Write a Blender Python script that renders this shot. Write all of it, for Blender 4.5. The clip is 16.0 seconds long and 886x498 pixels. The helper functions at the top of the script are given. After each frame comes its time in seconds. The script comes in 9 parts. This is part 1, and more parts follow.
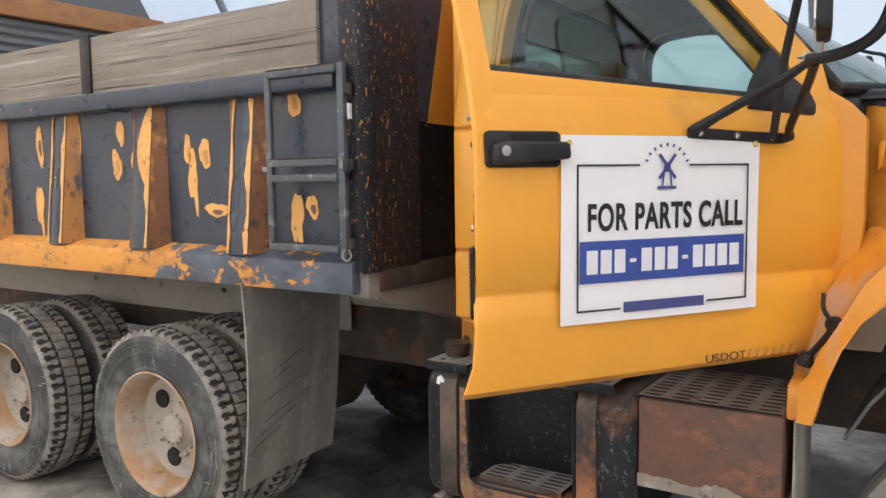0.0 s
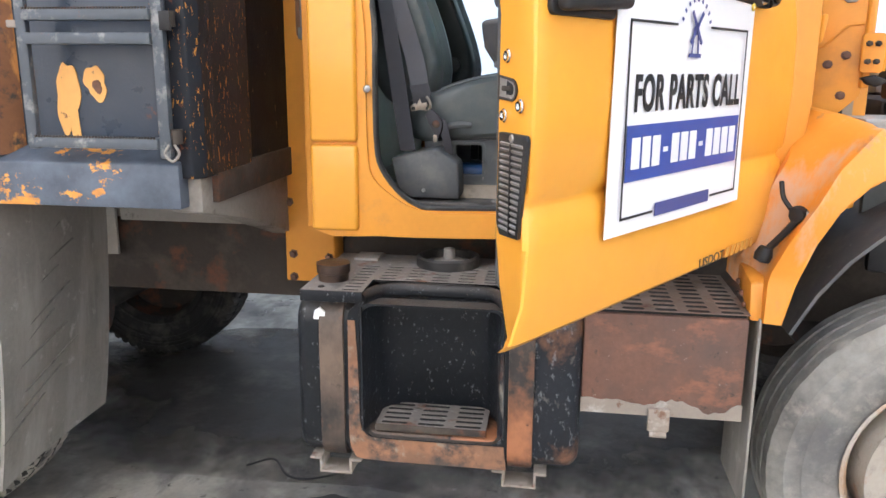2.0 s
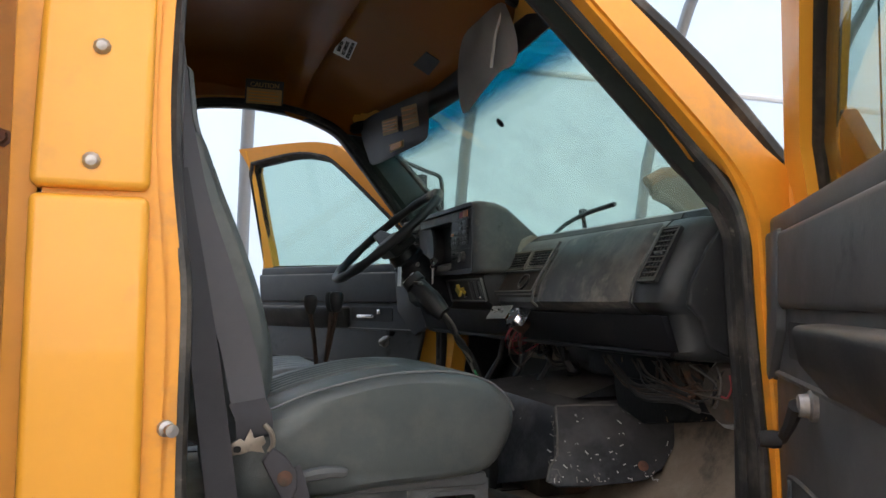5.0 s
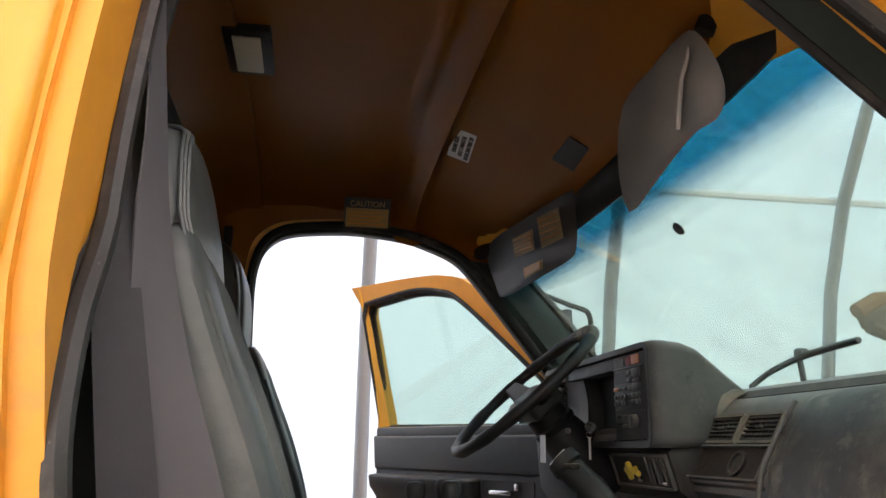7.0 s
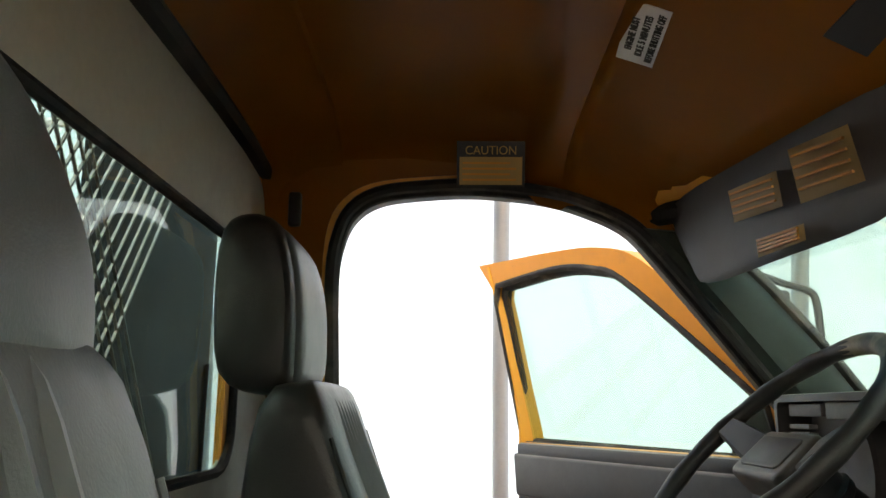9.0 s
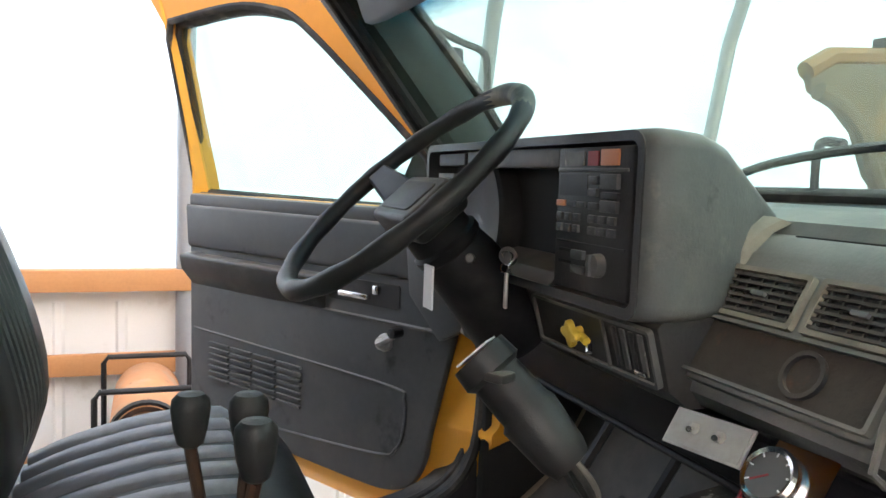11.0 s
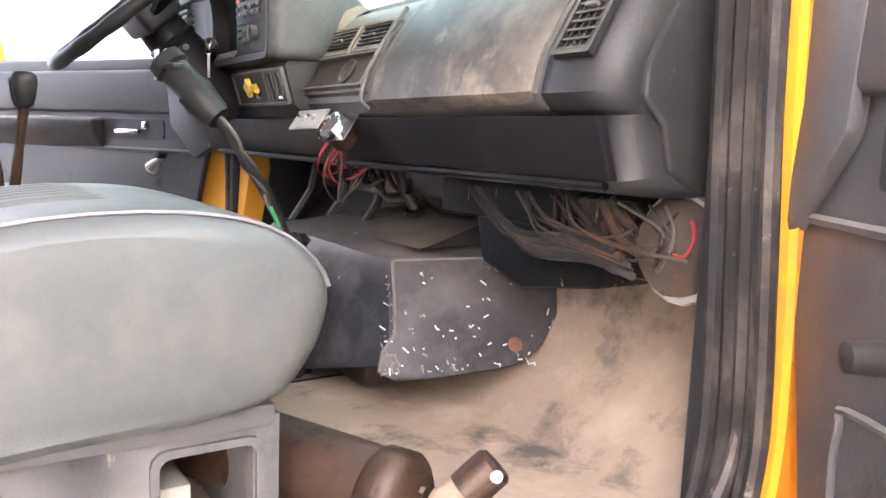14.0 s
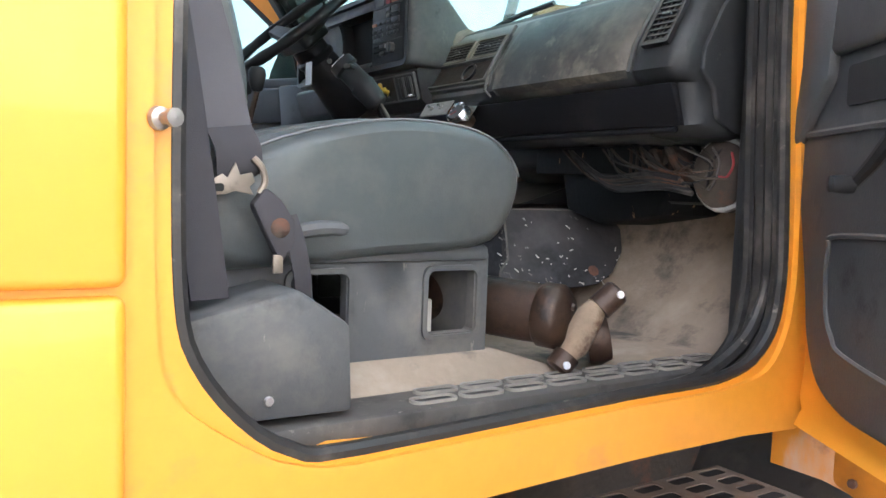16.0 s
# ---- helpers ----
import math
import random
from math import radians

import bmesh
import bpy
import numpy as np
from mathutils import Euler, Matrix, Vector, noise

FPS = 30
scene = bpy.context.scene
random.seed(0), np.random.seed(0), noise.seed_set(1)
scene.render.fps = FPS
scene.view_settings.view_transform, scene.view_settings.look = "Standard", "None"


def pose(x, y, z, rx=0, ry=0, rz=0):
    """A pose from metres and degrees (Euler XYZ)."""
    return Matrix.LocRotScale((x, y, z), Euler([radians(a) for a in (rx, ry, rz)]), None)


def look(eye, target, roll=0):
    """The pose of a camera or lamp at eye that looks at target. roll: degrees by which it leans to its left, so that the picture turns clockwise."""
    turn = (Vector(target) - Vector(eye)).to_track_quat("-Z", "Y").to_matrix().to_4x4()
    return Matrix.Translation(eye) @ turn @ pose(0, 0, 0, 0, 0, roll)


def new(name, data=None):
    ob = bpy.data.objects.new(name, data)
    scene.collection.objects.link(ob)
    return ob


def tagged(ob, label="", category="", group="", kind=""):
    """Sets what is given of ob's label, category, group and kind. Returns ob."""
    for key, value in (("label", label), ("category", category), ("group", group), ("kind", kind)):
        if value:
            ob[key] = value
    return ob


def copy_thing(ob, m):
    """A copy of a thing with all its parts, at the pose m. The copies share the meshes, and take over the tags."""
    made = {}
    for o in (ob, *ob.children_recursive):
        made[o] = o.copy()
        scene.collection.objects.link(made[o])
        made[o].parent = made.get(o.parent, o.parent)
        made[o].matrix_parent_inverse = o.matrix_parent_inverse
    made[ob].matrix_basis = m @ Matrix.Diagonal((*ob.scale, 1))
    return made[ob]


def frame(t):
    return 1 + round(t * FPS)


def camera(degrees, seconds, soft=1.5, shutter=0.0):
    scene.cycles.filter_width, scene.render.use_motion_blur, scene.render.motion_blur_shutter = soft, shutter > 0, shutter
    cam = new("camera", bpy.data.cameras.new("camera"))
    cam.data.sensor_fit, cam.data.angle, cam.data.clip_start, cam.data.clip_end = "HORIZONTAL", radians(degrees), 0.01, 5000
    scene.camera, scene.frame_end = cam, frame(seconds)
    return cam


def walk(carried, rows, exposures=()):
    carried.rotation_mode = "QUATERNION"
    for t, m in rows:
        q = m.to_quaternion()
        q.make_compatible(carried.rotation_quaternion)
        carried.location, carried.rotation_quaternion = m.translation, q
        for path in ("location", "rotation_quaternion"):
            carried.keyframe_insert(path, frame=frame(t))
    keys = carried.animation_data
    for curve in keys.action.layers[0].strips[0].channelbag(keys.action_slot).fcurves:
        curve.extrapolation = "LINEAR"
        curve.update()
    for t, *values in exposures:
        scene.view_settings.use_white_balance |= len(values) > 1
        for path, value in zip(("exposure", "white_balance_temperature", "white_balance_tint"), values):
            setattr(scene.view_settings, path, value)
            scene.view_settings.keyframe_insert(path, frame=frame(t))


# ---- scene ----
cam = camera(59.0, 16.0)
PATH = [
    (0, (-0.012, 0.06, 1.771), (-1.109, 1.723, 1.591), -0.8),
    (0.5, (-0.217, 0.045, 1.727), (-1.208, 1.751, 1.395), -0.7),
    (1, (-0.448, 0.147, 1.69), (-1.419, 1.839, 1.247), -0.7),
    (1.5, (-0.69, 0.252, 1.69), (-1.477, 2.029, 1.218), -0.4),
    (2, (-0.953, 0.378, 1.709), (-1.234, 2.306, 1.258), 0.4),
    (2.5, (-1.108, 0.579, 1.725), (-1.2, 2.549, 1.393), 0.6),
    (3, (-1.268, 0.743, 1.743), (-1.207, 2.73, 1.521), 0.7),
    (3.5, (-1.444, 0.891, 1.776), (-0.9, 2.815, 1.72), 1.2),
    (4, (-1.554, 1.115, 1.779), (-0.89, 3.002, 1.796), 1.0),
    (4.2, (-1.575, 1.222, 1.79), (-0.905, 3.106, 1.823), 1.0),
    (6.3, (-1.406, 2.006, 1.865), (-0.845, 3.897, 2.197), 0.6),
    (6.5, (-1.387, 2.061, 1.88), (-0.891, 3.965, 2.237), 0.6),
    (7, (-1.363, 2.217, 1.905), (-1.05, 4.13, 2.396), 0.5),
    (7.5, (-1.32, 2.419, 1.923), (-1.179, 4.335, 2.478), 0.3),
    (8, (-1.287, 2.65, 2.059), (-1.374, 4.566, 2.628), -0.1),
    (8.2, (-1.302, 2.716, 2.102), (-1.4, 4.63, 2.674), -0.2),
    (10.3, (-1.291, 3.104, 2.066), (-0.881, 5.059, 1.954), 2.2),
    (10.5, (-1.256, 3.092, 2.068), (-0.753, 5.022, 1.916), 2.1),
    (11, (-1.188, 3.007, 2.06), (-0.497, 4.875, 1.881), 2.1),
    (11.5, (-1.153, 2.906, 2.035), (-0.361, 4.733, 1.854), 2.1),
    (12, (-1.117, 2.761, 2.001), (-0.3, 4.578, 1.823), 2.2),
    (12.5, (-1.119, 2.632, 1.953), (-0.277, 4.437, 1.773), 2.1),
    (13, (-1.181, 2.536, 1.889), (-0.251, 4.297, 1.704), 2.2),
    (13.5, (-1.203, 2.42, 1.811), (-0.174, 4.118, 1.57), 2.1),
    (14, (-1.226, 2.274, 1.764), (-0.147, 3.936, 1.489), 2.1),
    (14.5, (-1.237, 2.109, 1.696), (-0.211, 3.802, 1.413), 2.0),
    (15, (-1.299, 2.011, 1.644), (-0.385, 3.766, 1.353), 2.0),
    (15.5, (-1.47, 1.941, 1.617), (-0.507, 3.679, 1.389), 2.0),
    (16, (-1.717, 1.958, 1.586), (-0.625, 3.628, 1.437), 2.1),
]
EXPOSE = [(0.0, 1.72, 6700, 10), (0.5, 2.08, 6300, 10), (1.5, 2.5, 6200, 10), (2.5, 2.2, 6250, 10), (3.5, 1.95, 6650, 10), (4.2, 1.98, 6700, 10), (6.5, 2.45, 7150, 14), (7.0, 2.5, 7500, 18), (7.5, 2.55, 8000, 24), (8.0, 2.85, 8800, 16), (10.5, 3.15, 7100, 10), (11.5, 3.72, 7300, 18), (12.5, 4.05, 8300, 32), (13.0, 4.3, 8300, 36), (13.5, 4.75, 7400, 32), (14.0, 4.75, 7100, 24), (14.5, 4.55, 6450, 20), (15.0, 4.2, 6200, 10), (15.5, 3.8, 6200, 10), (16.0, 3.3, 6200, 10)]
walk(cam, [(t, look(eye, target, roll)) for t, eye, target, roll in PATH], EXPOSE)

# ---- daylight ----
SUN_EL, SUN_AZ = 40.0, 200.0
world = bpy.data.worlds.new("overcast_sky")
scene.world = world
world.use_nodes = True
wn = world.node_tree.nodes
sky = wn.new("ShaderNodeTexSky")
sky.sky_type = "NISHITA"
sky.sun_disc = False
sky.sun_elevation, sky.sun_rotation = radians(SUN_EL), radians(SUN_AZ)
wn["Background"].inputs["Strength"].default_value = 0.15
world.node_tree.links.new(sky.outputs["Color"], wn["Background"].inputs["Color"])
sun = new("sun", bpy.data.lights.new("sun", "SUN"))
sun.data.energy, sun.data.angle, sun.data.color = 1.5, radians(15), (1.0, 0.95, 0.88)
sun.matrix_world = pose(0, 0, 20, 90 - SUN_EL, 0, 180 - SUN_AZ)


# ---- materials ----
def ramp(nt, fac, stops):
    r = nt.nodes.new("ShaderNodeValToRGB")
    el = r.color_ramp.elements
    el[0].position, el[0].color = stops[0][0], (*stops[0][1], 1)
    el[1].position, el[1].color = stops[-1][0], (*stops[-1][1], 1)
    for p, c in stops[1:-1]:
        e = el.new(p)
        e.color = (*c, 1)
    nt.links.new(fac, r.inputs["Fac"])
    return r.outputs["Color"]


def noise_tex(nt, scale, detail=4.0, rough=0.6, stretch=(1, 1, 1), seed=0.0):
    co = nt.nodes.new("ShaderNodeTexCoord")
    mp = nt.nodes.new("ShaderNodeMapping")
    mp.inputs["Scale"].default_value = stretch
    mp.inputs["Location"].default_value = (seed, seed * 1.7, seed * 0.6)
    nt.links.new(co.outputs["Object"], mp.inputs["Vector"])
    n = nt.nodes.new("ShaderNodeTexNoise")
    n.inputs["Scale"].default_value, n.inputs["Detail"].default_value, n.inputs["Roughness"].default_value = scale, detail, rough
    nt.links.new(mp.outputs["Vector"], n.inputs["Vector"])
    return n.outputs["Fac"]


def mix(nt, fac, a, b):
    m = nt.nodes.new("ShaderNodeMix")
    m.data_type = "RGBA"
    for sock, val in ((m.inputs["Factor"], fac), (m.inputs["A"], a), (m.inputs["B"], b)):
        if isinstance(val, tuple):
            sock.default_value = (*val, 1)
        elif isinstance(val, float):
            sock.default_value = val
        else:
            nt.links.new(val, sock)
    return m.outputs["Result"]


def paint(name, base, rough=0.5, metal=0.0, vary=0.25, grain=60.0, layers=(), bump=0.0, bump_scale=80.0, coat=0.0, spec=0.5, dust=None):
    """A worn surface: base colour that varies at two scales, then layers (colour, scale, from, to, stretch) of dirt, rust or bare spots."""
    m = bpy.data.materials.new(name)
    m.use_nodes = True
    nt = m.node_tree
    b = nt.nodes["Principled BSDF"]
    dark = tuple(c * (1 - vary) for c in base)
    lite = tuple(min(1, c * (1 + vary * 0.6)) for c in base)
    col = ramp(nt, noise_tex(nt, 2.3, 5, 0.6, seed=1.0), [(0.3, dark), (0.7, lite)])
    fine = ramp(nt, noise_tex(nt, grain, 3, 0.6, seed=4.0), [(0.3, tuple(c * (1 - vary * 0.5) for c in base)), (0.7, lite)])
    col = mix(nt, 0.4, col, fine)
    rgh = None
    for k, (c, sc, lo, hi, st) in enumerate(layers):
        f = nt.nodes.new("ShaderNodeMapRange")
        f.inputs["From Min"].default_value, f.inputs["From Max"].default_value = lo, hi
        nt.links.new(noise_tex(nt, sc, 6, 0.65, st, seed=7.0 + 3 * k), f.inputs["Value"])
        col = mix(nt, f.outputs["Result"], col, c)
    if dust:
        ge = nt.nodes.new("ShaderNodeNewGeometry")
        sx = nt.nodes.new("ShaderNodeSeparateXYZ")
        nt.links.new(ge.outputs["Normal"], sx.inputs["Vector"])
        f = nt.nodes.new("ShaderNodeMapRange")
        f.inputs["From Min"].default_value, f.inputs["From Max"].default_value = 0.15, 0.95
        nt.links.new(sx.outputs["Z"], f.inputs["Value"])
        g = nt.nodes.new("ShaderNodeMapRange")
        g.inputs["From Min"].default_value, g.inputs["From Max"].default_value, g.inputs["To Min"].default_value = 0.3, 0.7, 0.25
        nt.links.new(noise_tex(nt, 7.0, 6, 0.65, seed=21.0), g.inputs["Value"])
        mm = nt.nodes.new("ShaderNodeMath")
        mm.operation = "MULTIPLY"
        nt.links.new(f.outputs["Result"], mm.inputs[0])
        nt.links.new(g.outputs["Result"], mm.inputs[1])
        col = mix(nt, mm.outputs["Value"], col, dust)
    nt.links.new(col, b.inputs["Base Color"])
    b.inputs["Roughness"].default_value, b.inputs["Metallic"].default_value = rough, metal
    b.inputs["Coat Weight"].default_value = coat
    b.inputs["Specular IOR Level"].default_value = spec
    rr = nt.nodes.new("ShaderNodeMapRange")
    rr.inputs["To Min"].default_value, rr.inputs["To Max"].default_value = max(0.03, rough - 0.12), min(1, rough + 0.12)
    nt.links.new(noise_tex(nt, 9.0, 5, 0.6, seed=11.0), rr.inputs["Value"])
    nt.links.new(rr.outputs["Result"], b.inputs["Roughness"])
    if bump:
        bp = nt.nodes.new("ShaderNodeBump")
        bp.inputs["Strength"].default_value, bp.inputs["Distance"].default_value = 0.6, bump
        nt.links.new(noise_tex(nt, bump_scale, 4, 0.6, seed=2.0), bp.inputs["Height"])
        nt.links.new(bp.outputs["Normal"], b.inputs["Normal"])
    return m


def flaking(name, under, over, x0, x1):
    """Two coats: the under coat shows through in flakes, more of it from x0 towards x1."""
    m = paint(name, under, 0.55, vary=0.22, layers=[((0.40, 0.16, 0.06), 6.0, 0.52, 0.70, (1, 1, 2)), ((0.24, 0.10, 0.05), 24, 0.60, 0.68, ONE)], bump=0.002)
    nt = m.node_tree
    b = nt.nodes["Principled BSDF"]
    old = b.inputs["Base Color"].links[0].from_socket
    ge = nt.nodes.new("ShaderNodeNewGeometry")
    sx = nt.nodes.new("ShaderNodeSeparateXYZ")
    nt.links.new(ge.outputs["Position"], sx.inputs["Vector"])
    f = nt.nodes.new("ShaderNodeMapRange")
    f.inputs["From Min"].default_value, f.inputs["From Max"].default_value = x0, x1
    f.inputs["To Min"].default_value, f.inputs["To Max"].default_value = -0.12, 0.10
    nt.links.new(sx.outputs["X"], f.inputs["Value"])
    n = noise_tex(nt, 7.0, 10, 0.72, (1, 1, 1.3), seed=33.0)
    ad = nt.nodes.new("ShaderNodeMath")
    ad.operation = "ADD"
    nt.links.new(f.outputs["Result"], ad.inputs[0])
    nt.links.new(n, ad.inputs[1])
    g = nt.nodes.new("ShaderNodeMapRange")
    g.inputs["From Min"].default_value, g.inputs["From Max"].default_value = 0.515, 0.495
    nt.links.new(ad.outputs["Value"], g.inputs["Value"])
    grey = ramp(nt, noise_tex(nt, 7.0, 6, 0.65, seed=41.0), [(0.35, over), (0.75, tuple(c * 2.0 for c in over))])
    nt.links.new(mix(nt, g.outputs["Result"], grey, old), b.inputs["Base Color"])
    return m


def ragged_fade(name, base):
    """A dark patch that fades into the floor round it with a ragged edge."""
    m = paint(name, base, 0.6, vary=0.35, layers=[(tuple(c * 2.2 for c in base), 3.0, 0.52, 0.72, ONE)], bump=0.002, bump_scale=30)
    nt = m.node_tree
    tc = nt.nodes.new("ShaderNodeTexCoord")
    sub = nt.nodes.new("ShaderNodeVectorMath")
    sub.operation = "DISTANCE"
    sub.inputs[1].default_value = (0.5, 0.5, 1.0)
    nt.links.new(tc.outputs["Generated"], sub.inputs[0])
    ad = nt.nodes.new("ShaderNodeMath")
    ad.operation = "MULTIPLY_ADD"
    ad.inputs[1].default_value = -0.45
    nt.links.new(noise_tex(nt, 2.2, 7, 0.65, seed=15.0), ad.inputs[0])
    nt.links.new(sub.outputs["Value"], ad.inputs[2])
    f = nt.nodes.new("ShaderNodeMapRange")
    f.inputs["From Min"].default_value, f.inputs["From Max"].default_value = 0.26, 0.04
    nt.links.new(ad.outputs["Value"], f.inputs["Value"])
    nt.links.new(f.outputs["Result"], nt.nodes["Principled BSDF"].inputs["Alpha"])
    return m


def glass(name, tint, rough=0.0, fade=None, haze=0.0):
    m = bpy.data.materials.new(name)
    m.use_nodes = True
    nt = m.node_tree
    nt.nodes.remove(nt.nodes["Principled BSDF"])
    t = nt.nodes.new("ShaderNodeBsdfTransparent")
    t.inputs["Color"].default_value = (*tint, 1)
    if fade:
        co = nt.nodes.new("ShaderNodeNewGeometry")
        sp = nt.nodes.new("ShaderNodeSeparateXYZ")
        nt.links.new(co.outputs["Position"], sp.inputs["Vector"])
        f = nt.nodes.new("ShaderNodeMapRange")
        f.interpolation_type = "SMOOTHSTEP"
        f.inputs["From Min"].default_value, f.inputs["From Max"].default_value = fade
        nt.links.new(sp.outputs["Z"], f.inputs["Value"])
        nt.links.new(mix(nt, f.outputs["Result"], (0.97, 0.99, 0.99), tint), t.inputs["Color"])
    g = nt.nodes.new("ShaderNodeBsdfGlossy")
    g.inputs["Roughness"].default_value = 0.02 + rough
    lw = nt.nodes.new("ShaderNodeLayerWeight")
    lw.inputs["Blend"].default_value = 0.5
    pw = nt.nodes.new("ShaderNodeMath")
    pw.operation, pw.inputs[1].default_value = "POWER", 5.0
    ma = nt.nodes.new("ShaderNodeMath")
    ma.operation, ma.inputs[1].default_value, ma.inputs[2].default_value = "MULTIPLY_ADD", 0.9, 0.045
    nt.links.new(lw.outputs["Facing"], pw.inputs[0])
    nt.links.new(pw.outputs["Value"], ma.inputs[0])
    mx = nt.nodes.new("ShaderNodeMixShader")
    nt.links.new(ma.outputs["Value"], mx.inputs["Fac"])
    nt.links.new(t.outputs["BSDF"], mx.inputs[1])
    nt.links.new(g.outputs["BSDF"], mx.inputs[2])
    out = mx.outputs["Shader"]
    if haze:
        df = nt.nodes.new("ShaderNodeBsdfTranslucent")
        df.inputs["Color"].default_value = (0.62, 0.60, 0.55, 1)
        dd = nt.nodes.new("ShaderNodeBsdfDiffuse")
        dd.inputs["Color"].default_value = (0.62, 0.60, 0.55, 1)
        ds = nt.nodes.new("ShaderNodeMixShader")
        nt.links.new(df.outputs["BSDF"], ds.inputs[1])
        nt.links.new(dd.outputs["BSDF"], ds.inputs[2])
        f = nt.nodes.new("ShaderNodeMapRange")
        f.inputs["From Min"].default_value, f.inputs["From Max"].default_value = 0.3, 0.75
        f.inputs["To Min"].default_value, f.inputs["To Max"].default_value = haze * 0.5, haze * 1.6
        nt.links.new(noise_tex(nt, 6.0, 6, 0.65, seed=51.0), f.inputs["Value"])
        hz = nt.nodes.new("ShaderNodeMixShader")
        nt.links.new(f.outputs["Result"], hz.inputs["Fac"])
        nt.links.new(out, hz.inputs[1])
        nt.links.new(ds.outputs["Shader"], hz.inputs[2])
        out = hz.outputs["Shader"]
    nt.links.new(out, nt.nodes["Material Output"].inputs["Surface"])
    return m


def fabric(name, base, through_light):
    m = bpy.data.materials.new(name)
    m.use_nodes = True
    nt = m.node_tree
    b = nt.nodes["Principled BSDF"]
    col = ramp(nt, noise_tex(nt, 1.1, 5, 0.6, (1, 1, 0.4)), [(0.3, tuple(c * 0.93 for c in base)), (0.7, base)])
    f = nt.nodes.new("ShaderNodeMapRange")
    f.inputs["From Min"].default_value, f.inputs["From Max"].default_value = 0.71, 0.78
    nt.links.new(noise_tex(nt, 6.0, 3, 0.5, (1, 1, 0.25), 5.0), f.inputs["Value"])
    col = mix(nt, f.outputs["Result"], col, tuple(c * 0.72 for c in base))
    nt.links.new(col, b.inputs["Base Color"])
    b.inputs["Roughness"].default_value = 0.6
    tr = nt.nodes.new("ShaderNodeBsdfTranslucent")
    nt.links.new(col, tr.inputs["Color"])
    mx = nt.nodes.new("ShaderNodeMixShader")
    mx.inputs["Fac"].default_value = through_light
    nt.links.new(b.outputs["BSDF"], mx.inputs[1])
    nt.links.new(tr.outputs["BSDF"], mx.inputs[2])
    nt.links.new(mx.outputs["Shader"], nt.nodes["Material Output"].inputs["Surface"])
    return m


ONE = (1, 1, 1)
RUST, DIRT, DUST = (0.16, 0.055, 0.025), (0.10, 0.08, 0.06), (0.42, 0.36, 0.29)
M_YEL = paint("yellow_paint", (0.80, 0.36, 0.035), 0.42, vary=0.06, grain=30, layers=[((0.55, 0.24, 0.05), 3.5, 0.60, 0.85, ONE)], coat=0.25)
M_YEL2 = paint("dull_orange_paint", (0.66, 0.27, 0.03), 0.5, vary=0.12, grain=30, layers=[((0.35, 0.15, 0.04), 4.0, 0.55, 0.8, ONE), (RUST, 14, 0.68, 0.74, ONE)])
M_FADE = paint("faded_marking", (0.56, 0.27, 0.05), 0.5, vary=0.2)
M_WING = paint("rubbed_orange_paint", (0.70, 0.28, 0.03), 0.5, vary=0.12, layers=[((0.58, 0.37, 0.24), 6.0, 0.52, 0.64, (1, 1, 0.4)), ((0.40, 0.20, 0.10), 9, 0.62, 0.72, ONE)])
M_JAMB = paint("jamb_paint", (0.74, 0.31, 0.03), 0.45, vary=0.12, layers=[((0.30, 0.17, 0.09), 5, 0.55, 0.85, ONE)])
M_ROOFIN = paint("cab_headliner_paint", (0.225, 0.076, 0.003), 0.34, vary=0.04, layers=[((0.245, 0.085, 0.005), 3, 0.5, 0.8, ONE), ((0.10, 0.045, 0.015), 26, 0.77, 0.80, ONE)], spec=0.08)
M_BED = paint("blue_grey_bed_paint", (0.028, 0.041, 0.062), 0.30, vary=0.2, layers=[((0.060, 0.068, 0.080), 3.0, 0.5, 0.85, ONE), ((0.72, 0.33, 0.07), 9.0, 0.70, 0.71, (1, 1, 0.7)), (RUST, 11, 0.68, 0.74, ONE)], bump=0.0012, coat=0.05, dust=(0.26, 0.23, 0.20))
M_BULK = paint("soot_black_bulkhead", (0.010, 0.011, 0.013), 0.55, vary=0.3, layers=[((0.026, 0.023, 0.021), 3.0, 0.50, 0.74, (1, 1, 0.5)), ((0.30, 0.20, 0.11), 48.0, 0.66, 0.68, (1, 1, 0.3))], bump=0.002, spec=0.15)
M_LAD = paint("worn_ladder_steel", (0.075, 0.088, 0.102), 0.5, vary=0.25, layers=[((0.24, 0.24, 0.235), 16, 0.56, 0.68, ONE), ((0.16, 0.07, 0.04), 22, 0.64, 0.72, ONE), ((0.03, 0.035, 0.04), 6, 0.56, 0.70, ONE)], bump=0.001)
M_POST = paint("chipped_post_paint", (0.018, 0.021, 0.027), 0.45, vary=0.2, layers=[((0.05, 0.042, 0.036), 3.0, 0.54, 0.74, (1, 1, 0.5)), ((0.56, 0.24, 0.05), 90.0, 0.61, 0.63, (1, 1, 0.32)), (RUST, 30, 0.64, 0.68, ONE)], bump=0.002, spec=0.2)
M_RIBO = paint("orange_rib_paint", (0.42, 0.185, 0.04), 0.6, vary=0.25, layers=[((0.30, 0.13, 0.05), 6, 0.44, 0.66, (1, 1, 0.5)), (RUST, 18, 0.56, 0.66, (1, 1, 0.6)), ((0.04, 0.045, 0.055), 7.0, 0.58, 0.64, (1, 1, 0.4))], bump=0.002)
M_RIBR = paint("rusted_rib_paint", (0.20, 0.085, 0.035), 0.7, vary=0.3, layers=[((0.46, 0.20, 0.05), 7, 0.54, 0.60, (1, 1, 0.5)), ((0.045, 0.035, 0.03), 14, 0.54, 0.66, ONE)], bump=0.003)
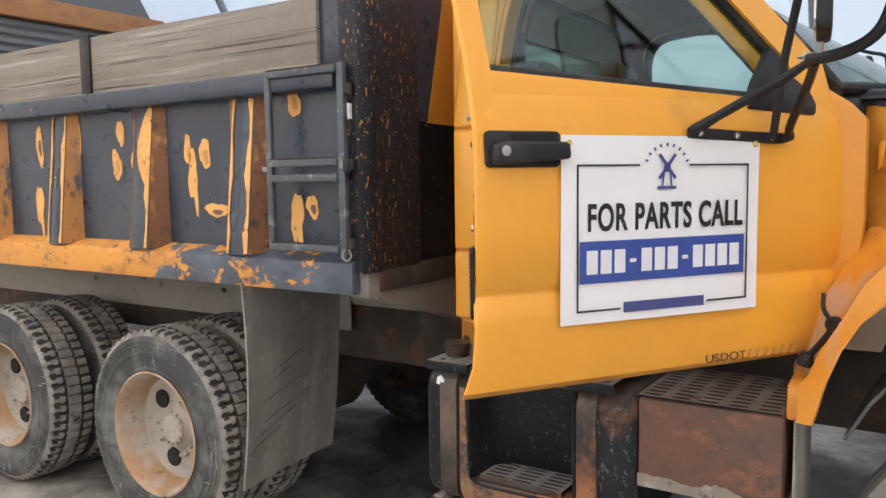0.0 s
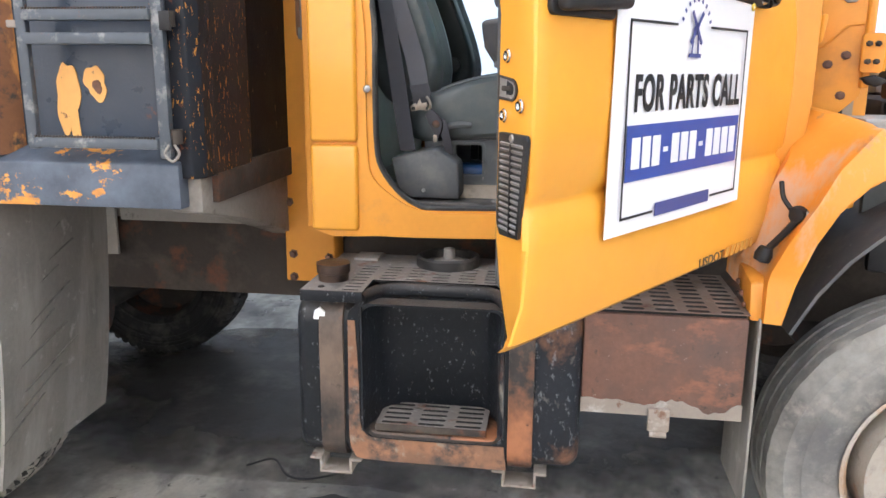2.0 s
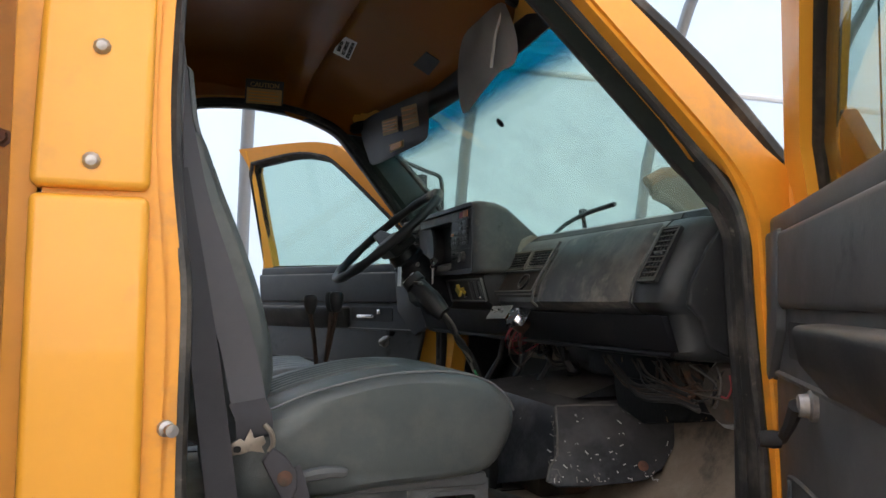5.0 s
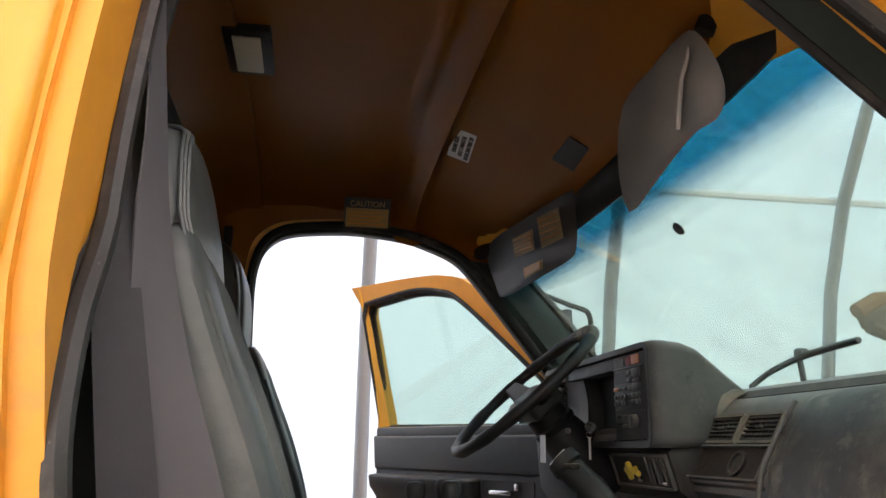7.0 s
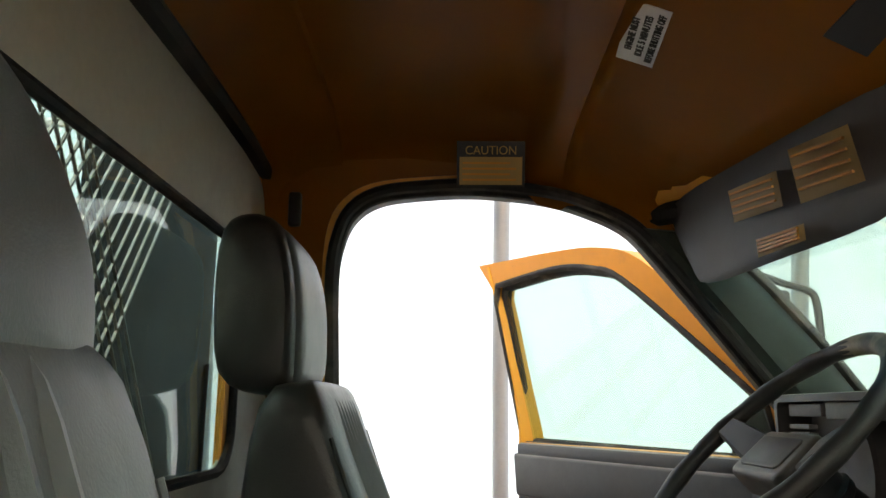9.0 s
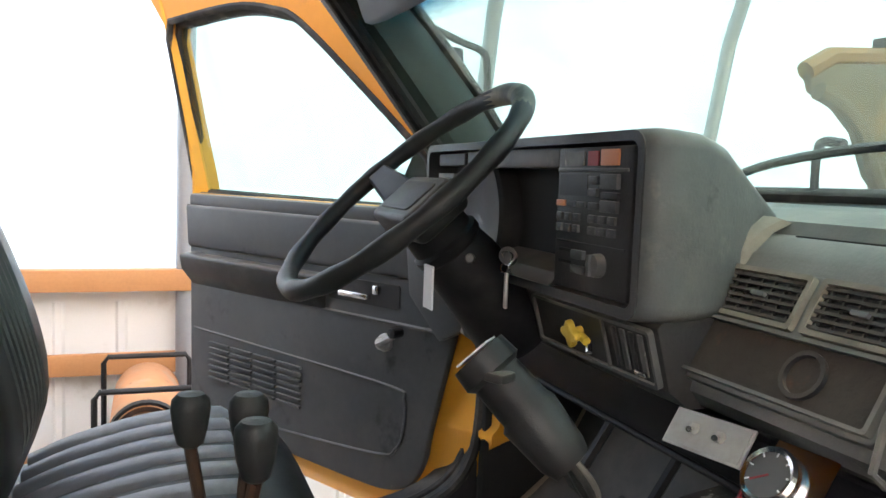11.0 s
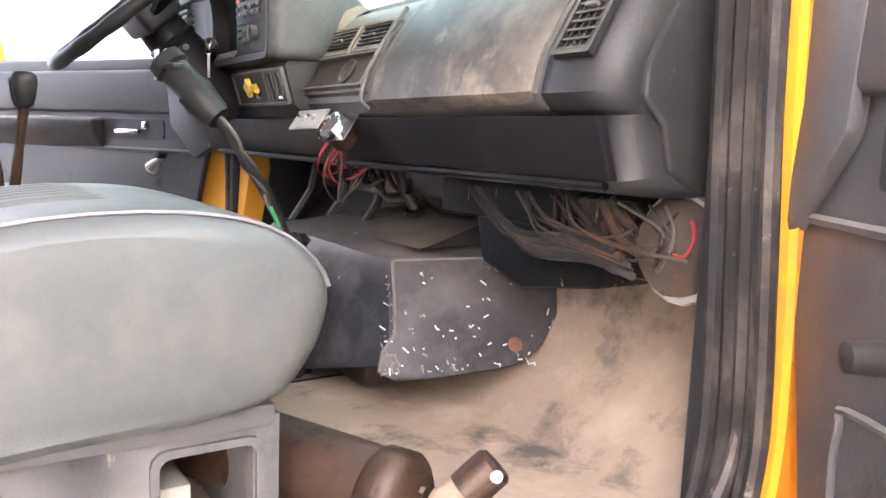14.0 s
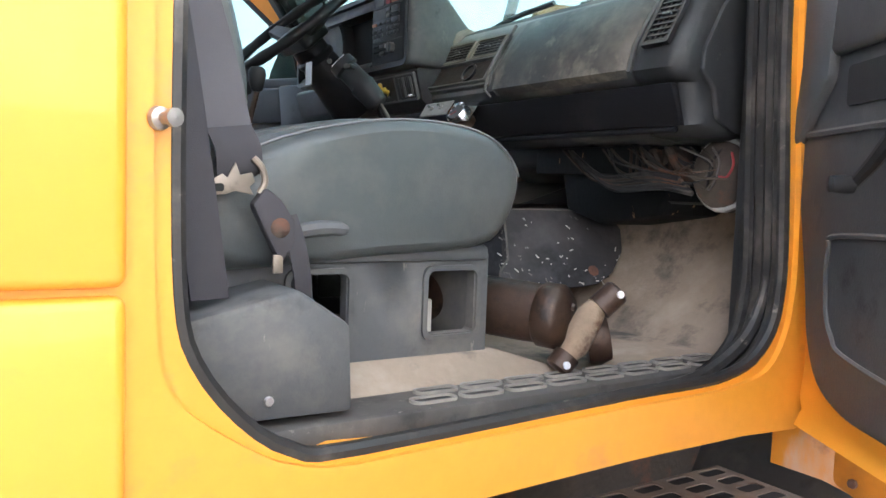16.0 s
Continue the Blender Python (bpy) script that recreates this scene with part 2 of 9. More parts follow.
M_RAIL = flaking("flaking_rail_paint", (0.72, 0.32, 0.06), (0.065, 0.080, 0.102), -3.7, -2.5)
M_SPOT = paint("bare_orange_spot", (0.80, 0.42, 0.12), 0.6, vary=0.2, layers=[((0.62, 0.30, 0.08), 9, 0.52, 0.7, ONE), (RUST, 30, 0.62, 0.68, ONE)])
M_TYREF = paint("clay_dusted_tyre", (0.16, 0.155, 0.145), 0.9, vary=0.3, layers=[((0.34, 0.33, 0.30), 4.0, 0.36, 0.66, ONE), ((0.10, 0.105, 0.11), 2.4, 0.52, 0.70, ONE), ((0.36, 0.335, 0.29), 14, 0.54, 0.78, ONE)], bump=0.003)
M_RUSTB = paint("rust_brown_band", (0.20, 0.105, 0.060), 0.7, vary=0.35, layers=[((0.34, 0.16, 0.08), 5, 0.46, 0.64, ONE), ((0.05, 0.042, 0.038), 9, 0.52, 0.64, ONE), ((0.26, 0.20, 0.145), 18, 0.58, 0.68, ONE)], bump=0.003)
M_CLAY = paint("clay_grey_steel", (0.27, 0.25, 0.225), 0.85, vary=0.3, layers=[((0.14, 0.12, 0.10), 4, 0.50, 0.70, ONE), ((0.07, 0.055, 0.045), 12, 0.60, 0.70, ONE), ((0.20, 0.10, 0.06), 7, 0.64, 0.72, ONE)], bump=0.003)
M_CLAYP = paint("pale_clay_plate", (0.32, 0.30, 0.268), 0.85, vary=0.2, layers=[((0.26, 0.24, 0.21), 3, 0.50, 0.72, (1, 1, 1.5)), ((0.10, 0.085, 0.07), 9, 0.64, 0.74, ONE)], bump=0.002)
M_EDGE = paint("flaked_beige_edge", (0.25, 0.215, 0.18), 0.8, vary=0.25, layers=[((0.16, 0.09, 0.06), 22, 0.60, 0.68, ONE), ((0.46, 0.43, 0.39), 9, 0.55, 0.7, ONE)], bump=0.002)
M_TYRE = paint("dusty_tyre_rubber", (0.060, 0.064, 0.063), 0.9, vary=0.35, layers=[((0.23, 0.234, 0.22), 3.6, 0.44, 0.72, ONE), ((0.05, 0.053, 0.055), 9, 0.55, 0.68, ONE), ((0.25, 0.245, 0.23), 40, 0.64, 0.76, ONE), ((0.36, 0.35, 0.33), 5, 0.655, 0.685, (7, 1, 0.8)), ((0.34, 0.33, 0.31), 5, 0.66, 0.69, (0.9, 1, 8))], bump=0.001)
M_TREAD = paint("dust_caked_tread", (0.20, 0.188, 0.165), 0.95, vary=0.3, layers=[((0.36, 0.335, 0.295), 6.0, 0.42, 0.66, ONE), ((0.045, 0.044, 0.043), 11, 0.54, 0.68, ONE), ((0.40, 0.37, 0.33), 42, 0.64, 0.72, ONE)], bump=0.003)
# for recessed tread faces: the shade in the grooves is put into the colour
M_GROOVE_SHADE = paint("tread_groove_shade", (0.045, 0.043, 0.040), 0.9, vary=0.3, layers=[((0.12, 0.11, 0.095), 20, 0.58, 0.70, ONE)])
M_RIM = paint("dirty_rim", (0.40, 0.365, 0.31), 0.75, vary=0.2, layers=[((0.34, 0.17, 0.08), 5, 0.58, 0.75, ONE), ((0.22, 0.20, 0.17), 12, 0.54, 0.7, ONE)], bump=0.003)
# near-black fill for openings: their inner shade is put into the colour
M_SHADE = paint("opening_shade", (0.012, 0.012, 0.012), 0.9)
M_FLAP = paint("dusty_rubber_flap", (0.21, 0.198, 0.178), 0.8, vary=0.3, layers=[((0.34, 0.32, 0.285), 6, 0.45, 0.7, (1, 1, 0.15)), ((0.34, 0.32, 0.29), 16, 0.60, 0.70, ONE)], bump=0.001, bump_scale=60)
M_FRAME = paint("chassis_dirt_steel", (0.042, 0.033, 0.026), 0.8, vary=0.35, layers=[((0.10, 0.082, 0.064), 4, 0.5, 0.75, ONE), (RUST, 6, 0.55, 0.7, ONE)], bump=0.003)
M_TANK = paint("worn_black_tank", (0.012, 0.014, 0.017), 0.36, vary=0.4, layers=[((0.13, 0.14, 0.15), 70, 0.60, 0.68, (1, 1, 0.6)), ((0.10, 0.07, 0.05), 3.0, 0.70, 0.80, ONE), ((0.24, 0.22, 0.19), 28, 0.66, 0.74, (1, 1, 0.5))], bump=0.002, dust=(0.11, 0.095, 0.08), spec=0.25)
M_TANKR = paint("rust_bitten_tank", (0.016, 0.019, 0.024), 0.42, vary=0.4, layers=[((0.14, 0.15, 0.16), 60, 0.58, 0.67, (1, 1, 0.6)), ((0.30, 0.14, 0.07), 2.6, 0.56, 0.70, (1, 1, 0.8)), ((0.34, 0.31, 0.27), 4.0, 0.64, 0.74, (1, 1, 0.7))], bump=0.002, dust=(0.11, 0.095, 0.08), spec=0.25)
M_PLATE = paint("dusty_tread_plate", (0.225, 0.205, 0.185), 0.65, 0.2, vary=0.3, layers=[((0.48, 0.45, 0.41), 55, 0.60, 0.70, ONE), ((0.06, 0.055, 0.05), 5, 0.58, 0.74, ONE), ((0.24, 0.20, 0.17), 8, 0.5, 0.7, ONE), (RUST, 10, 0.58, 0.7, ONE)])
M_PILL = paint("green_black_trim", (0.022, 0.030, 0.027), 0.5, vary=0.2, layers=[((0.055, 0.06, 0.055), 5, 0.5, 0.9, ONE)], bump=0.0006, bump_scale=300, spec=0.25)
M_SEALD = paint("dusty_seal_rubber", (0.022, 0.021, 0.020), 0.5, vary=0.3, layers=[((0.15, 0.13, 0.11), 7, 0.52, 0.80, ONE), ((0.26, 0.23, 0.19), 34, 0.64, 0.74, ONE)], bump=0.001)
M_RUSTO = paint("orange_rust_steel", (0.028, 0.025, 0.023), 0.5, vary=0.35, layers=[((0.15, 0.105, 0.075), 3.0, 0.46, 0.66, (1, 1, 0.7)), ((0.36, 0.145, 0.065), 2.4, 0.53, 0.66, (1, 1, 0.8)), ((0.02, 0.02, 0.02), 16, 0.62, 0.70, ONE), ((0.30, 0.25, 0.19), 22, 0.66, 0.72, ONE)], bump=0.003)
M_RIMO = paint("rust_orange_rim", (0.44, 0.26, 0.13), 0.7, vary=0.25, layers=[((0.44, 0.40, 0.34), 3.5, 0.44, 0.60, ONE), ((0.42, 0.19, 0.08), 3.0, 0.53, 0.66, ONE), ((0.20, 0.09, 0.05), 16, 0.60, 0.7, ONE)], bump=0.002)
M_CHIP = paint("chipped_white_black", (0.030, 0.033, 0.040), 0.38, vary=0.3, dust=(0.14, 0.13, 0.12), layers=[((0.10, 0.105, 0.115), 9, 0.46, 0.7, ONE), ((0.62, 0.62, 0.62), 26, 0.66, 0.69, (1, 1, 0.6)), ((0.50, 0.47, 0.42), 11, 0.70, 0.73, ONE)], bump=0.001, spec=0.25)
# dark pleat vinyl whose lavender sheen is put into the colour
M_LAVSHEEN = paint("lavender_sheen_vinyl", (0.165, 0.160, 0.178), 0.40, vary=0.15, layers=[((0.42, 0.40, 0.40), 4, 0.5, 0.85, ONE), ((0.12, 0.12, 0.13), 9, 0.62, 0.8, ONE)], bump=0.0006, bump_scale=380)
M_SEATL = paint("pale_grey_vinyl", (0.125, 0.130, 0.132), 0.45, vary=0.15, layers=[((0.20, 0.195, 0.19), 4, 0.5, 0.85, ONE)], bump=0.0006, bump_scale=380)
M_RUST = paint("rusty_steel", (0.155, 0.080, 0.056), 0.8, vary=0.35, layers=[((0.085, 0.060, 0.050), 3.2, 0.46, 0.66, ONE), ((0.30, 0.125, 0.070), 5, 0.54, 0.70, (1, 1, 1.6)), ((0.05, 0.04, 0.036), 26, 0.62, 0.70, ONE), ((0.30, 0.24, 0.19), 40, 0.67, 0.73, ONE)], bump=0.003)
M_LID = paint("dusty_rust_lid", (0.155, 0.115, 0.090), 0.8, vary=0.3, layers=[((0.22, 0.18, 0.15), 6, 0.46, 0.64, ONE), ((0.12, 0.06, 0.04), 12, 0.56, 0.7, ONE)], bump=0.002)
M_STEEL = paint("bare_steel", (0.45, 0.43, 0.41), 0.4, 0.7, vary=0.25, layers=[(DIRT, 8, 0.5, 0.8, ONE)])
M_CHROME = paint("chrome", (0.75, 0.75, 0.76), 0.18, 1.0, vary=0.08)
M_BLACK = paint("black_plastic", (0.020, 0.020, 0.021), 0.45, vary=0.25, layers=[((0.06, 0.056, 0.05), 6, 0.5, 0.9, ONE)], bump=0.0006, bump_scale=300, spec=0.25)
M_RUB = paint("black_rubber_seal", (0.022, 0.022, 0.022), 0.6, vary=0.3, layers=[((0.16, 0.14, 0.12), 7, 0.5, 0.85, ONE)], spec=0.25)
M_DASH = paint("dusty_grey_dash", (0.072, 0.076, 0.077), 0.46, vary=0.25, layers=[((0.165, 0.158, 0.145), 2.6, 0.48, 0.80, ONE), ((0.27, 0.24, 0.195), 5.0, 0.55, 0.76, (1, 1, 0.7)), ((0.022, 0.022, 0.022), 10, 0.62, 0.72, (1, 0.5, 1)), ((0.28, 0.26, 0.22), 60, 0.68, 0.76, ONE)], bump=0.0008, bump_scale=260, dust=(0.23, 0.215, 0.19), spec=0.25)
M_DASHE = paint("clean_dash_plastic", (0.028, 0.030, 0.032), 0.42, vary=0.2, layers=[((0.055, 0.054, 0.052), 4.0, 0.50, 0.80, ONE), ((0.13, 0.12, 0.105), 24, 0.66, 0.76, ONE)], bump=0.0008, bump_scale=260, spec=0.3)
M_LOW = paint("gloss_black_panel", (0.012, 0.012, 0.014), 0.42, vary=0.2, layers=[((0.04, 0.038, 0.036), 5, 0.58, 0.9, (0.4, 1, 1))], bump=0.0006, bump_scale=260, spec=0.12)
M_GLOVE = paint("rubbed_glove_door", (0.062, 0.061, 0.058), 0.42, vary=0.25, layers=[((0.19, 0.166, 0.138), 2.6, 0.42, 0.60, (1, 1, 0.8)), ((0.030, 0.029, 0.028), 4.5, 0.50, 0.66, (1, 0.7, 1)), ((0.27, 0.235, 0.19), 9.0, 0.54, 0.70, (1, 0.8, 0.7)), ((0.23, 0.20, 0.165), 18, 0.64, 0.74, (1, 0.35, 1))], bump=0.0008, bump_scale=260, spec=0.25)
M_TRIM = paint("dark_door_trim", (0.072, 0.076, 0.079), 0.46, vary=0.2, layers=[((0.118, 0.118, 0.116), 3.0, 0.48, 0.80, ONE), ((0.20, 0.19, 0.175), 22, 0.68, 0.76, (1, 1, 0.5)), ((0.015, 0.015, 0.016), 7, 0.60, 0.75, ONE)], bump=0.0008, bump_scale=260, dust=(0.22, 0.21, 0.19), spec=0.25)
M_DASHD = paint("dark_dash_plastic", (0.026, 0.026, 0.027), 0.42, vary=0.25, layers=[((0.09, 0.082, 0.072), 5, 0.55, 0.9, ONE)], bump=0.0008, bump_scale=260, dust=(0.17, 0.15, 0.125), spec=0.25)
M_BEZEL = paint("dust_caked_plastic", (0.17, 0.155, 0.13), 0.75, vary=0.25, layers=[((0.26, 0.235, 0.19), 5, 0.46, 0.72, ONE), ((0.06, 0.056, 0.05), 9, 0.58, 0.72, (1, 1, 0.6))], bump=0.0008, bump_scale=260, spec=0.25)
M_SEAT = paint("grey_vinyl", (0.070, 0.082, 0.083), 0.42, vary=0.15, layers=[((0.15, 0.15, 0.14), 3.5, 0.5, 0.85, ONE), ((0.05, 0.055, 0.055), 7, 0.58, 0.8, ONE)], bump=0.0006, bump_scale=380)
M_SEATD = paint("black_vinyl", (0.02, 0.021, 0.021), 0.36, vary=0.2, layers=[((0.07, 0.07, 0.07), 4, 0.55, 0.9, ONE)], bump=0.0006, bump_scale=380, spec=0.25)
M_PED = paint("grey_pedestal_plastic", (0.088, 0.092, 0.095), 0.6, vary=0.2, layers=[((0.19, 0.175, 0.15), 5, 0.5, 0.80, ONE), ((0.045, 0.045, 0.045), 8, 0.58, 0.72, ONE), ((0.26, 0.24, 0.21), 34, 0.66, 0.72, (1, 1, 0.4))], bump=0.0006, bump_scale=300)
M_BELT = paint("grey_webbing", (0.044, 0.042, 0.048), 0.8, vary=0.2, bump=0.0006, bump_scale=500)
M_BELTL = paint("lavender_webbing", (0.088, 0.084, 0.094), 0.75, vary=0.12, bump=0.0006, bump_scale=500)
M_MAT = paint("dusty_floor_mat", (0.32, 0.255, 0.195), 0.85, vary=0.2, layers=[((0.10, 0.09, 0.08), 5.0, 0.55, 0.68, ONE), ((0.40, 0.33, 0.26), 9, 0.5, 0.7, ONE)], bump=0.002, bump_scale=120)
M_SILL = paint("scuffed_sill_rubber", (0.085, 0.079, 0.072), 0.6, vary=0.3, layers=[((0.22, 0.195, 0.165), 5, 0.50, 0.74, ONE), ((0.030, 0.028, 0.026), 9, 0.58, 0.70, ONE), ((0.34, 0.31, 0.27), 40, 0.66, 0.74, ONE)], bump=0.001)
M_SILLR = paint("rubbed_sill_rim", (0.23, 0.215, 0.195), 0.5, vary=0.3, layers=[((0.34, 0.31, 0.27), 14, 0.50, 0.70, ONE)])
M_SHAFT = paint("oily_rust_steel", (0.048, 0.028, 0.019), 0.42, 0.3, vary=0.45, layers=[((0.085, 0.050, 0.033), 12, 0.5, 0.7, ONE), ((0.02, 0.014, 0.011), 22, 0.54, 0.64, ONE), ((0.22, 0.17, 0.12), 30, 0.68, 0.76, ONE)], bump=0.002)
M_CROSS = paint("clay_caked_steel", (0.25, 0.185, 0.13), 0.85, vary=0.35, layers=[((0.10, 0.055, 0.035), 22, 0.55, 0.68, ONE)], bump=0.004, bump_scale=70)
M_BUCK = paint("worn_steel_buckle", (0.26, 0.22, 0.18), 0.40, 0.5, vary=0.25, layers=[(DIRT, 16, 0.52, 0.7, ONE)])
M_WOOD = paint("grey_weathered_board", (0.25, 0.222, 0.185), 0.85, vary=0.28, layers=[((0.20, 0.165, 0.125), 5, 0.48, 0.70, (0.12, 1, 3)), ((0.52, 0.46, 0.38), 9, 0.55, 0.75, (0.1, 1, 4)), ((0.06, 0.05, 0.04), 16, 0.575, 0.64, (0.05, 1, 4)), ((0.14, 0.12, 0.10), 7, 0.66, 0.70, ONE)], bump=0.004, bump_scale=40)
M_PINE = paint("orange_timber", (0.50, 0.23, 0.09), 0.75, vary=0.2, layers=[((0.30, 0.13, 0.06), 5, 0.5, 0.8, (0.1, 1, 2))])
M_WHITE = paint("white_siding", (0.72, 0.71, 0.67), 0.5, vary=0.05, layers=[((0.45, 0.40, 0.33), 3, 0.6, 0.85, ONE)])
M_GREYDOOR = paint("grey_shutter_steel", (0.18, 0.18, 0.175), 0.5, vary=0.1)
M_TUBE = paint("galvanised_tube", (0.34, 0.35, 0.36), 0.45, 0.6, vary=0.12)
M_SIGN = paint("white_sign_vinyl", (0.78, 0.78, 0.79), 0.45, vary=0.02)
M_BLUE = paint("blue_print", (0.035, 0.07, 0.30), 0.45, vary=0.05)
M_INK = paint("black_print", (0.015, 0.015, 0.016), 0.5, vary=0.05)
M_NAVY = paint("navy_print", (0.06, 0.07, 0.22), 0.5, vary=0.05)
M_PRINTW = paint("pale_print", (0.70, 0.71, 0.74), 0.5, vary=0.03)
M_FIBRE = paint("yellowed_fibreglass", (0.105, 0.083, 0.042), 0.6, vary=0.25, layers=[((0.20, 0.12, 0.035), 3.5, 0.56, 0.72, ONE), ((0.06, 0.05, 0.028), 5, 0.50, 0.72, ONE)])
M_FLARE = paint("dull_tan_edge", (0.22, 0.115, 0.035), 0.6, vary=0.25, layers=[((0.20, 0.14, 0.05), 6, 0.5, 0.7, ONE)])
M_POLY = paint("milky_plastic", (0.62, 0.60, 0.50), 0.5, vary=0.1, layers=[(DIRT, 6, 0.62, 0.9, ONE)])
M_ALU = paint("dusty_aluminium", (0.38, 0.37, 0.35), 0.6, 0.35, vary=0.25, layers=[((0.20, 0.17, 0.14), 6, 0.5, 0.8, ONE)])
M_BRASS = paint("brass_yellow", (0.62, 0.42, 0.05), 0.5, vary=0.15)
M_RED = paint("red_plastic", (0.26, 0.022, 0.028), 0.5, vary=0.15)
M_GREEN = paint("green_wire", (0.03, 0.28, 0.12), 0.5, vary=0.1)
M_TELL = paint("orange_telltale", (0.55, 0.20, 0.09), 0.4, vary=0.1)
M_GRIP = paint("worn_tan_rim", (0.060, 0.055, 0.042), 0.6, vary=0.3, layers=[((0.19, 0.165, 0.115), 14, 0.42, 0.62, ONE)], bump=0.001)
M_HEAT = paint("faded_heater_orange", (0.60, 0.27, 0.12), 0.55, vary=0.15, layers=[((0.45, 0.36, 0.26), 5, 0.52, 0.75, ONE), (RUST, 16, 0.64, 0.72, ONE)])
M_LABEL = paint("amber_label", (0.42, 0.27, 0.09), 0.6, vary=0.1)
M_BLUEP = paint("blue_plastic", (0.03, 0.09, 0.24), 0.4, vary=0.2)
M_BOOT = paint("grey_rubber_boot", (0.15, 0.143, 0.13), 0.7, vary=0.25, layers=[((0.06, 0.056, 0.05), 16, 0.54, 0.68, ONE)])
M_VISOR = paint("grey_visor_cloth", (0.30, 0.285, 0.27), 0.8, vary=0.12, bump=0.0006, bump_scale=400)
M_VISD = paint("dark_visor_vinyl", (0.075, 0.07, 0.068), 0.65, vary=0.15, layers=[((0.07, 0.065, 0.06), 5, 0.5, 0.8, ONE)], bump=0.0006, bump_scale=400)
M_REAR = paint("grey_rear_trim", (0.54, 0.54, 0.49), 0.65, vary=0.15, layers=[((0.34, 0.33, 0.28), 2.5, 0.5, 0.8, ONE)])
M_CONC = paint("stained_concrete", (0.50, 0.468, 0.400), 0.6, vary=0.2, layers=[((0.10, 0.092, 0.085), 0.8, 0.46, 0.62, ONE), ((0.19, 0.175, 0.16), 3.5, 0.48, 0.62, (1, 0.5, 1)), ((0.06, 0.055, 0.05), 14, 0.62, 0.70, ONE), ((0.55, 0.53, 0.50), 9, 0.64, 0.70, (1, 0.4, 1))], bump=0.002, bump_scale=30)
M_WET = paint("dark_oil_stain", (0.022, 0.016, 0.012), 0.55, vary=0.2)
# oily concrete with the truck's shade put into the colour
M_OIL_SHADE = ragged_fade("oily_shade_on_concrete", (0.060, 0.054, 0.047))
M_CHALK = paint("white_spill", (0.76, 0.74, 0.70), 0.85, vary=0.25, layers=[((0.22, 0.205, 0.19), 18, 0.50, 0.60, ONE)])
M_FABRIC = fabric("white_tarpaulin", (0.92, 0.86, 0.80), 0.75)
M_GLASS = glass("green_tinted_glass", (0.68, 0.80, 0.76))
M_SCREEN = glass("dusty_tinted_glass", (0.72, 0.85, 0.80), haze=0.09)
M_BAND = glass("blue_sun_band_glass", (0.0, 0.20, 0.36), fade=(2.375, 2.415))
M_MIRROR = paint("mirror_silver", (0.62, 0.70, 0.67), 0.06, 1.0, vary=0.02)


# ---- mesh helpers ----
def B():
    return bmesh.new()


def box(bm, x0, x1, y0, y1, z0, z1, bev=0.0, m=None):
    d = bmesh.ops.create_cube(bm, size=1.0)
    mt = Matrix.Translation(((x0 + x1) / 2, (y0 + y1) / 2, (z0 + z1) / 2)) @ Matrix.Diagonal((abs(x1 - x0), abs(y1 - y0), abs(z1 - z0), 1))
    bmesh.ops.transform(bm, matrix=(m @ mt) if m else mt, verts=d["verts"])
    if bev:
        es = list({e for v in d["verts"] for e in v.link_edges})
        bmesh.ops.bevel(bm, geom=es, offset=bev, segments=2, affect="EDGES", profile=0.5)
    return bm


def to3(p, plane, a):
    return {"xz": (p[0], a, p[1]), "yz": (a, p[0], p[1]), "xy": (p[0], p[1], a)}[plane]


def prism(bm, pts, plane, a0, a1, bev=0.0, seg=2):
    lo = [bm.verts.new(to3(p, plane, a0)) for p in pts]
    hi = [bm.verts.new(to3(p, plane, a1)) for p in pts]
    n = len(pts)
    fs = [bm.faces.new(lo), bm.faces.new(hi[::-1])]
    for i in range(n):
        fs.append(bm.faces.new((lo[i], hi[i], hi[(i + 1) % n], lo[(i + 1) % n])))
    bmesh.ops.recalc_face_normals(bm, faces=fs)
    if bev:
        es = list({e for f in fs for e in f.edges if e.calc_face_angle(0) > 0.5})
        bmesh.ops.bevel(bm, geom=es, offset=bev, segments=seg, affect="EDGES", profile=0.5)
    return bm


def ring_prism(bm, outer, inner, plane, a0, a1):
    """A plate with an opening: paired outer and inner outlines."""
    n = len(outer)
    L = [[bm.verts.new(to3(p, plane, a)) for p in loop] for a in (a0, a1) for loop in (outer, inner)]
    fs = []
    for i in range(n):
        j = (i + 1) % n
        fs.append(bm.faces.new((L[0][i], L[0][j], L[1][j], L[1][i])))
        fs.append(bm.faces.new((L[2][i], L[3][i], L[3][j], L[2][j])))
        fs.append(bm.faces.new((L[0][i], L[2][i], L[2][j], L[0][j])))
        fs.append(bm.faces.new((L[1][i], L[1][j], L[3][j], L[3][i])))
    bmesh.ops.recalc_face_normals(bm, faces=fs)
    return bm


def loft(bm, rings, cap=True, closed=True):
    vs = [[bm.verts.new(p) for p in r] for r in rings]
    fs = []
    n = len(rings[0])
    for a, b in zip(vs, vs[1:]):
        for i in range(n if closed else n - 1):
            j = (i + 1) % n
            fs.append(bm.faces.new((a[i], a[j], b[j], b[i])))
    if cap and closed:
        fs.append(bm.faces.new(vs[0][::-1]))
        fs.append(bm.faces.new(vs[-1]))
    bmesh.ops.recalc_face_normals(bm, faces=fs)
    return bm


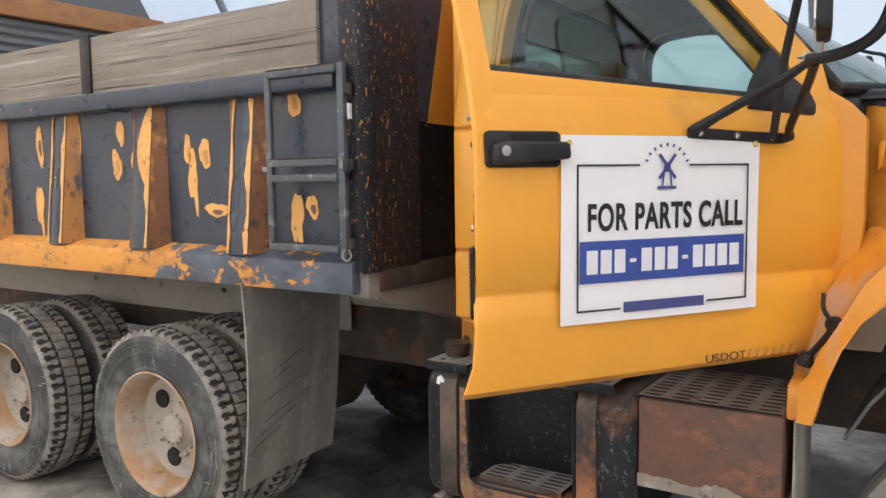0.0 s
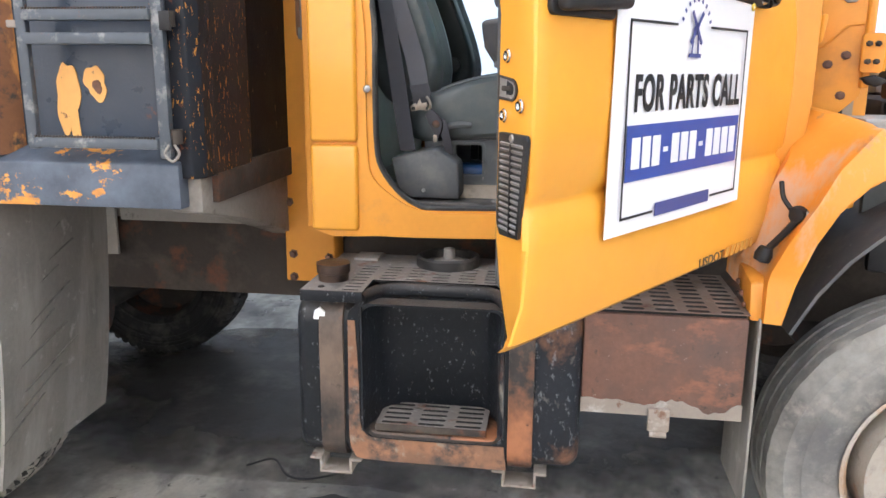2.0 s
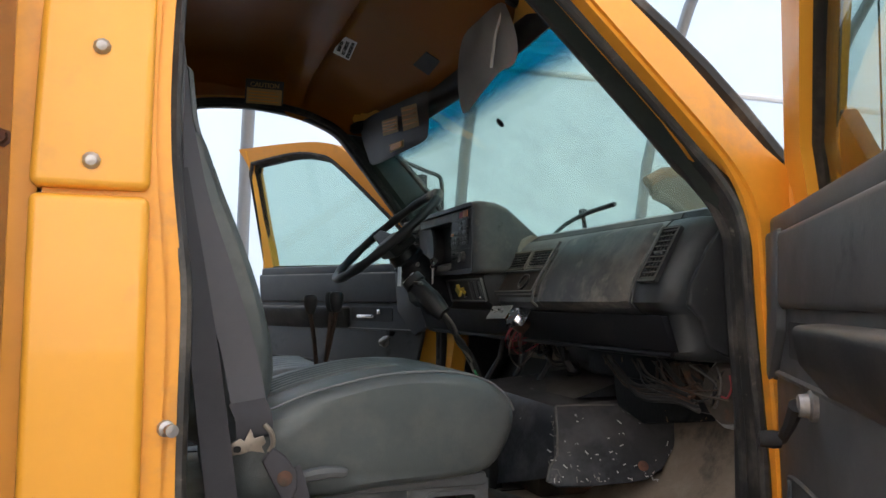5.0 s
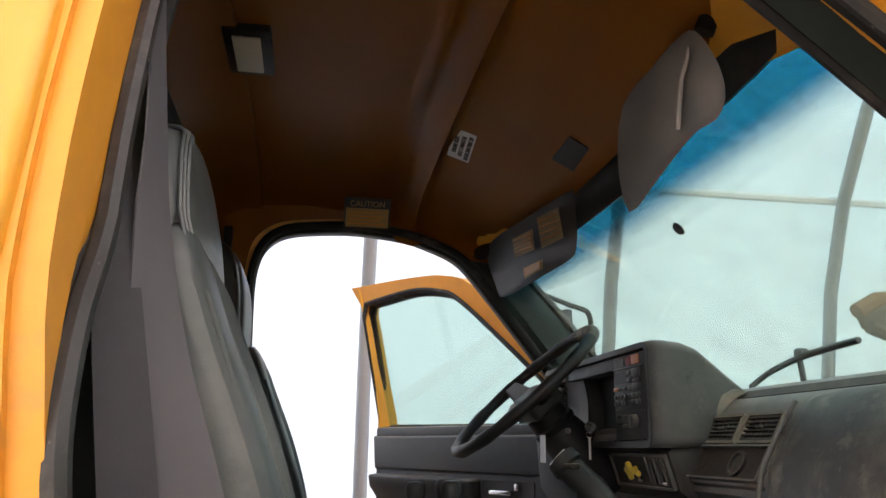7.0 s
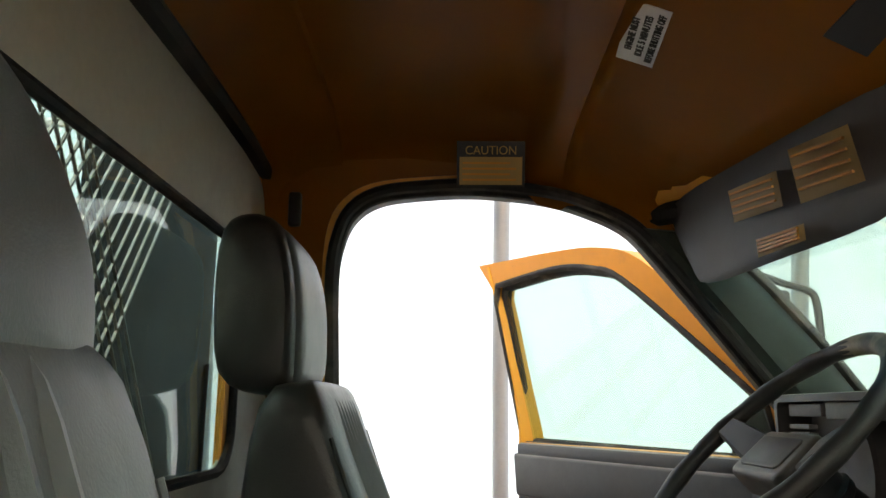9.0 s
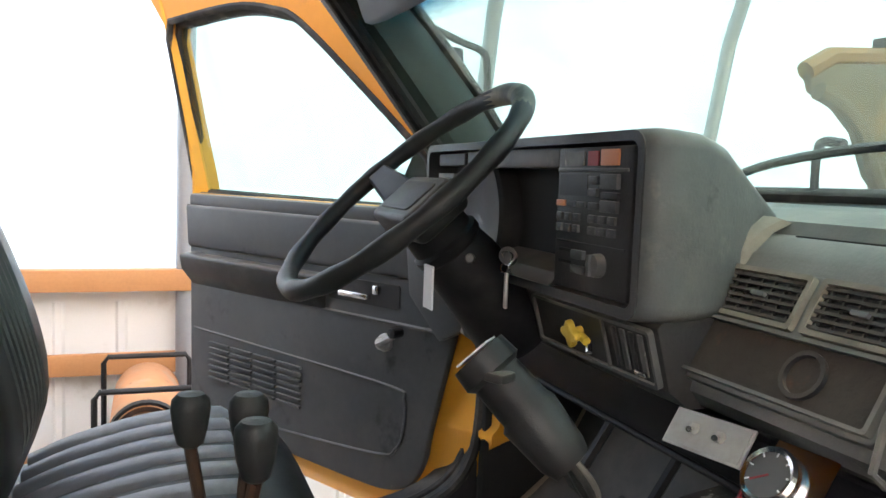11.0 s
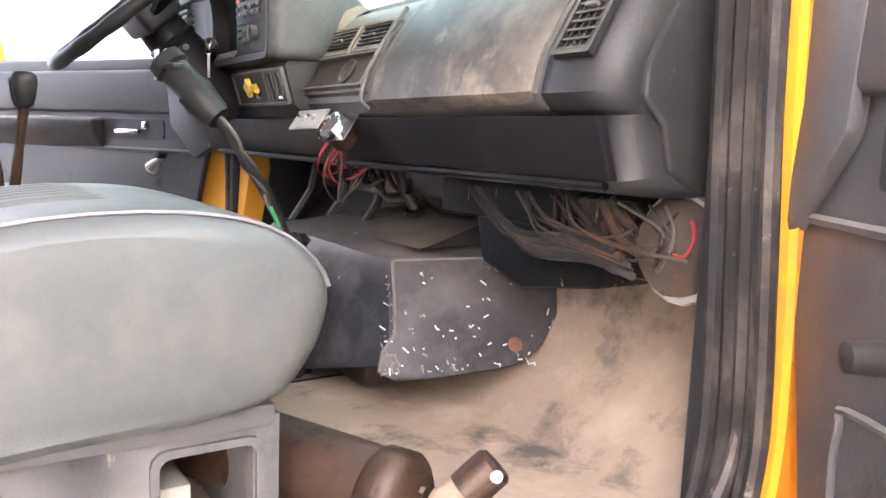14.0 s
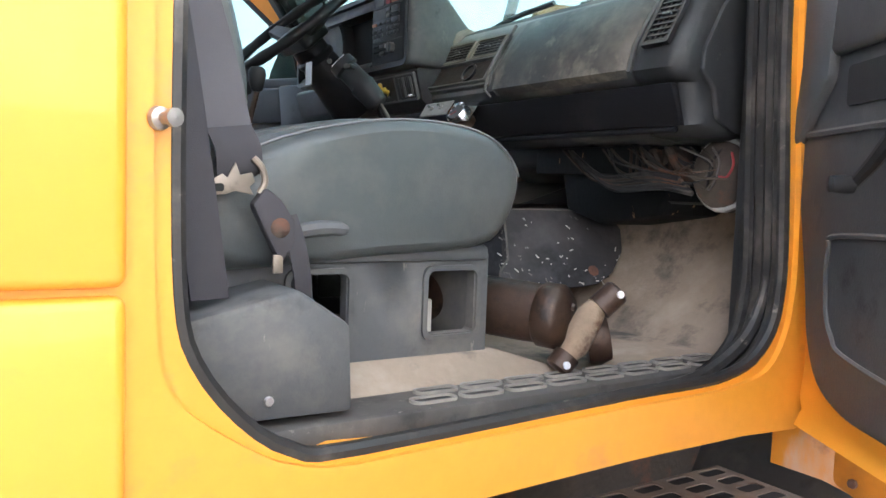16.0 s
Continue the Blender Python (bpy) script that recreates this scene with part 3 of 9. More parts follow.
def smooth_path(pts, k=6):
    """Points of a Catmull-Rom curve through pts."""
    P = [Vector(p) for p in pts]
    P = [P[0] * 2 - P[1]] + P + [P[-1] * 2 - P[-2]]
    out = []
    for i in range(1, len(P) - 2):
        a, b, c, d = P[i - 1:i + 3]
        for s in range(k):
            t = s / k
            out.append(0.5 * (2 * b + (c - a) * t + (2 * a - 5 * b + 4 * c - d) * t * t + (3 * b - a - 3 * c + d) * t ** 3))
    return out + [P[-2]]


def close_curve(pts, k=4):
    n = len(pts)
    out = []
    for i in range(n):
        a, b, c, d = (Vector((*pts[(i + j - 1) % n], 0)) for j in range(4))
        for s in range(k):
            t = s / k
            q = 0.5 * (2 * b + (c - a) * t + (2 * a - 5 * b + 4 * c - d) * t * t + (3 * b - a - 3 * c + d) * t ** 3)
            out.append((q.x, q.y))
    return out


def tube(bm, path, r, seg=8, loop=False):
    P = [Vector(p) for p in path]
    n = len(P)
    rings, up = [], None
    for i in range(n):
        if loop:
            d = (P[(i + 1) % n] - P[i - 1]).normalized()
        else:
            d = (P[min(i + 1, n - 1)] - P[max(i - 1, 0)]).normalized()
        if up is None:
            up = d.orthogonal().normalized()
        up = (up - d * up.dot(d)).normalized()
        sd = d.cross(up)
        rr = r[i] if isinstance(r, (list, tuple)) else r
        rings.append([P[i] + rr * (math.cos(6.28319 * k / seg) * up + math.sin(6.28319 * k / seg) * sd) for k in range(seg)])
    if loop:
        rings.append(rings[0])
        loft(bm, rings, cap=False)
        bmesh.ops.remove_doubles(bm, verts=bm.verts, dist=1e-5)
        return bm
    return loft(bm, rings)


def lathe(bm, prof, centre, axis, seg=32, cap=False):
    """prof: (radius, distance along the axis) pairs."""
    a = Vector(axis).normalized()
    u = a.orthogonal().normalized()
    v = a.cross(u)
    c = Vector(centre)
    rings = [[c + a * h + max(r, 1e-4) * (math.cos(6.28319 * k / seg) * u + math.sin(6.28319 * k / seg) * v) for k in range(seg)] for r, h in prof]
    return loft(bm, rings, cap=cap)


def arc(cx, cz, r, a0, a1, n=6):
    return [(cx + r * math.cos(radians(a0 + (a1 - a0) * i / n)), cz + r * math.sin(radians(a0 + (a1 - a0) * i / n))) for i in range(n + 1)]


def rrect(x0, x1, z0, z1, r, n=4):
    return arc(x1 - r, z1 - r, r, 0, 90, n) + arc(x0 + r, z1 - r, r, 90, 180, n) + arc(x0 + r, z0 + r, r, 180, 270, n) + arc(x1 - r, z0 + r, r, 270, 360, n)


def mesh_object(name, bm, mat, smooth=True, sharp=40):
    me = bpy.data.meshes.new(name)
    bm.to_mesh(me)
    bm.free()
    if smooth:
        me.polygons.foreach_set("use_smooth", [True] * len(me.polygons))
        me.set_sharp_from_angle(angle=radians(sharp))
    me.materials.append(mat)
    return new(name, me)


def thing(name, at, label, category, group="", m=None):
    ob = new(name)
    ob.empty_display_size = 0.1
    ob.matrix_world = m if m else Matrix.Translation(at)
    return tagged(ob, label, category, group)


def world_of(ob):
    return world_of(ob.parent) @ ob.matrix_basis if ob.parent else ob.matrix_basis.copy()


def part(name, bm, mat, parent, label="", local=False):
    """One mesh under a thing or a part. The bmesh is in world metres unless local."""
    if not local:
        bmesh.ops.transform(bm, matrix=world_of(parent).inverted(), verts=bm.verts)
    ob = mesh_object(name, bm, mat)
    ob.parent = parent
    return tagged(ob, label)


def single(name, bm, mat, label, category="", group="", kind=""):
    return tagged(mesh_object(name, bm, mat), label, category, group, kind)


def words(name, text, size, mat, parent, m, width=None, bold=0.0):
    """Flat lettering as a mesh under parent; m: its pose in parent's space."""
    cu = bpy.data.curves.new(name, "FONT")
    cu.body, cu.size, cu.extrude, cu.align_x, cu.offset = text, size, 0.0006, "CENTER", size * bold
    cu.space_character = 1.0 + bold * 4
    tmp = bpy.data.objects.new(name, cu)
    scene.collection.objects.link(tmp)
    bpy.context.view_layer.update()
    me = bpy.data.meshes.new_from_object(tmp.evaluated_get(bpy.context.evaluated_depsgraph_get()))
    bpy.data.objects.remove(tmp)
    ob = new(name, me)
    me.materials.clear()
    me.materials.append(mat)
    xs = [v.co.x for v in me.vertices]
    k = width / (max(xs) - min(xs)) if width else 1
    ob.parent = parent
    ob.matrix_basis = m @ Matrix.Diagonal((k, 1, 1, 1))
    return ob

# ---- the shed ----
WX0, WX1, WY0, WY1 = -9.0, 8.0, -4.5, 7.4
bm = B()
box(bm, WX0 - 20, WX1 + 20, WY0 - 20, WY1 + 20, -0.3, 0.0)
floor = single("floor", bm, M_CONC, "grey concrete floor with dark oily stains", kind="structure")


def blotch(name, cx, cy, r, sx, mat, label, seed, under=None):
    rnd = random.Random(seed)
    pts = []
    p1, p2, p3 = (6.28319 * rnd.random() for _ in range(3))
    for i in range(56):
        a = 6.28319 * i / 56
        q = r * (1 + 0.12 * math.sin(2 * a + p1) + 0.09 * math.sin(3 * a + p2) + 0.05 * math.sin(7 * a + p3) + 0.04 * rnd.random())
        pts.append((cx + sx * q * math.cos(a), cy + q * math.sin(a)))
    if under:
        return part(name, prism(B(), pts, "xy", 0.0005, 0.002), mat, under, label)
    return single(name, prism(B(), pts, "xy", 0.002, 0.005), mat, label, "stain")


# one straight wall of shed fabric over timber rails and a low siding
def low_wall(name, x0, x1, y, sgn):
    w = single(name, box(B(), x0, x1, y, y + 0.03 * sgn, 0.0, 1.47), M_WHITE, "low white ribbed steel siding on timber rails", kind="structure")
    for i in range(int((x1 - x0) / 0.30)):
        x = x0 + 0.15 + i * 0.30
        part("siding_rib", prism(B(), [(x - 0.03, y), (x - 0.015, y - 0.018 * sgn), (x + 0.015, y - 0.018 * sgn), (x + 0.03, y)], "xy", 0.0, 1.36), M_WHITE, w)
    return w


low_wall("wall_north", WX0, WX1, WY1, 1)
low_wall("wall_south", WX0, WX1, WY0, -1)
for k, (y, s) in enumerate(((WY1 - 0.06, -1), (WY0 + 0.06, 1))):
    for z0, z1, d in ((1.43, 1.54, 0.09), (0.99, 1.10, 0.04), (0.48, 0.59, 0.04)):
        single("trim_rail", box(B(), WX0, WX1, y, y + s * d, z0, z1, 0.004), M_PINE, "horizontal orange timber rail along the shed wall", kind="structure")


# barrel of white tarpaulin from the rails over the top
HOOP = []
for i in range(25):
    a = math.pi * i / 24
    HOOP.append(((WY0 + WY1) / 2 + (WY1 - WY0) / 2 * math.cos(a), 1.50 + 4.8 * math.sin(a) ** 0.85))
rings = [[(x, y, z) for y, z in HOOP] for x in (WX0, WX1)]
single("ceiling", loft(B(), rings, cap=False, closed=False), M_FABRIC, "bright white tarpaulin skin stretched over steel hoops", kind="structure")
pts = [(WY0, 0.0)] + HOOP[::-1] + [(WY1, 0.0)]
single("wall_east", prism(B(), pts, "yz", WX1, WX1 + 0.02), M_FABRIC, "white tarpaulin end wall of the shed", kind="structure")
# the west end: grey steel round the shutter; the unseen side made tarpaulin for light
split = [p for p in HOOP if p[0] > 3.0]
top_z = 1.50 + 4.8 * math.sin(math.acos((3.0 - (WY0 + WY1) / 2) / ((WY1 - WY0) / 2))) ** 0.85
# unseen part of the wall, translucent to brighten the near door trim
single("wall_west_1", prism(B(), [(WY0, 0.0), (3.0, 0.0), (3.0, top_z)] + [p for p in HOOP if p[0] <= 3.0], "yz", WX0, WX0 - 0.02), M_FABRIC, "white tarpaulin end wall of the shed", kind="structure")
single("wall_west_2", prism(B(), [(3.0, 0.0), (WY1, 0.0)] + split + [(3.0, top_z)], "yz", WX0, WX0 - 0.02), M_GREYDOOR, "grey steel end wall of the shed", kind="structure")
hoop = thing("shed_hoop", (0, WY1, 0), "galvanised steel hoop carrying the white tarpaulin", "steel hoop", "shed hoops")
hoop.matrix_world = Matrix.Translation((-1.04, 0, 0))
bm = B()
tube(bm, [(0, WY1 - 0.09, 0.0)] + [(0, (WY0 + WY1) / 2 + (y - (WY0 + WY1) / 2) * 0.985, z - 0.05) for y, z in HOOP] + [(0, WY0 + 0.09, 0.0)], 0.045, 10)
part("tube", bm, M_TUBE, hoop, local=True)
for x in (-7.52, -5.90, -4.28, -2.66, 0.58, 2.20, 3.82, 5.44, 7.06):
    copy_thing(hoop, Matrix.Translation((x, 0, 0)))
for i in (3, 6, 12, 18, 21):
    y, z = HOOP[i]
    single("purlin", tube(B(), [(WX0, y, z - 0.02), (WX1, y, z - 0.02)], 0.03, 8), M_SIGN, "pale strap running along the tarpaulin", "purlin", "purlins")
# grey shutter behind the tipper
sh = single("shutter_door", box(B(), WX0 + 0.05, WX0 + 0.10, 3.6, 7.6, 0.0, 3.6), M_GREYDOOR, "grey ribbed steel roller shutter in the end wall", "shutter")
for i in range(36):
    part("slat", tube(B(), [(WX0 + 0.11, 3.6, 0.05 + i * 0.1), (WX0 + 0.11, 7.6, 0.05 + i * 0.1)], 0.035, 6), M_GREYDOOR, sh)
for y in (3.45, 7.6):
    single("shutter_post", box(B(), WX0 + 0.05, WX0 + 0.22, y, y + 0.14, 0, 4.2, 0.005), M_PINE, "brown timber post beside the shutter", "timber post", "shutter posts")
single("shutter_lintel", box(B(), WX0 + 0.05, WX0 + 0.22, 3.6, 7.6, 3.62, 3.86, 0.005), M_PINE, "brown timber lintel over the shutter", "timber beam")

# ---- the tipper truck ----
CY = 3.75
truck = thing("dump_truck", (-1.5, CY, 0), "yellow dump truck, dark grey tipper body, doors open, hood tipped forward", "truck")


def lean(bm, z0=2.0, k=0.22, near=True):
    """Leans a cab side inwards above the belt line."""
    for v in bm.verts:
        if v.co.z > z0:
            v.co.y += (v.co.z - z0) * k * (1 if near else -1)
    return bm


def mirror_y(bm):
    for v in bm.verts:
        v.co.y = 2 * CY - v.co.y
    bmesh.ops.reverse_faces(bm, faces=bm.faces)
    return bm


def opening(rear, near):
    """Outline of the door opening and of the panel round it, point by point; rear: x of the far door's rear edge."""
    front = [(-0.87, 1.272), (-0.72, 1.280), (-0.615, 1.302), (-0.535, 1.345), (-0.49, 1.41), (-0.473, 1.50), (-0.470, 1.62), (-0.476, 1.80), (-0.497, 1.98), (-0.54, 2.06), (-0.60, 2.125), (-0.74, 2.285), (-0.87, 2.43), (-0.93, 2.485), (-1.01, 2.52), (-1.10, 2.545), (-1.25, 2.560)]
    fo = [(-0.87, 1.20), (-0.72, 1.20), (-0.60, 1.20), (-0.40, 1.20), (-0.385, 1.30), (-0.375, 1.42), (-0.37, 1.62), (-0.37, 1.80), (-0.38, 1.98), (-0.40, 2.06), (-0.48, 2.12), (-0.64, 2.30), (-0.80, 2.46), (-0.87, 2.55), (-0.93, 2.61), (-1.08, 2.66), (-1.25, 2.70)]
    back = [(rear + 0.19, 2.555), (rear + 0.10, 2.542), (rear + 0.045, 2.51), (rear + 0.015, 2.455), (rear, 2.36), (rear, 2.12), (rear - 0.003, 2.0), (rear + 0.003, 1.75), (rear + 0.008, 1.50), (rear + 0.018, 1.40), (rear + 0.045, 1.335), (rear + 0.095, 1.287), (rear + 0.17, 1.270), (rear + 0.30, 1.268)]
    bo = [(-1.42, 2.70), (-1.55, 2.69), (-1.64, 2.66), (-1.70, 2.6), (-1.70, 2.36), (-1.70, 2.12), (-1.70, 2.0), (-1.70, 1.75), (-1.70, 1.50), (-1.70, 1.40), (-1.70, 1.30), (-1.70, 1.20), (-1.5, 1.19), (-1.25, 1.19)]
    if near:
        front = [(-0.87, 1.291), (-0.72, 1.292), (-0.636, 1.297), (-0.563, 1.318), (-0.514, 1.366), (-0.497, 1.43), (-0.496, 1.50), (-0.506, 1.62), (-0.523, 1.80), (-0.534, 1.98), (-0.556, 2.06)] + front[10:]
        back = [(-1.33, 2.555), (-1.44, 2.542), (-1.50, 2.50), (-1.524, 2.43), (-1.536, 2.34), (-1.542, 2.16), (-1.538, 2.02), (-1.526, 1.91), (-1.517, 1.82), (-1.517, 1.62), (-1.513, 1.47), (-1.497, 1.40), (-1.448, 1.333), (-1.385, 1.288), (-1.30, 1.278)]
        bo = [(-1.42, 2.70), (-1.55, 2.69), (-1.64, 2.66), (-1.70, 2.6), (-1.70, 2.36), (-1.70, 2.16), (-1.70, 2.02), (-1.70, 1.91), (-1.70, 1.80), (-1.70, 1.62), (-1.70, 1.46), (-1.70, 1.38), (-1.70, 1.20), (-1.5, 1.19), (-1.30, 1.19)]
    return close_curve(front + back, 3), close_curve(fo + bo, 3)


def rear_upper(x, z):
    """1 on the rear edge of the opening above the belt line, 0 elsewhere."""
    t = min(1.0, max(0.0, (z - 1.88) / 0.22))
    return t * t * (3 - 2 * t) if x < -1.3 else 0.0


def seal_y(x, z):
    """Depth at which the near door seal begins."""
    t = min(1.0, max(0.0, (z - 1.95) / 0.15)) if x > -1.3 else 0.0
    return 2.752 + 0.22 * max(0.0, z - 2.0) + 0.090 * rear_upper(x, z) + 0.035 * t


cab = None
for near in (True, False):
    OPEN_IN, OPEN_OUT = opening(-1.565, near)
    mid_in = [(xi + (xo - xi) * 0.12, zi + (zo - zi) * 0.12) for (xi, zi), (xo, zo) in zip(OPEN_IN, OPEN_OUT)]
    mid = Vector((-1.05, 2.8, 1.9))
    if near:
        wide = []
        for (x, z), (xo, zo) in zip(OPEN_IN, OPEN_OUT):
            out = Vector((xo - x, zo - z)).normalized() * 0.050 * (1 - 0.97 * max(rear_upper(x, z), min(1.0, max(0.0, (z - 1.95) / 0.15))))
            wide.append((x + out.x, z + out.y))
        loops = ((mid_in, 2.742), (OPEN_OUT, 2.742), (OPEN_OUT, 2.86), (wide, 2.86), (wide, 2.764), (OPEN_IN, 2.764), (OPEN_IN, 2.752), (mid_in, 2.752), (mid_in, 2.742))
    else:
        loops = ((mid_in, 2.742), (OPEN_OUT, 2.742), (OPEN_OUT, 2.84), (OPEN_IN, 2.84), (OPEN_IN, 2.752), (mid_in, 2.752), (mid_in, 2.742))
    bm = loft(B(), [[(x, y + (0.056 * rear_upper(x, z) if near and y > 2.76 else 0.0), z) for x, z in lp] for lp, y in loops], cap=False)
    bmesh.ops.remove_doubles(bm, verts=bm.verts, dist=1e-5)
    lean(bm)
    if not near:
        mirror_y(bm)
    side = part("cab_side", bm, M_JAMB, truck, "yellow painted cab side round the door opening")
    loop = [Vector((x, 2.80 + (max(0, z - 2.0) * 0.22), z)) for x, z in OPEN_IN]
    fine = []
    for i in range(len(loop)):
        fine += [loop[i], loop[i].lerp(loop[(i + 1) % len(loop)], 0.5)]
    if near:
        lips, band, inner = [], [], []
        for p in fine:
            d = (Vector((mid.x, p.y, mid.z)) - p).normalized()
            y0 = seal_y(p.x, p.z)
            ru = rear_upper(p.x, p.z)
            k = 1 - max(0.60 * ru, 0.9 * min(1.0, max(0.0, (p.z - 1.95) / 0.15)) * (1 - ru))
            base = Vector((p.x, y0, p.z)) + d * (0.004 * ru)
            lips.append(base + d * 0.003 + Vector((0, 0.008, 0)))
            prof = ((0.006, -0.004), (0.020, 0.003), (0.030, 0.001), (0.040, 0.014), (0.052, 0.012), (0.064, 0.026), (0.078, 0.024), (0.092, 0.036), (0.100, 0.036), (0.100, 0.075), (0.006, 0.050))
            band.append([base + Vector((0, a, 0)) - d * (b * k) for a, b in prof])
            inner.append(base + Vector((0, 0.096, 0)) - d * 0.030 * k)
        part("door_seal", tube(B(), lips, 0.0105, 8, loop=True), M_SEALD, side, "worn black rubber door seal")
        bm = loft(B(), band + [band[0]], cap=False)
        bmesh.ops.remove_doubles(bm, verts=bm.verts, dist=1e-5)
        part("seal_channel", bm, M_SEALD, side, "dusty black ribbed seal channel")
        part("inner_seal", tube(B(), inner, 0.011, 8, loop=True), M_RUB, side)
        rings = []
        for z in (1.44, 1.60, 1.75, 1.90, 2.0, 2.1, 2.2, 2.3, 2.42, 2.52):
            ys = seal_y(-1.54, z) + 0.085
            xe = -1.555 + (0.03 if z < 1.9 else 0.0) + (0.03 if z > 2.45 else 0.0)
            rings.append([(xe + 0.008, ys - 0.015, z), (xe, ys + 0.012, z), (xe - 0.05, ys + 0.05, z), (-1.700, ys + 0.085, z), (-1.700, ys + 0.05, z), (xe - 0.04, ys - 0.01, z)])
        part("inner_pillar", loft(B(), rings), M_PILL, side, "dark green-black trim inside the door pillar")
    else:
        loop = [p + (Vector((mid.x, p.y, mid.z)) - p).normalized() * 0.008 for p in fine]
        part("door_seal", mirror_y(tube(B(), [p + Vector((0, 0.016, 0)) for p in loop], 0.012, 8, loop=True)), M_RUB, side, "worn black rubber door seal")
        thin = [(x + (mid.x - x) * 0.014, z + (mid.z - z) * 0.014) for x, z in OPEN_IN]
        part("seal_channel", mirror_y(lean(ring_prism(B(), OPEN_IN, thin, "xz", 2.748, 2.864))), M_SEALD, side, "dusty black ribbed seal channel")
        part("inner_seal", mirror_y(tube(B(), [p + Vector((0, 0.062, 0)) for p in loop], 0.013, 8, loop=True)), M_RUB, side)
    for z0, z1 in ((1.205, 1.476), (1.484, 1.962), (1.970, 2.62)):
        bm = lean(prism(B(), [(-1.715, z0), (-1.565, z0), (-1.565, z1), (-1.715, z1)], "xz", 2.724, 2.80, 0.012, 3))
        part("corner_panel", bm if near else mirror_y(bm), M_YEL, side)
    bm = lathe(B(), [(0.0, 0), (0.012, 0), (0.011, 0.006), (0.006, 0.010), (0.006, 0.022), (0.009, 0.024), (0.009, 0.030), (0.0, 0.031)], (-1.535, 2.742, 1.645), (0.3, -0.95, 0), 12)
    part("striker", bm if near else mirror_y(bm), M_STEEL, side, "steel door striker pin")
    if not near:
        # thin sheet over the far inner side, in the darker headliner colour
        bm = mirror_y(lean(ring_prism(B(), OPEN_OUT, mid_in, "xz", 2.8405, 2.8435)))
        kick = prism(B(), [(-0.458, 1.96), (-0.456, 1.52), (-0.470, 1.43), (-0.505, 1.365), (-0.56, 1.320), (-0.64, 1.296), (-0.64, 1.286), (-0.16, 1.286), (-0.16, 1.96)], "xz", 4.640, 4.655, 0.004)
        part("kick_panel", kick, M_DASHD, side, "black dusty kick panel")
        part("inner_skin", bm, M_ROOFIN, side, "thin brown-orange sheet over the inner side round the door opening")
    if near:
        cab = side
for x, z in ((-1.635, 2.175), (-1.64, 2.007)):
    part("rivet", lathe(B(), [(0.0, 0.010), (0.007, 0.009), (0.011, 0.004), (0.012, 0.0)], (x, 2.724 + max(0, z - 2) * 0.22, z), (0, -1, -0.1), 10), M_STEEL, cab, "bright rivet head")

# rear wall with its window
yo = rrect(2.80, 2 * CY - 2.80, 1.22, 2.68, 0.10, 5)
yi = rrect(3.05, 4.40, 1.98, 2.39, 0.08, 5)
rear = part("cab_rear_wall", ring_prism(B(), yo, yi, "yz", -1.722, -1.702), M_REAR, truck, "grey trimmed rear wall of the cab")
bm = B()
tube(bm, [(-1.706, y, z) for y, z in yi], 0.009, 8, loop=True)
part("window_seal", bm, M_RUB, rear)
part("rear_pane", prism(B(), yi, "yz", -1.718, -1.714), M_GLASS, rear)
bm = B()
for i in range(58):
    y = 2.72 + i * 0.030
    for s in (1, -1):
        z0, z1 = 2.0, 2.42
        ya, yb = (y, y + 0.30) if s > 0 else (y + 0.30, y)
        if 2.9 < min(ya, yb) and max(ya, yb) < 4.15:
            tube(bm, [(-1.745, ya, z0), (-1.745, yb, z1)], 0.0026, 4)
part("mesh_guard", bm, M_STEEL, rear, "diamond mesh guard over the rear window")

part("roof_seal", tube(B(), [(-1.700, 2.93 + 1.64 * i / 8, 2.600 - 0.03 * abs(i / 4 - 1) ** 4) for i in range(9)], 0.021, 8), M_BLACK, rear, "black seal strip under the headliner")
for y0, y1 in ((2.79, 3.13), (4.37, 4.71)):
    part("rear_skin", box(B(), -1.728, -1.712, y0, y1, 1.20, 2.60, 0.004), M_YEL2, rear, "orange outer skin behind the cab")
part("rear_corner", box(B(), -1.748, -1.712, 2.786, 2.802, 1.205, 2.62, 0.003), M_YEL2, rear, "orange folded corner of the cab")
# roof: outer skin, headliner panel with a pressed channel
prof_o = [(-1.73, 2.50), (-1.72, 2.62), (-1.66, 2.72), (-1.3, 2.745), (-1.05, 2.70), (-0.83, 2.59), (-0.74, 2.48)]


def roof_rings(prof, dz, y_in, bow):
    rings = []
    for k in range(13):
        s = -1 + k / 6
        rings.append([(x - 0.01 * s * s * max(0, (x + 1.3) / 0.55), CY + s * y_in, z + dz - bow * s ** 4 - 0.02 * s * s) for x, z in prof])
    return rings


bm = loft(B(), roof_rings(prof_o, 0.0, 0.86, 0.10), cap=False, closed=False)
bmesh.ops.solidify(bm, geom=bm.faces[:], thickness=0.012)
roof = part("cab_roof", bm, M_YEL, truck)
prof_i = [(-1.705, 2.60), (-1.67, 2.642), (-1.60, 2.672), (-1.54, 2.676), (-1.535, 2.684), (-1.40, 2.688), (-1.18, 2.672), (-1.16, 2.668), (-1.14, 2.652), (-1.125, 2.634), (-1.075, 2.622), (-1.06, 2.632), (-1.04, 2.632), (-0.96, 2.598), (-0.90, 2.570), (-0.83, 2.535), (-0.775, 2.485)]
rings = []
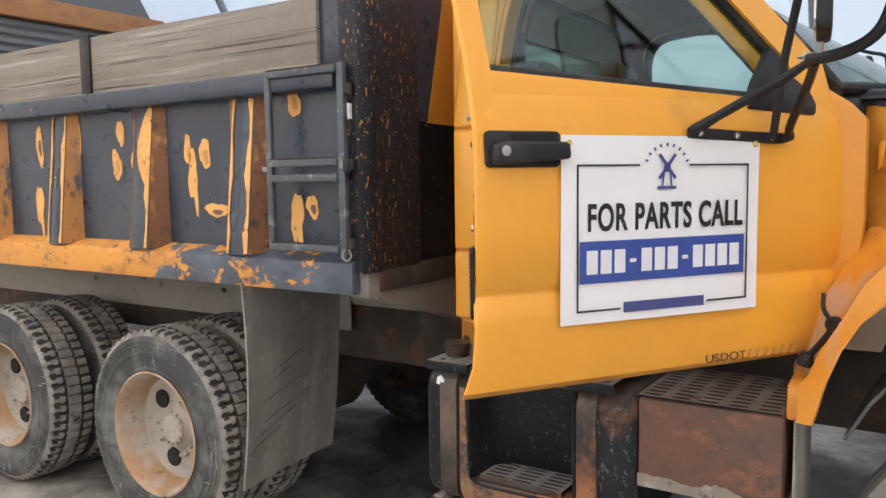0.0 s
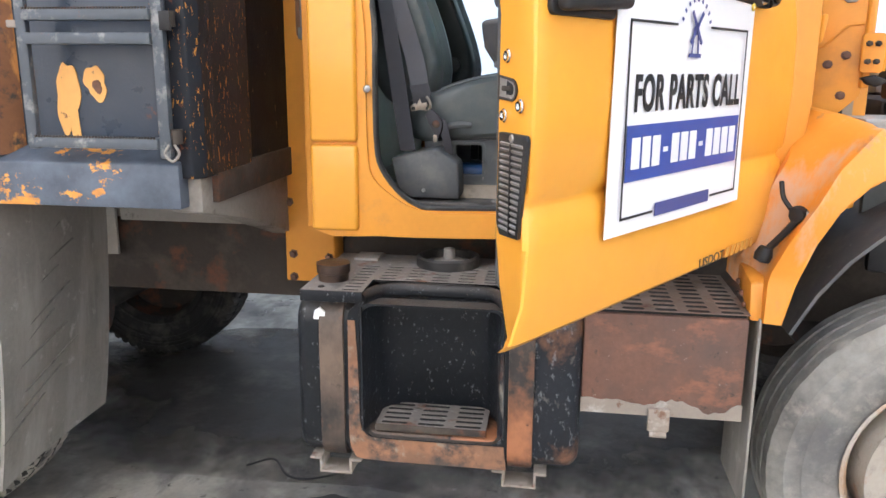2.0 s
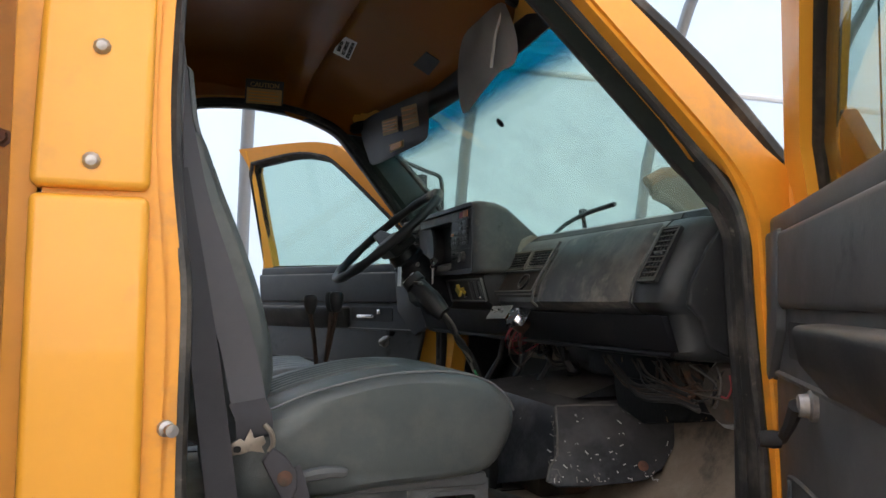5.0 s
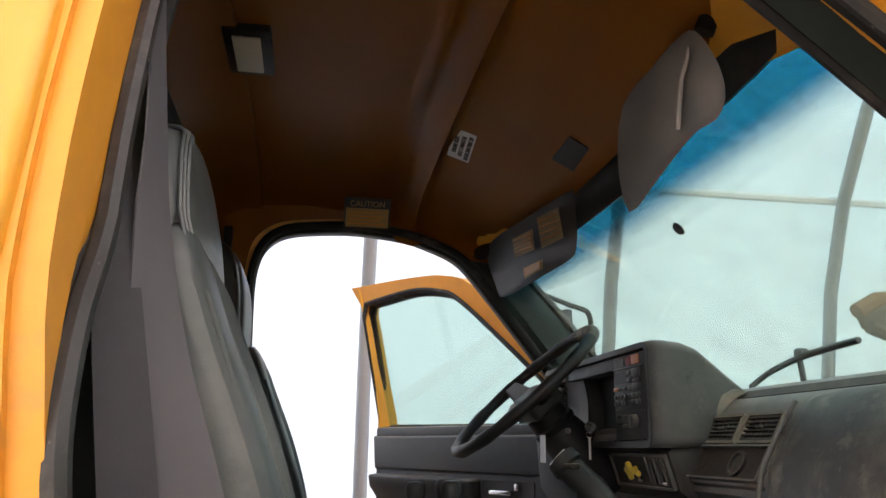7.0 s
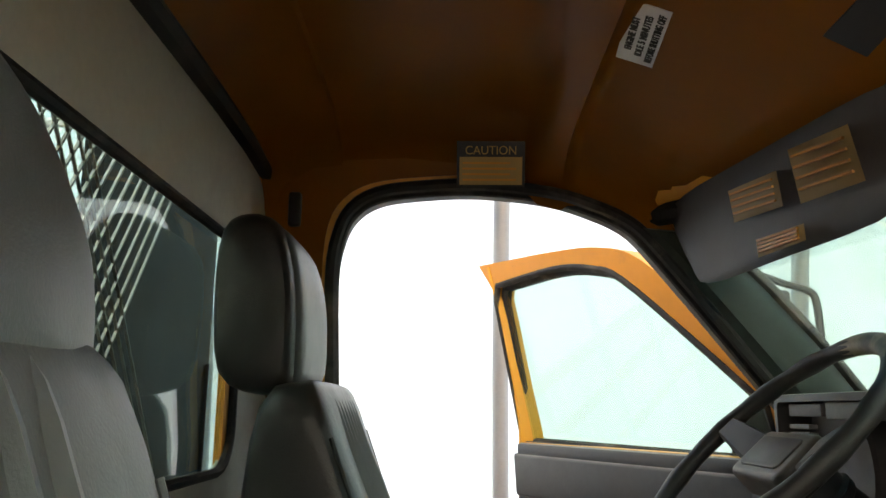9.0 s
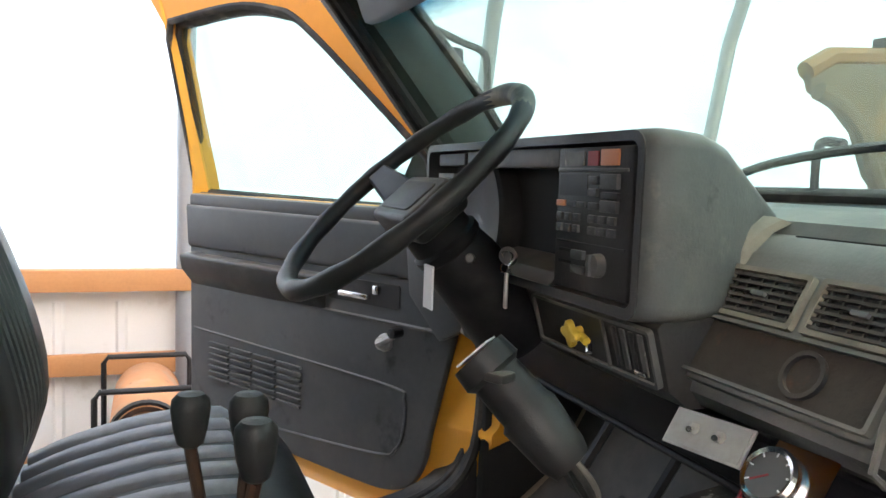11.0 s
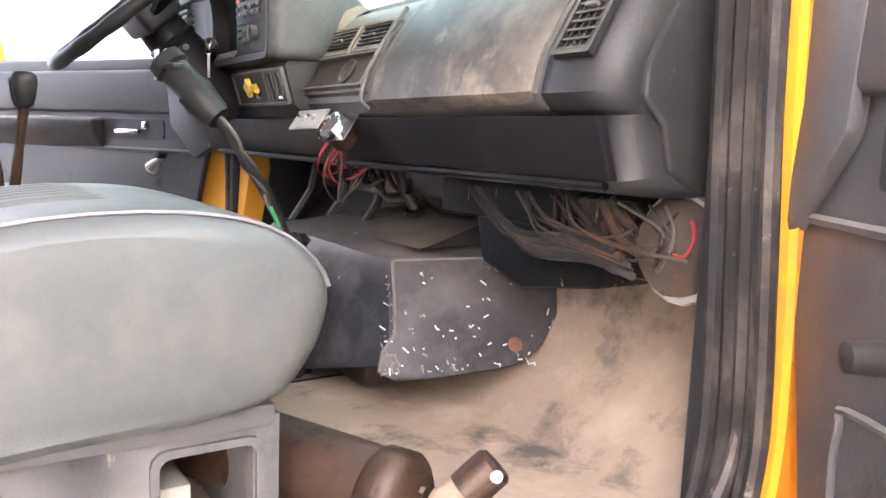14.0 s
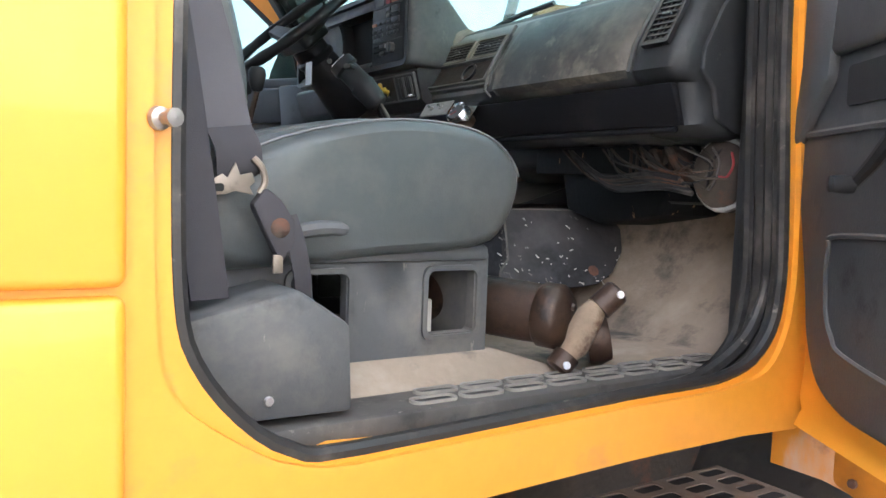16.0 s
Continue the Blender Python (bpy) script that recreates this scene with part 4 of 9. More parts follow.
for k in range(-12, 13):
    a = abs(k) / 12
    w = 0.80 * min(1.0, a / 0.5) * 0.70 if a <= 0.5 else 0.56 + 0.232 * math.sin((a - 0.5) * math.pi)
    drop = 0.012 * min(1.0, a * 2) ** 2 + (0.0 if a <= 0.5 else 0.105 * (1 - math.cos((a - 0.5) * math.pi)))
    rings.append([(x, CY + math.copysign(w, k), z - drop * min(1.0, max(0.25, (z - 2.45) / 0.17))) for x, z in prof_i])
bm = loft(B(), rings, cap=False, closed=False)
bmesh.ops.solidify(bm, geom=bm.faces[:], thickness=-0.004)
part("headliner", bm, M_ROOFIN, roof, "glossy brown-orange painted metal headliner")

# windscreen
def ws(s, t):
    b = Vector((-0.10 - 0.24 * s * s, CY + s * 0.945, 2.035 + 0.015 * (1 - s * s)))
    c = Vector((-0.75 - 0.01 * s * s, CY + s * 0.845, 2.445 + 0.03 * s * s))
    p = b.lerp(c, t)
    p.z += 0.03 * math.sin(math.pi * t)
    return p


def ws_sheet(t0, t1, off, thick, n=16, mrows=8):
    bm = loft(B(), [[ws(-1 + 2 * i / n, t0 + (t1 - t0) * j / mrows) + Vector((-off, 0, -off)) for i in range(n + 1)] for j in range(mrows + 1)], cap=False, closed=False)
    bmesh.ops.solidify(bm, geom=bm.faces[:], thickness=thick)
    return bm


screen = part("windscreen", ws_sheet(0.0, 1.0, 0.0, 0.005), M_SCREEN, truck, "green tinted curved windscreen")
screen.visible_shadow = False
band = part("sun_band", loft(B(), [[ws(-1 + 2 * i / 16, 0.76 + 0.23 * j / 4) + Vector((-0.006, 0, -0.006)) for i in range(17)] for j in range(5)], cap=False, closed=False), M_BAND, screen, "blue shade band along the top of the glass")
band.visible_shadow = False
bm = B()
tube(bm, [ws(-1 + 2 * i / 16, 0) for i in range(17)] + [ws(1, j / 6) for j in range(1, 7)] + [ws(1 - 2 * i / 16, 1) for i in range(1, 17)] + [ws(-1, 1 - j / 6) for j in range(1, 6)], 0.02, 8, loop=True)
part("screen_seal", bm, M_RUB, screen)
EDGE = [(-0.51, 2.0), (-0.56, 2.085), (-0.68, 2.217), (-0.79, 2.343), (-0.87, 2.432), (-0.92, 2.478)]
for s in (-1, 1):
    rings = []
    for k, (x, z) in enumerate(EDGE):
        g = ws(s, min(1.0, max(-0.04, (z - 2.035) / 0.44)))
        e = Vector((x, CY + s * (0.905 - 0.22 * max(0, z - 2.0)), z))
        inn = Vector((-0.012, -s * 0.034, -0.014))
        rings.append([g + Vector((0.0, s * 0.01, 0.0)), g + inn * 0.7, g.lerp(e, 0.3) + inn * 1.4, g.lerp(e, 0.7) + inn * 1.35, e + inn * 0.6, e + Vector((0.0, s * 0.02, 0.0))])
    part("pillar_trim", loft(B(), rings), M_PILL, screen, "broad dark green-black pillar trim")

# floor, toe board, firewall, cowl
bm = prism(B(), [(-1.70, 1.20), (-0.20, 1.20), (-0.10, 1.5), (-0.10, 2.02), (-0.16, 2.02), (-0.17, 1.62), (-0.30, 1.38), (-0.42, 1.286), (-1.70, 1.281)], "xz", 2.868, 2 * CY - 2.845)
floor_p = part("cab_floor", bm, M_MAT, truck, "cab floor mat covered with tan dust")
# added dark sheet over the floor; its colour carries the footwell's darkness
bm = loft(B(), [[(x + 0.006 * math.sin(5 * y), y, z) for x, z in ((-0.72, 1.290), (-0.58, 1.292), (-0.44, 1.294), (-0.36, 1.345), (-0.31, 1.39), (-0.25, 1.50), (-0.19, 1.61))] for y in (3.66, 3.85, 4.05, 4.25, 4.42, 4.57)], cap=False, closed=False)
bmesh.ops.solidify(bm, geom=bm.faces[:], thickness=0.004)
part("footwell_shade", bm, M_DASHD, floor_p, "dark sheet added on the driver's side, footwell darkness put into its colour")
bm = B()
box(bm, -1.60, -0.45, 2.84, 2.942, 1.21, 1.288, 0.006)
sill = part("door_sill", bm, M_SILL, truck, "scuffed dusty black sill plate")
for row, (y0, y1) in enumerate(((2.862, 2.892), (2.905, 2.932))):
    for i in range(8):
        x0 = -1.16 + i * 0.084 + 0.03 * row
        # black inset plate: the recess shade of the slot is put into it
        part("slot_shade", prism(B(), rrect(x0 + 0.004, x0 + 0.070, y0 + 0.004, y1 - 0.004, 0.009, 3), "xy", 1.2882, 1.2888), M_BLACK, sill)
        part("sill_slot", ring_prism(B(), rrect(x0, x0 + 0.074, y0, y1, 0.012, 3), rrect(x0 + 0.004, x0 + 0.070, y0 + 0.004, y1 - 0.004, 0.009, 3), "xy", 1.286, 1.2925), M_SILLR, sill)
lip = smooth_path([(-1.46, 2.80, 1.296), (-1.36, 2.80, 1.270), (-1.0, 2.795, 1.270), (-0.70, 2.80, 1.281), (-0.60, 2.80, 1.306), (-0.525, 2.80, 1.352), (-0.485, 2.80, 1.42), (-0.474, 2.80, 1.50)], 4)
part("sill_lip", tube(B(), lip, [0.014 - 0.011 * abs(2 * k / (len(lip) - 1) - 1) ** 2 for k in range(len(lip))], 8), M_SEALD, sill)
bm = mirror_y(box(B(), -1.60, -0.50, 2.835, 2.965, 1.21, 1.288, 0.008))
part("door_sill", bm, M_SILL, truck)
bm = B()
box(bm, -0.16, -0.06, 2.87, 2 * CY - 2.78, 1.30, 2.02, 0.01)
fire = part("firewall", bm, M_YEL2, truck, "orange painted firewall")
bm = prism(B(), [(-0.16, 1.98), (0.02, 1.96), (0.02, 2.01), (-0.12, 2.045), (-0.16, 2.04)], "xz", 2.86, 2 * CY - 2.86, 0.006)
part("cowl", bm, M_BLACK, truck)
for y, prof in ((2.74, [(-0.44, 1.30), (-0.27, 1.40), (-0.25, 1.62), (-0.25, 1.93), (-0.30, 1.985), (-0.40, 2.055), (-0.44, 2.05)]), (4.68, [(-0.44, 1.30), (-0.20, 1.40), (-0.125, 1.62), (-0.13, 1.935), (-0.27, 1.975), (-0.40, 2.055), (-0.44, 2.05)])):
    part("hinge_pillar", prism(B(), prof, "xz", y, y + 0.08, 0.01), M_YEL2, truck)
# slanting cowl side panel with its bracket


def on_cowl(bm):
    for v in bm.verts:
        v.co.y += 2.888 - 0.51 * (v.co.x + 0.235)
    return bm


side_p = part("cowl_side", on_cowl(prism(B(), [(-0.27, 1.50), (-0.20, 1.50), (-0.182, 1.556), (-0.135, 1.600), (-0.103, 1.637), (-0.090, 1.70), (-0.090, 1.932), (-0.104, 1.945), (-0.15, 1.955), (-0.245, 1.980), (-0.27, 1.98)], "xz", 0.0, 0.015, 0.003, 2)), M_YEL2, truck, "orange cowl side panel with bolts")
part("panel_flange", on_cowl(box(B(), -0.108, -0.088, -0.016, 0.01, 1.66, 1.93, 0.005)), M_YEL2, side_p)
part("hinge_leaf", on_cowl(prism(B(), [(-0.228, 1.775), (-0.214, 1.79), (-0.206, 1.86), (-0.212, 1.868), (-0.228, 1.862)], "xz", -0.045, 0.0, 0.004)), M_YEL, side_p)
part("panel_crease", on_cowl(tube(B(), [(-0.245, -0.002, 1.765), (-0.20, -0.003, 1.775), (-0.150, -0.003, 1.835), (-0.11, -0.002, 1.838)], 0.004, 6)), M_YEL2, side_p)
for x, z in ((-0.186, 1.726), (-0.190, 1.577), (-0.148, 1.638), (-0.145, 1.752)):
    part("bolt", on_cowl(lathe(B(), [(0.0, 0.006), (0.007, 0.006), (0.008, 0.002), (0.013, 0.001), (0.013, 0.0)], (x, -0.001, z), (0, -1, 0), 8)), M_RUST, side_p)
clip = part("panel_clip", on_cowl(prism(B(), [(-0.168, 1.944), (-0.166, 1.906), (-0.156, 1.897), (-0.136, 1.898), (-0.128, 1.908), (-0.126, 1.950)], "xz", -0.008, 0.0, 0.002)), M_ALU, side_p, "grey steel clip")
part("bolt", on_cowl(lathe(B(), [(0.0, 0.006), (0.006, 0.006), (0.008, 0.0)], (-0.147, -0.008, 1.912), (0, -1, 0), 8)), M_STEEL, clip)
part("cowl_ledge", on_cowl(box(B(), -0.190, -0.085, -0.012, 0.06, 1.957, 1.984, 0.006)), M_CLAY, side_p, "dusty clay-grey ledge under the windscreen")
part("kick_panel", prism(B(), [(-0.465, 2.822), (-0.285, 2.822), (-0.274, 2.910), (-0.13, 2.858), (-0.13, 2.885), (-0.25, 2.918), (-0.465, 2.885)], "xy", 1.28, 2.0, 0.004), M_DASHD, truck, "dark kick panel beside the footwell")
part("kick_panel", box(B(), -0.478, -0.13, 4.610, 4.678, 1.28, 2.0, 0.01), M_DASHD, truck, "dark kick panel beside the footwell")
# hinge bracket plate and bolts at the firewall
bk = part("hood_bracket", on_cowl(prism(B(), rrect(-0.118, -0.066, 1.703, 1.812, 0.010, 3), "xz", -0.030, -0.018, 0.002)), M_YEL2, truck, "orange four-bolt hood bracket")
part("bracket_edge", on_cowl(box(B(), -0.066, -0.060, -0.030, 0.02, 1.708, 1.808, 0.002)), M_YEL, bk)
for x in (-0.103, -0.083):
    for z in (1.734, 1.783):
        part("bolt", on_cowl(lathe(B(), [(0.0, 0.010), (0.006, 0.010), (0.007, 0.002), (0.009, 0.0)], (x, -0.030, z), (0, -1, 0), 6)), M_FRAME, bk)
part("rubber_stop", on_cowl(prism(B(), [(-0.112, 1.690), (-0.080, 1.698), (-0.045, 1.680), (-0.075, 1.664), (-0.100, 1.672)], "xz", -0.03, 0.0, 0.006)), M_BLACK, bk)


# ---- tipper body ----
BX0, BX1, BYN, BYF = -7.2, -1.93, 2.50, 5.0
bed = part("tipper_body", box(B(), BX0, BX1, BYN, BYN + 0.03, 1.42, 2.16), M_BED, truck, "dark blue-grey steel tipper side with flaking orange paint")
part("far_side", box(B(), BX0, BX1, BYF - 0.03, BYF, 1.42, 2.20), M_BED, bed)
part("tail_side", box(B(), BX0, BX0 + 0.04, BYN, BYF, 1.42, 2.20), M_BED, bed)
part("bed_floor", box(B(), BX0, BX1, BYN + 0.03, BYF - 0.03, 1.32, 1.42), M_FRAME, bed)
part("top_rail", box(B(), BX0, -2.06, 2.40, 2.56, 2.13, 2.217, 0.01), M_BED, bed)
bm = prism(B(), [(2.41, 1.315), (2.50, 1.315), (2.62, 1.315), (2.62, 1.47), (2.50, 1.48), (2.41, 1.44)], "yz", BX0, -1.99, 0.006)
part("bottom_rail", bm, M_RAIL, bed, "bottom rail with orange paint worn to grey and rust")
for i, c in enumerate((-2.622, -3.312, -4.030, -4.74, -5.45, -6.16)):
    def rib_y(z, f=1.0):
        return 2.5 - (0.035 + 0.070 * (2.13 - z) / 0.68) * f
    rings = []
    for z in (1.452, 1.62, 1.79, 1.96, 2.133):
        y = rib_y(z)
        rings.append([(c - 0.125, 2.5, z), (c - 0.068, y + 0.004, z), (c - 0.063, y, z), (c + 0.056, y, z), (c + 0.061, y + 0.004, z), (c + 0.112, 2.5, z)])
    rib = part("side_rib", loft(B(), rings), M_BED, bed, "tapered grey side rib with orange edges")
    for side_x, foot in ((0.0635, 0.1165), (-0.0705, -0.1295)):
        rings = []
        for z in (1.456, 1.62, 1.79, 1.96, 2.130):
            y = rib_y(z)
            sg = 1 if foot > 0 else -1
            rings.append([(c + side_x, y + 0.003, z), (c + side_x + sg * 0.003, y + 0.001, z), (c + foot, 2.497, z), (c + foot - sg * 0.004, 2.4985, z)])
        part("rib_flank", loft(B(), rings), M_RIBR if i < 2 and foot > 0 else M_RIBO, rib, "rib flank with dull orange paint and rust")
    rj = random.Random(40 + i)
    zs = [1.458 + 0.668 * k / 40 for k in range(41)]
    knot = [0.010 + 0.026 * rj.random() ** 1.5 for _ in range(9)]
    wide = []
    for k in range(41):
        a, f = divmod(k * 7.9 / 40, 1)
        wide.append(knot[int(a)] * (1 - f) + knot[int(a) + 1] * f + 0.004 * (rj.random() - 0.5))
    if i == 1:
        wide = [w + (0.075 * math.sin(min(1.0, max(0.0, (z - 1.76) / 0.36)) * math.pi) ** 0.7 if z > 1.76 else 0.0) for w, z in zip(wide, zs)]
    for edge, sg in ((0.058, -1), (-0.065, 1)):
        if sg > 0 and i in (1, 3):
            continue
        pts = [(c + edge + sg * w * (1.0 if sg < 0 else 0.5), z) for w, z in zip(wide, zs)] + [(c + edge - sg * 0.003, 2.126), (c + edge - sg * 0.003, 1.458)]
        bm = prism(B(), pts, "xz", 0.0, 0.0022)
        for v in bm.verts:
            v.co.y = rib_y(v.co.z) - 0.0030 + v.co.y
        part("paint_edge", bm, M_SPOT, rib, "bright flaking orange edge")
rnd = random.Random(5)
SPOTS = [(-4.30, 1.98, 0.035, 0.10), (-4.33, 1.66, 0.035, 0.11), (-3.93, 2.02, 0.03, 0.08), (-4.12, 1.72, 0.02, 0.03), (-3.56, 2.02, 0.028, 0.07), (-3.60, 1.86, 0.04, 0.07), (-3.44, 1.88, 0.042, 0.065), (-3.42, 1.67, 0.036, 0.045),
         (-3.36, 1.93, 0.03, 0.03), (-3.05, 1.92, 0.028, 0.06), (-3.02, 1.80, 0.035, 0.10), (-2.93, 1.90, 0.042, 0.06), (-2.86, 1.64, 0.07, 0.035), (-2.36, 1.62, 0.035, 0.10), (-2.27, 1.66, 0.035, 0.045), (-2.36, 2.10, 0.04, 0.06)]
for k, (x, z, a, b) in enumerate(SPOTS):
    p1, p2, p3 = (6.28319 * rnd.random() for _ in range(3))
    rim = []
    for j in range(40):
        w = 6.28319 * j / 40
        q = 1 + 0.16 * math.sin(2 * w + p1) + 0.11 * math.sin(3 * w + p2) + 0.05 * math.sin(7 * w + p3) + 0.04 * (rnd.random() - 0.5)
        rim.append((q * math.cos(w), q * math.sin(w)))
    sp = part("paint_spot", prism(B(), [(x + a * u, z + b * v) for u, v in rim], "xz", 2.4965, 2.500), M_SPOT, bed, "bare orange patch in the grey paint")
    if k % 3 != 1:
        part("rust_centre", prism(B(), [(x + 0.006 + a * 0.42 * u, z - 0.01 + b * 0.40 * v) for u, v in rim[::2]], "xz", 2.4945, 2.4975), M_FADE if k % 2 else M_RUST, sp)
    if k in (1, 6, 10, 13):
        part("paint_run", prism(B(), [(x - 0.3 * a, z), (x + 0.1 * a, z - b), (x + 0.5 * a, z - 1.9 * b), (x + 0.85 * a, z - 1.95 * b), (x + 0.9 * a, z - 1.2 * b), (x + 0.7 * a, z)], "xz", 2.4968, 2.500), M_SPOT, sp)
# corner post, front bulkhead and cab shield
bm = prism(B(), [(-2.06, 2.44), (-1.955, 2.425), (-1.93, 2.46), (-1.93, 2.80), (-1.97, 2.80), (-2.06, 2.52)], "xy", 1.40, 2.75, 0.006)
post = part("corner_post", bm, M_POST, bed, "heavy corner post with chipped orange paint")
part("front_bulkhead", box(B(), -1.98, -1.94, 2.78, BYF, 1.32, 2.02), M_BULK, bed, "soot-black front bulkhead")
part("bulkhead_wing", prism(B(), [(2.77, 2.012), (2.872, 2.015), (3.05, 2.75), (2.77, 2.75)], "yz", -1.98, -1.937), M_BED, bed, "blue-grey upper bulkhead plate")
part("bulkhead_plate", prism(B(), [(2.872, 2.010), (3.40, 1.998), (3.40, 2.75), (3.05, 2.75)], "yz", -1.978, -1.935), M_YEL2, bed, "dull orange upper bulkhead plate")
part("bulkhead_wing", box(B(), -1.98, -1.94, 4.3, BYF, 2.02, 2.75), M_BULK, bed)
bm = prism(B(), [(2.46, 1.30), (2.80, 1.22), (3.3, 1.06), (3.3, 1.40), (2.46, 1.44)], "yz", -2.05, -1.95, 0.004)
part("bulkhead_gusset", bm, M_CLAY, bed, "clay-grey gusset plate")
bm = prism(B(), [(-2.20, 2.22), (-2.02, 2.22), (-2.02, 2.9), (-2.32, 2.9), (-2.24, 2.45)], "xz", 2.46, 2.50, 0.004)
part("side_gusset", bm, M_BED, bed)
part("white_label", prism(B(), [(-2.02, 2.012), (-2.006, 2.000), (-1.998, 2.010), (-1.985, 2.004), (-1.988, 2.040), (-1.984, 2.062), (-2.002, 2.066), (-2.010, 2.052), (-2.021, 2.058)], "xz", 2.412, 2.428), M_SIGN, post, "torn white label")
# ladder
lad = part("step_ladder", box(B(), -2.425, -2.395, 2.392, 2.412, 1.48, 2.22, 0.003), M_LAD, bed, "two-step folding steel ladder, worn grey")
part("stile", box(B(), -2.030, -1.998, 2.388, 2.414, 1.46, 2.22, 0.003), M_LAD, lad)
for z in (1.502, 1.78, 1.842, 2.20):
    rung = part("rung", box(B(), -2.396, -2.029, 2.375, 2.425, z - 0.016, z + 0.014, 0.004), M_LAD, lad)
    if z != 1.78:
        bm = B()
        for i in range(40):
            x = -2.39 + i * 0.009
            box(bm, x, x + 0.0045, 2.3735, 2.378, z + 0.012, z + 0.018)
        part("grip_edge", bm, M_FRAME, lad)
for z in (1.50, 2.1, 1.81):
    part("ladder_hinge", lathe(B(), [(0, 0), (0.016, 0), (0.016, 0.04), (0, 0.04)], (-1.985, 2.405, z), (0, 0, 1), 10), M_FRAME, lad)
part("hinge_plate", box(B(), -2.006, -1.975, 2.386, 2.395, 1.800, 1.850, 0.002), M_BLACK, lad)
part("stile_stop", box(B(), -2.455, -2.420, 2.395, 2.42, 1.808, 1.828, 0.003), M_EDGE, lad)
part("tie_wire", tube(B(), smooth_path([(-2.0, 2.385, 1.50), (-2.01, 2.378, 1.475), (-1.99, 2.38, 1.455), (-1.975, 2.39, 1.475), (-1.985, 2.385, 1.50)], 4), 0.004, 6), M_CLAY, lad)
# board above the rail, its steel brace
brd = part("side_board", box(B(), BX0, -2.17, 2.44, 2.49, 2.22, 2.50, 0.004), M_WOOD, bed, "weathered grey timber side board")
for x in (-3.71, -6.2):
    bm = B()
    box(bm, x - 0.05, x + 0.03, 2.425, 2.437, 2.15, 2.51, 0.003)
    box(bm, x - 0.05, x + 0.03, 2.425, 2.50, 2.502, 2.512)
    part("board_brace", bm, M_BLACK, brd)
# upright behind the cab with its latch
bm = prism(B(), [(-1.975, 3.22), (-1.965, 3.17), (-1.775, 3.17), (-1.76, 3.22), (-1.76, 3.25), (-1.785, 3.25), (-1.785, 3.21), (-1.945, 3.21), (-1.945, 3.25), (-1.975, 3.25)], "xy", 0.908, 2.85, 0.006)
upr = part("rear_upright", bm, M_YEL2, truck, "orange steel upright behind the cab")
part("inner_flange", box(B(), -1.775, -1.722, 3.16, 3.20, 1.20, 2.62, 0.004), M_YEL2, upr)
part("latch_recess", prism(B(), rrect(-1.895, -1.835, 1.80, 2.03, 0.03, 5), "xz", 3.164, 3.172), M_RUSTB, upr, "rust-brown latch recess")
part("latch_rim", ring_prism(B(), rrect(-1.902, -1.828, 1.79, 2.04, 0.035, 5), rrect(-1.893, -1.837, 1.80, 2.03, 0.028, 5), "xz", 3.158, 3.172), M_YEL2, upr)
bm = tube(B(), [(-1.865, 3.152, 1.82), (-1.865, 3.152, 2.01)], 0.009, 8)
box(bm, -1.88, -1.85, 3.14, 3.164, 1.805, 1.845, 0.003)
box(bm, -1.88, -1.85, 3.14, 3.164, 1.985, 2.02, 0.003)
part("latch", bm, M_CLAY, upr)
for x, z in ((-1.90, 2.11), (-1.828, 2.11), (-1.945, 1.215), (-1.935, 1.015), (-1.935, 0.925), (-1.795, 1.005), (-1.795, 0.94)):
    part("bolt", lathe(B(), [(0, 0.012), (0.010, 0.012), (0.012, 0), (0.018, 0), (0.018, -0.003)], (x, 3.166, z), (0, -1, 0), 6), M_RUST, upr)
# chassis
chas = part("chassis_rail", box(B(), -7.2, 1.7, 3.26, 3.33, 0.82, 1.12, 0.005), M_FRAME, truck, "dirty brown chassis rail")
part("far_rail", box(B(), -7.2, 1.7, 4.17, 4.24, 0.82, 1.12, 0.005), M_FRAME, chas)
for x in (-6.5, -5.4, -4.1, -2.75, -1.7, -0.6, 0.6, 1.5):
    part("cross_member", box(B(), x - 0.06, x + 0.06, 3.33, 4.17, 0.86, 1.08), M_FRAME, chas)
part("body_subframe", box(B(), -7.2, -2.0, 3.2, 3.34, 1.13, 1.32), M_CLAY, chas, "clay-grey body subframe")
part("side_plate", box(B(), -7.2, -2.66, 3.175, 3.195, 0.98, 1.33, 0.004), M_CLAYP, chas, "plain clay-grey side plate above the wheels")
part("side_plate", box(B(), -2.64, -2.0, 3.18, 3.196, 1.12, 1.33, 0.004), M_CLAYP, chas)
for x in (-2.95, -3.62, -4.2, -4.9):
    part("plate_bolt", lathe(B(), [(0, 0.014), (0.012, 0.012), (0.018, 0.0)], (x, 3.174, 1.13), (0, -1, 0), 8), M_CLAY, chas)
part("driveline", tube(B(), [(-4.0, CY, 0.62), (-2.0, CY, 0.85), (-0.4, CY, 0.95)], 0.055, 12), M_FRAME, chas)
part("gearbox", box(B(), -1.5, -0.6, 3.5, 4.0, 0.65, 1.15, 0.06), M_FRAME, chas)


